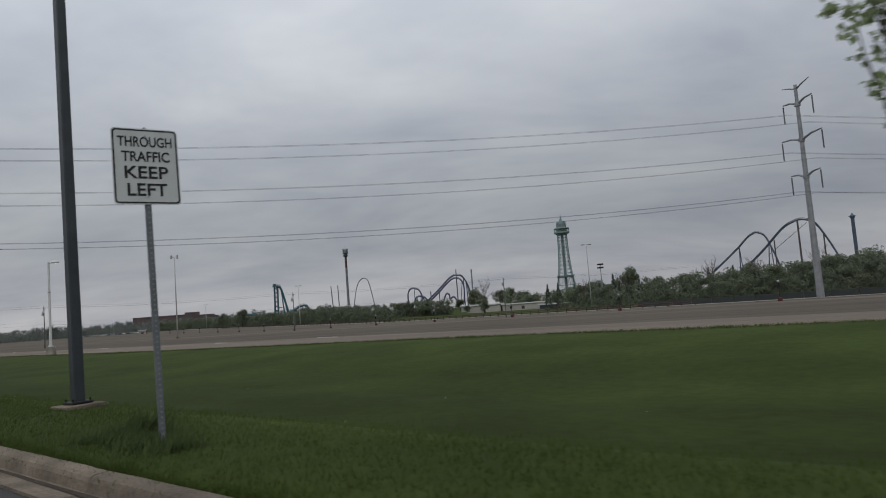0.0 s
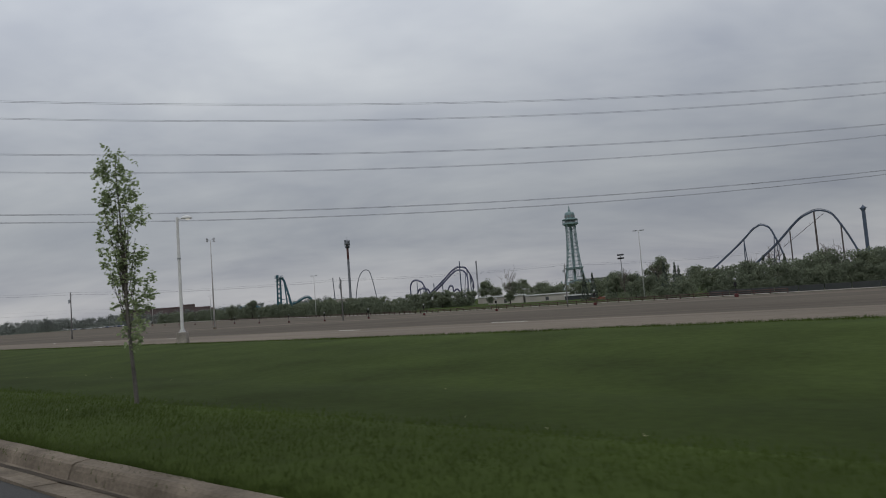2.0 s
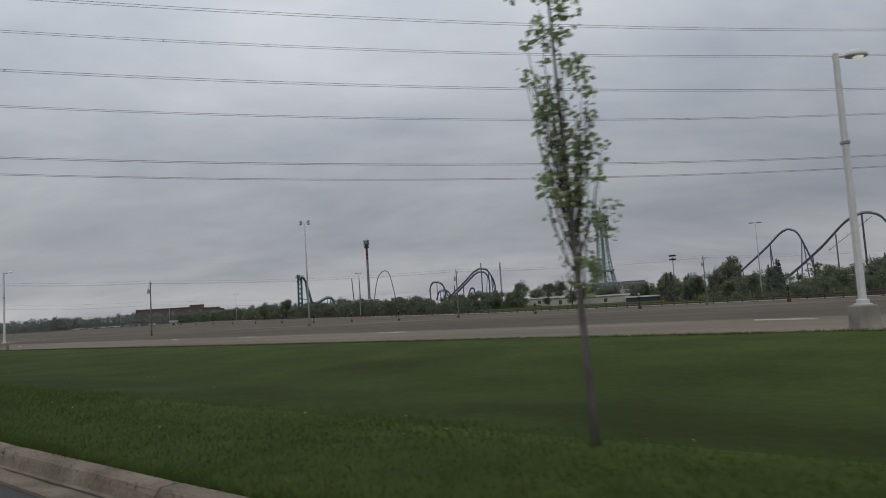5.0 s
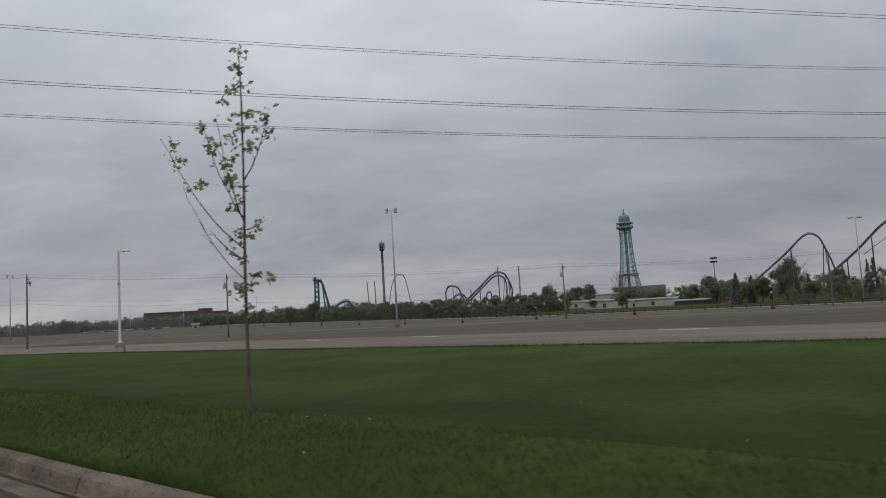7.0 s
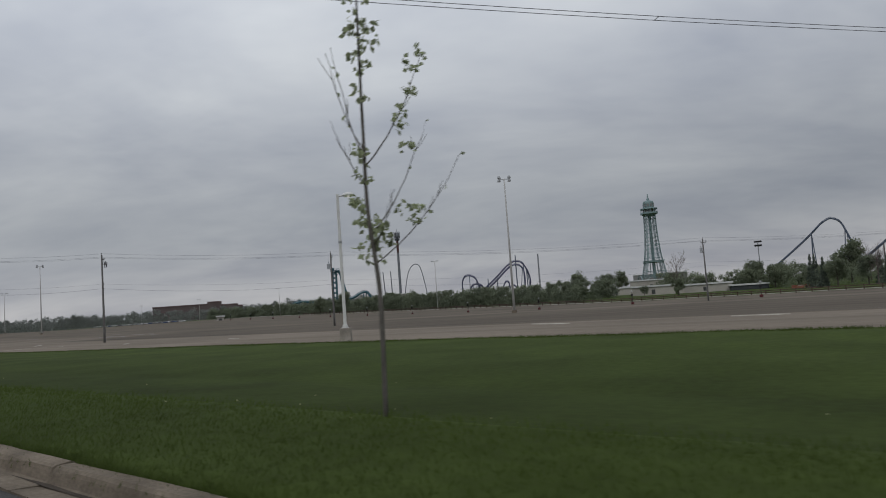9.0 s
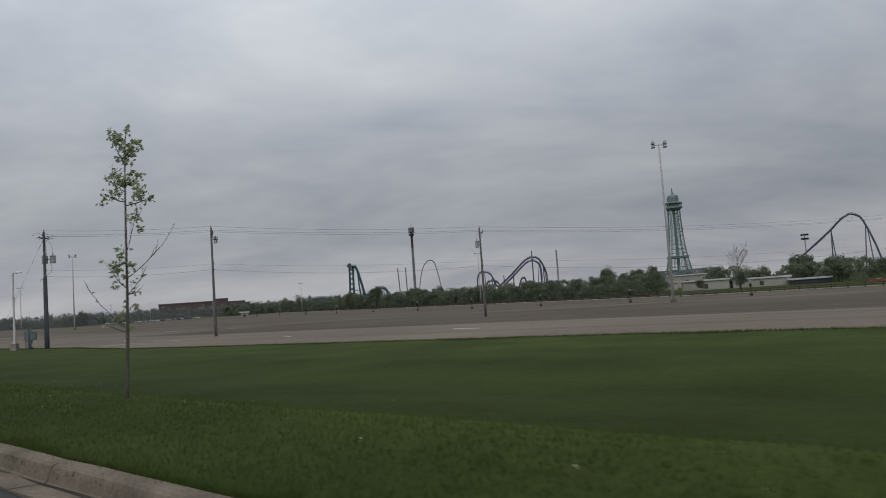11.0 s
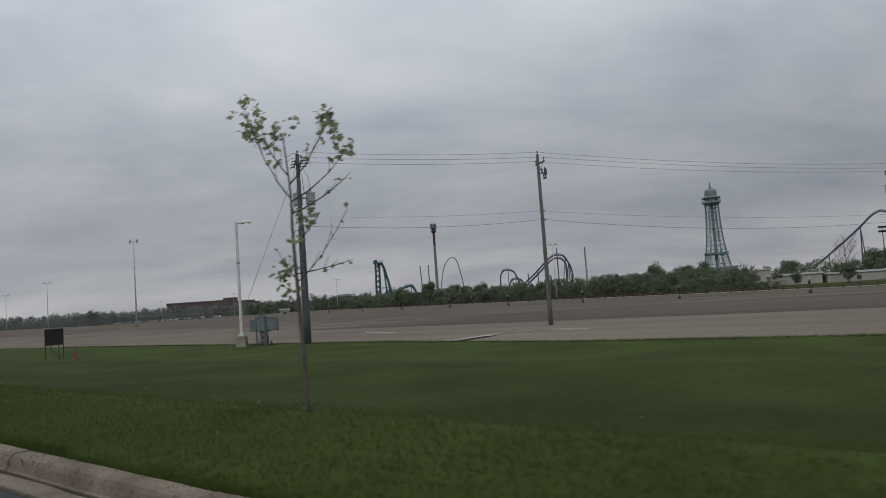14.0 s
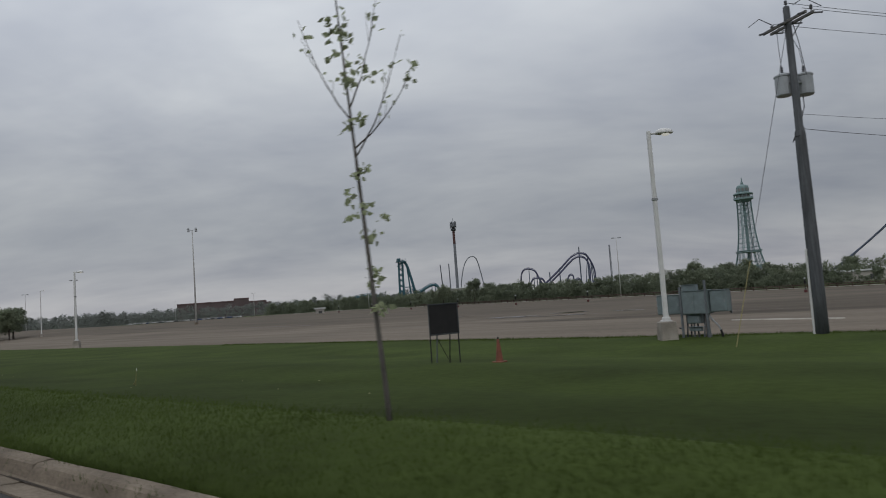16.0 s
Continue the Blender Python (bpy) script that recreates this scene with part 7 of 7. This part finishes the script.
hedge = belt(80, -112, 2.8, 22, 5.5, 8.5) + belt(80, -100, 3.6, 34, 8.0, 11.0) + belt(-118, -150, 4.0, 40, 3.5, 6.5) + belt(-165, -205, 5.0, 30, 0.8, 1.5) + belt(-284, -350, 2.6, 95, 9.0, 12.0) + belt(-254, -300, 2.4, 26, 6.0, 8.5) + belt(-300, -480, 2.5, 26, 8.4, 10.2) + belt(-460, -720, 3.4, 22, 7.5, 11.0) + belt(-150, -250, 2.6, 26, 0.4, 0.9)
woods("hedge_woods", hedge, TREE1, "dense dull green hedge and young woods along the park", 0.56, 600)
back = belt(80, -120, 8.0, 62, 6.5, 12.5) + belt(-335, -640, 6.0, 62, 7, 11.0) + belt(80, -200, 6.5, 128, 7, 12) + belt(-205, -282, 4.6, 152, 9.5, 13) + belt(-350, -640, 6.5, 128, 7, 12) + belt(-340, -660, 6.0, 48, 6, 10.0) + belt(60, -330, 9, 260, 10, 16)
woods("park_woods", back, TREE2, "mixed woods rising behind the car park hedge", 0.54, 460)
dist = []
for k in range(300):
    b = radians(44 + 56 * k / 300)
    d = rng.uniform(1500, 1750)
    h = rng.uniform(22, 30)
    dist.append((-106 - d * math.sin(b), d * math.cos(b), -2, h, h * 1.15))
for k in range(130):
    b = radians(66 + 40 * k / 130)
    d = rng.uniform(760, 900)
    h = rng.uniform(8, 12)
    if b > radians(71):
        dist.append((-106 - d * math.sin(b), d * math.cos(b), 0, h, h * 1.3))
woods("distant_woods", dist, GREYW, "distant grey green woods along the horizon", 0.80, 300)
thin = []
for k in range(230):
    b = radians(47 + 58 * k / 230)
    d = rng.uniform(1020, 1160)
    h = rng.uniform(15, 20) + 1.5 * math.sin(k * 0.31) + (3 if b < radians(56) else 0)
    thin.append((-106 - d * math.sin(b), d * math.cos(b), 0.5, h, h * 0.95))
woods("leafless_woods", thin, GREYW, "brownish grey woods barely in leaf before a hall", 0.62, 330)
Vs, Fs, Ns, n0 = [], [], [], 0
for k in range(12):
    x = rng.uniform(-190, -90)
    h = rng.uniform(10, 13)
    t = rng.uniform(0.02, 1, 420) ** 1.4
    a = rng.uniform(0, 6.283, 420)
    rr = (1 - t) * h * 0.19 * np.sqrt(rng.uniform(0.2, 1, 420)) + 0.08
    V, F, N = clump_mesh(rng, np.stack([rr * np.cos(a), rr * np.sin(a), t * h], -1) + np.array([x, float(far_edge(x)) + rng.uniform(50, 120), -3.3]), 0.6, np.stack([np.cos(a), np.sin(a), 0 * a], -1))
    Ns.append(N)
    Vs.append(V)
    Fs.append(F + n0)
    n0 += len(V)
tagged(new("conifers", raw_mesh("conifers", np.concatenate(Vs), np.concatenate(Fs), CONIF, np.concatenate(Ns))), "dark pointed evergreens among the park trees", "woods", kind="stuff")

# dark screen fence before the woods
screen = thing("screen_fence", pose(0, 0, 0), "dark blue grey screen fence before the woods", "fence", kind="structure")
bm = bmesh.new()
box(bm, (0, 0, 0.75), (5.94, 0.10, 1.5), bevel=0.02)
panel_me = bpy.data.meshes.new("panel")
bm.to_mesh(panel_me)
bm.free()
panel_me.materials.append(SCREEN)
for i in range(28):
    xx = 70.0 - 6.0 * i
    yy = float(far_edge(xx)) + 12.0
    shared("panel", panel_me, screen, pose(xx, yy, float(lot_z(xx, yy)) + 0.02, 0, 0, -13.9))

# ---- grass blades, weeds and small flowers on the verge ----


def blades(name, n, xr, yfun, hmin, hmax, width, material, label, per=5, spread=0.05, seed=1):
    g = np.random.default_rng(seed)
    x = g.uniform(*xr, n)
    y = yfun(g, x)
    base = np.stack([x, y, ground_z(x, y) - 0.01], -1)
    base = np.repeat(base, per, 0) + np.concatenate([g.normal(0, spread, (n * per, 2)), np.zeros((n * per, 1))], 1)
    m = len(base)
    h = g.uniform(hmin, hmax, m)
    # mown blades lean over, most of them away from the road
    a = g.normal(0.35, 0.75, m)
    wide_ = width * g.uniform(0.6, 1.3, m)
    side = np.stack([np.cos(a), np.sin(a), np.zeros(m)], -1) * wide_[:, None]
    over = g.uniform(0.35, 1.25, m) * h
    tip = base + np.stack([-np.sin(a) * over, np.cos(a) * over, h], -1)
    V = np.stack([base - side, base + side, tip], 1).reshape(-1, 3)
    return tagged(new(name, raw_mesh(name, V, np.arange(3 * m).reshape(-1, 3), material)), label, "grass", kind="stuff")


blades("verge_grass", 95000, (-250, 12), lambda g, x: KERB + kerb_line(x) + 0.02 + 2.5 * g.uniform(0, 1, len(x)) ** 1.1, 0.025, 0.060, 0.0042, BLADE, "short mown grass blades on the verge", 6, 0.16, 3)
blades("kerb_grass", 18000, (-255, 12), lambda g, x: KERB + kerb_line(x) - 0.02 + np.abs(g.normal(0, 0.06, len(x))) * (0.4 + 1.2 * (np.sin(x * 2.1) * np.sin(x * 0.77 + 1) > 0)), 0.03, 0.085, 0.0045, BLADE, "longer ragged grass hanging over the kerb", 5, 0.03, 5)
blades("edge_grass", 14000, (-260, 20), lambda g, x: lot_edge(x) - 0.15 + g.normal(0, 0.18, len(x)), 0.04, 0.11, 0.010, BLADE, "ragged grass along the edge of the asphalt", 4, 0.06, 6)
blades("weeds", 170, (-7.8, -5.9), lambda g, x: 3.04 + g.normal(0, 0.13, len(x)), 0.06, 0.18, 0.009, WEED, "rough weeds about the foot of a sign post", 6, 0.05, 7)
blades("weed_tuft", 34, (-7.4, -7.0), lambda g, x: 3.30 + g.normal(0, 0.09, len(x)), 0.12, 0.31, 0.012, WEED, "tall dark weed tuft beside a sign post", 7, 0.05, 8)
g2 = np.random.default_rng(9)
fx, fy = g2.uniform(-245, 5, 170), 3.2 + 7.5 * g2.uniform(0, 1, 170) ** 1.4
P = np.stack([fx, fy, ground_z(fx, fy) + 0.06], -1)
V, F, N = clump_mesh(g2, np.repeat(P, 3, 0) + g2.normal(0, 0.007, (510, 3)), 0.018, np.tile([0.0, 0.0, 1.0], (510, 1)))
tagged(new("dandelions", raw_mesh("dandelions", V, F, PETAL)), "small pale dandelion heads dotted in the grass", "flowers", kind="stuff")
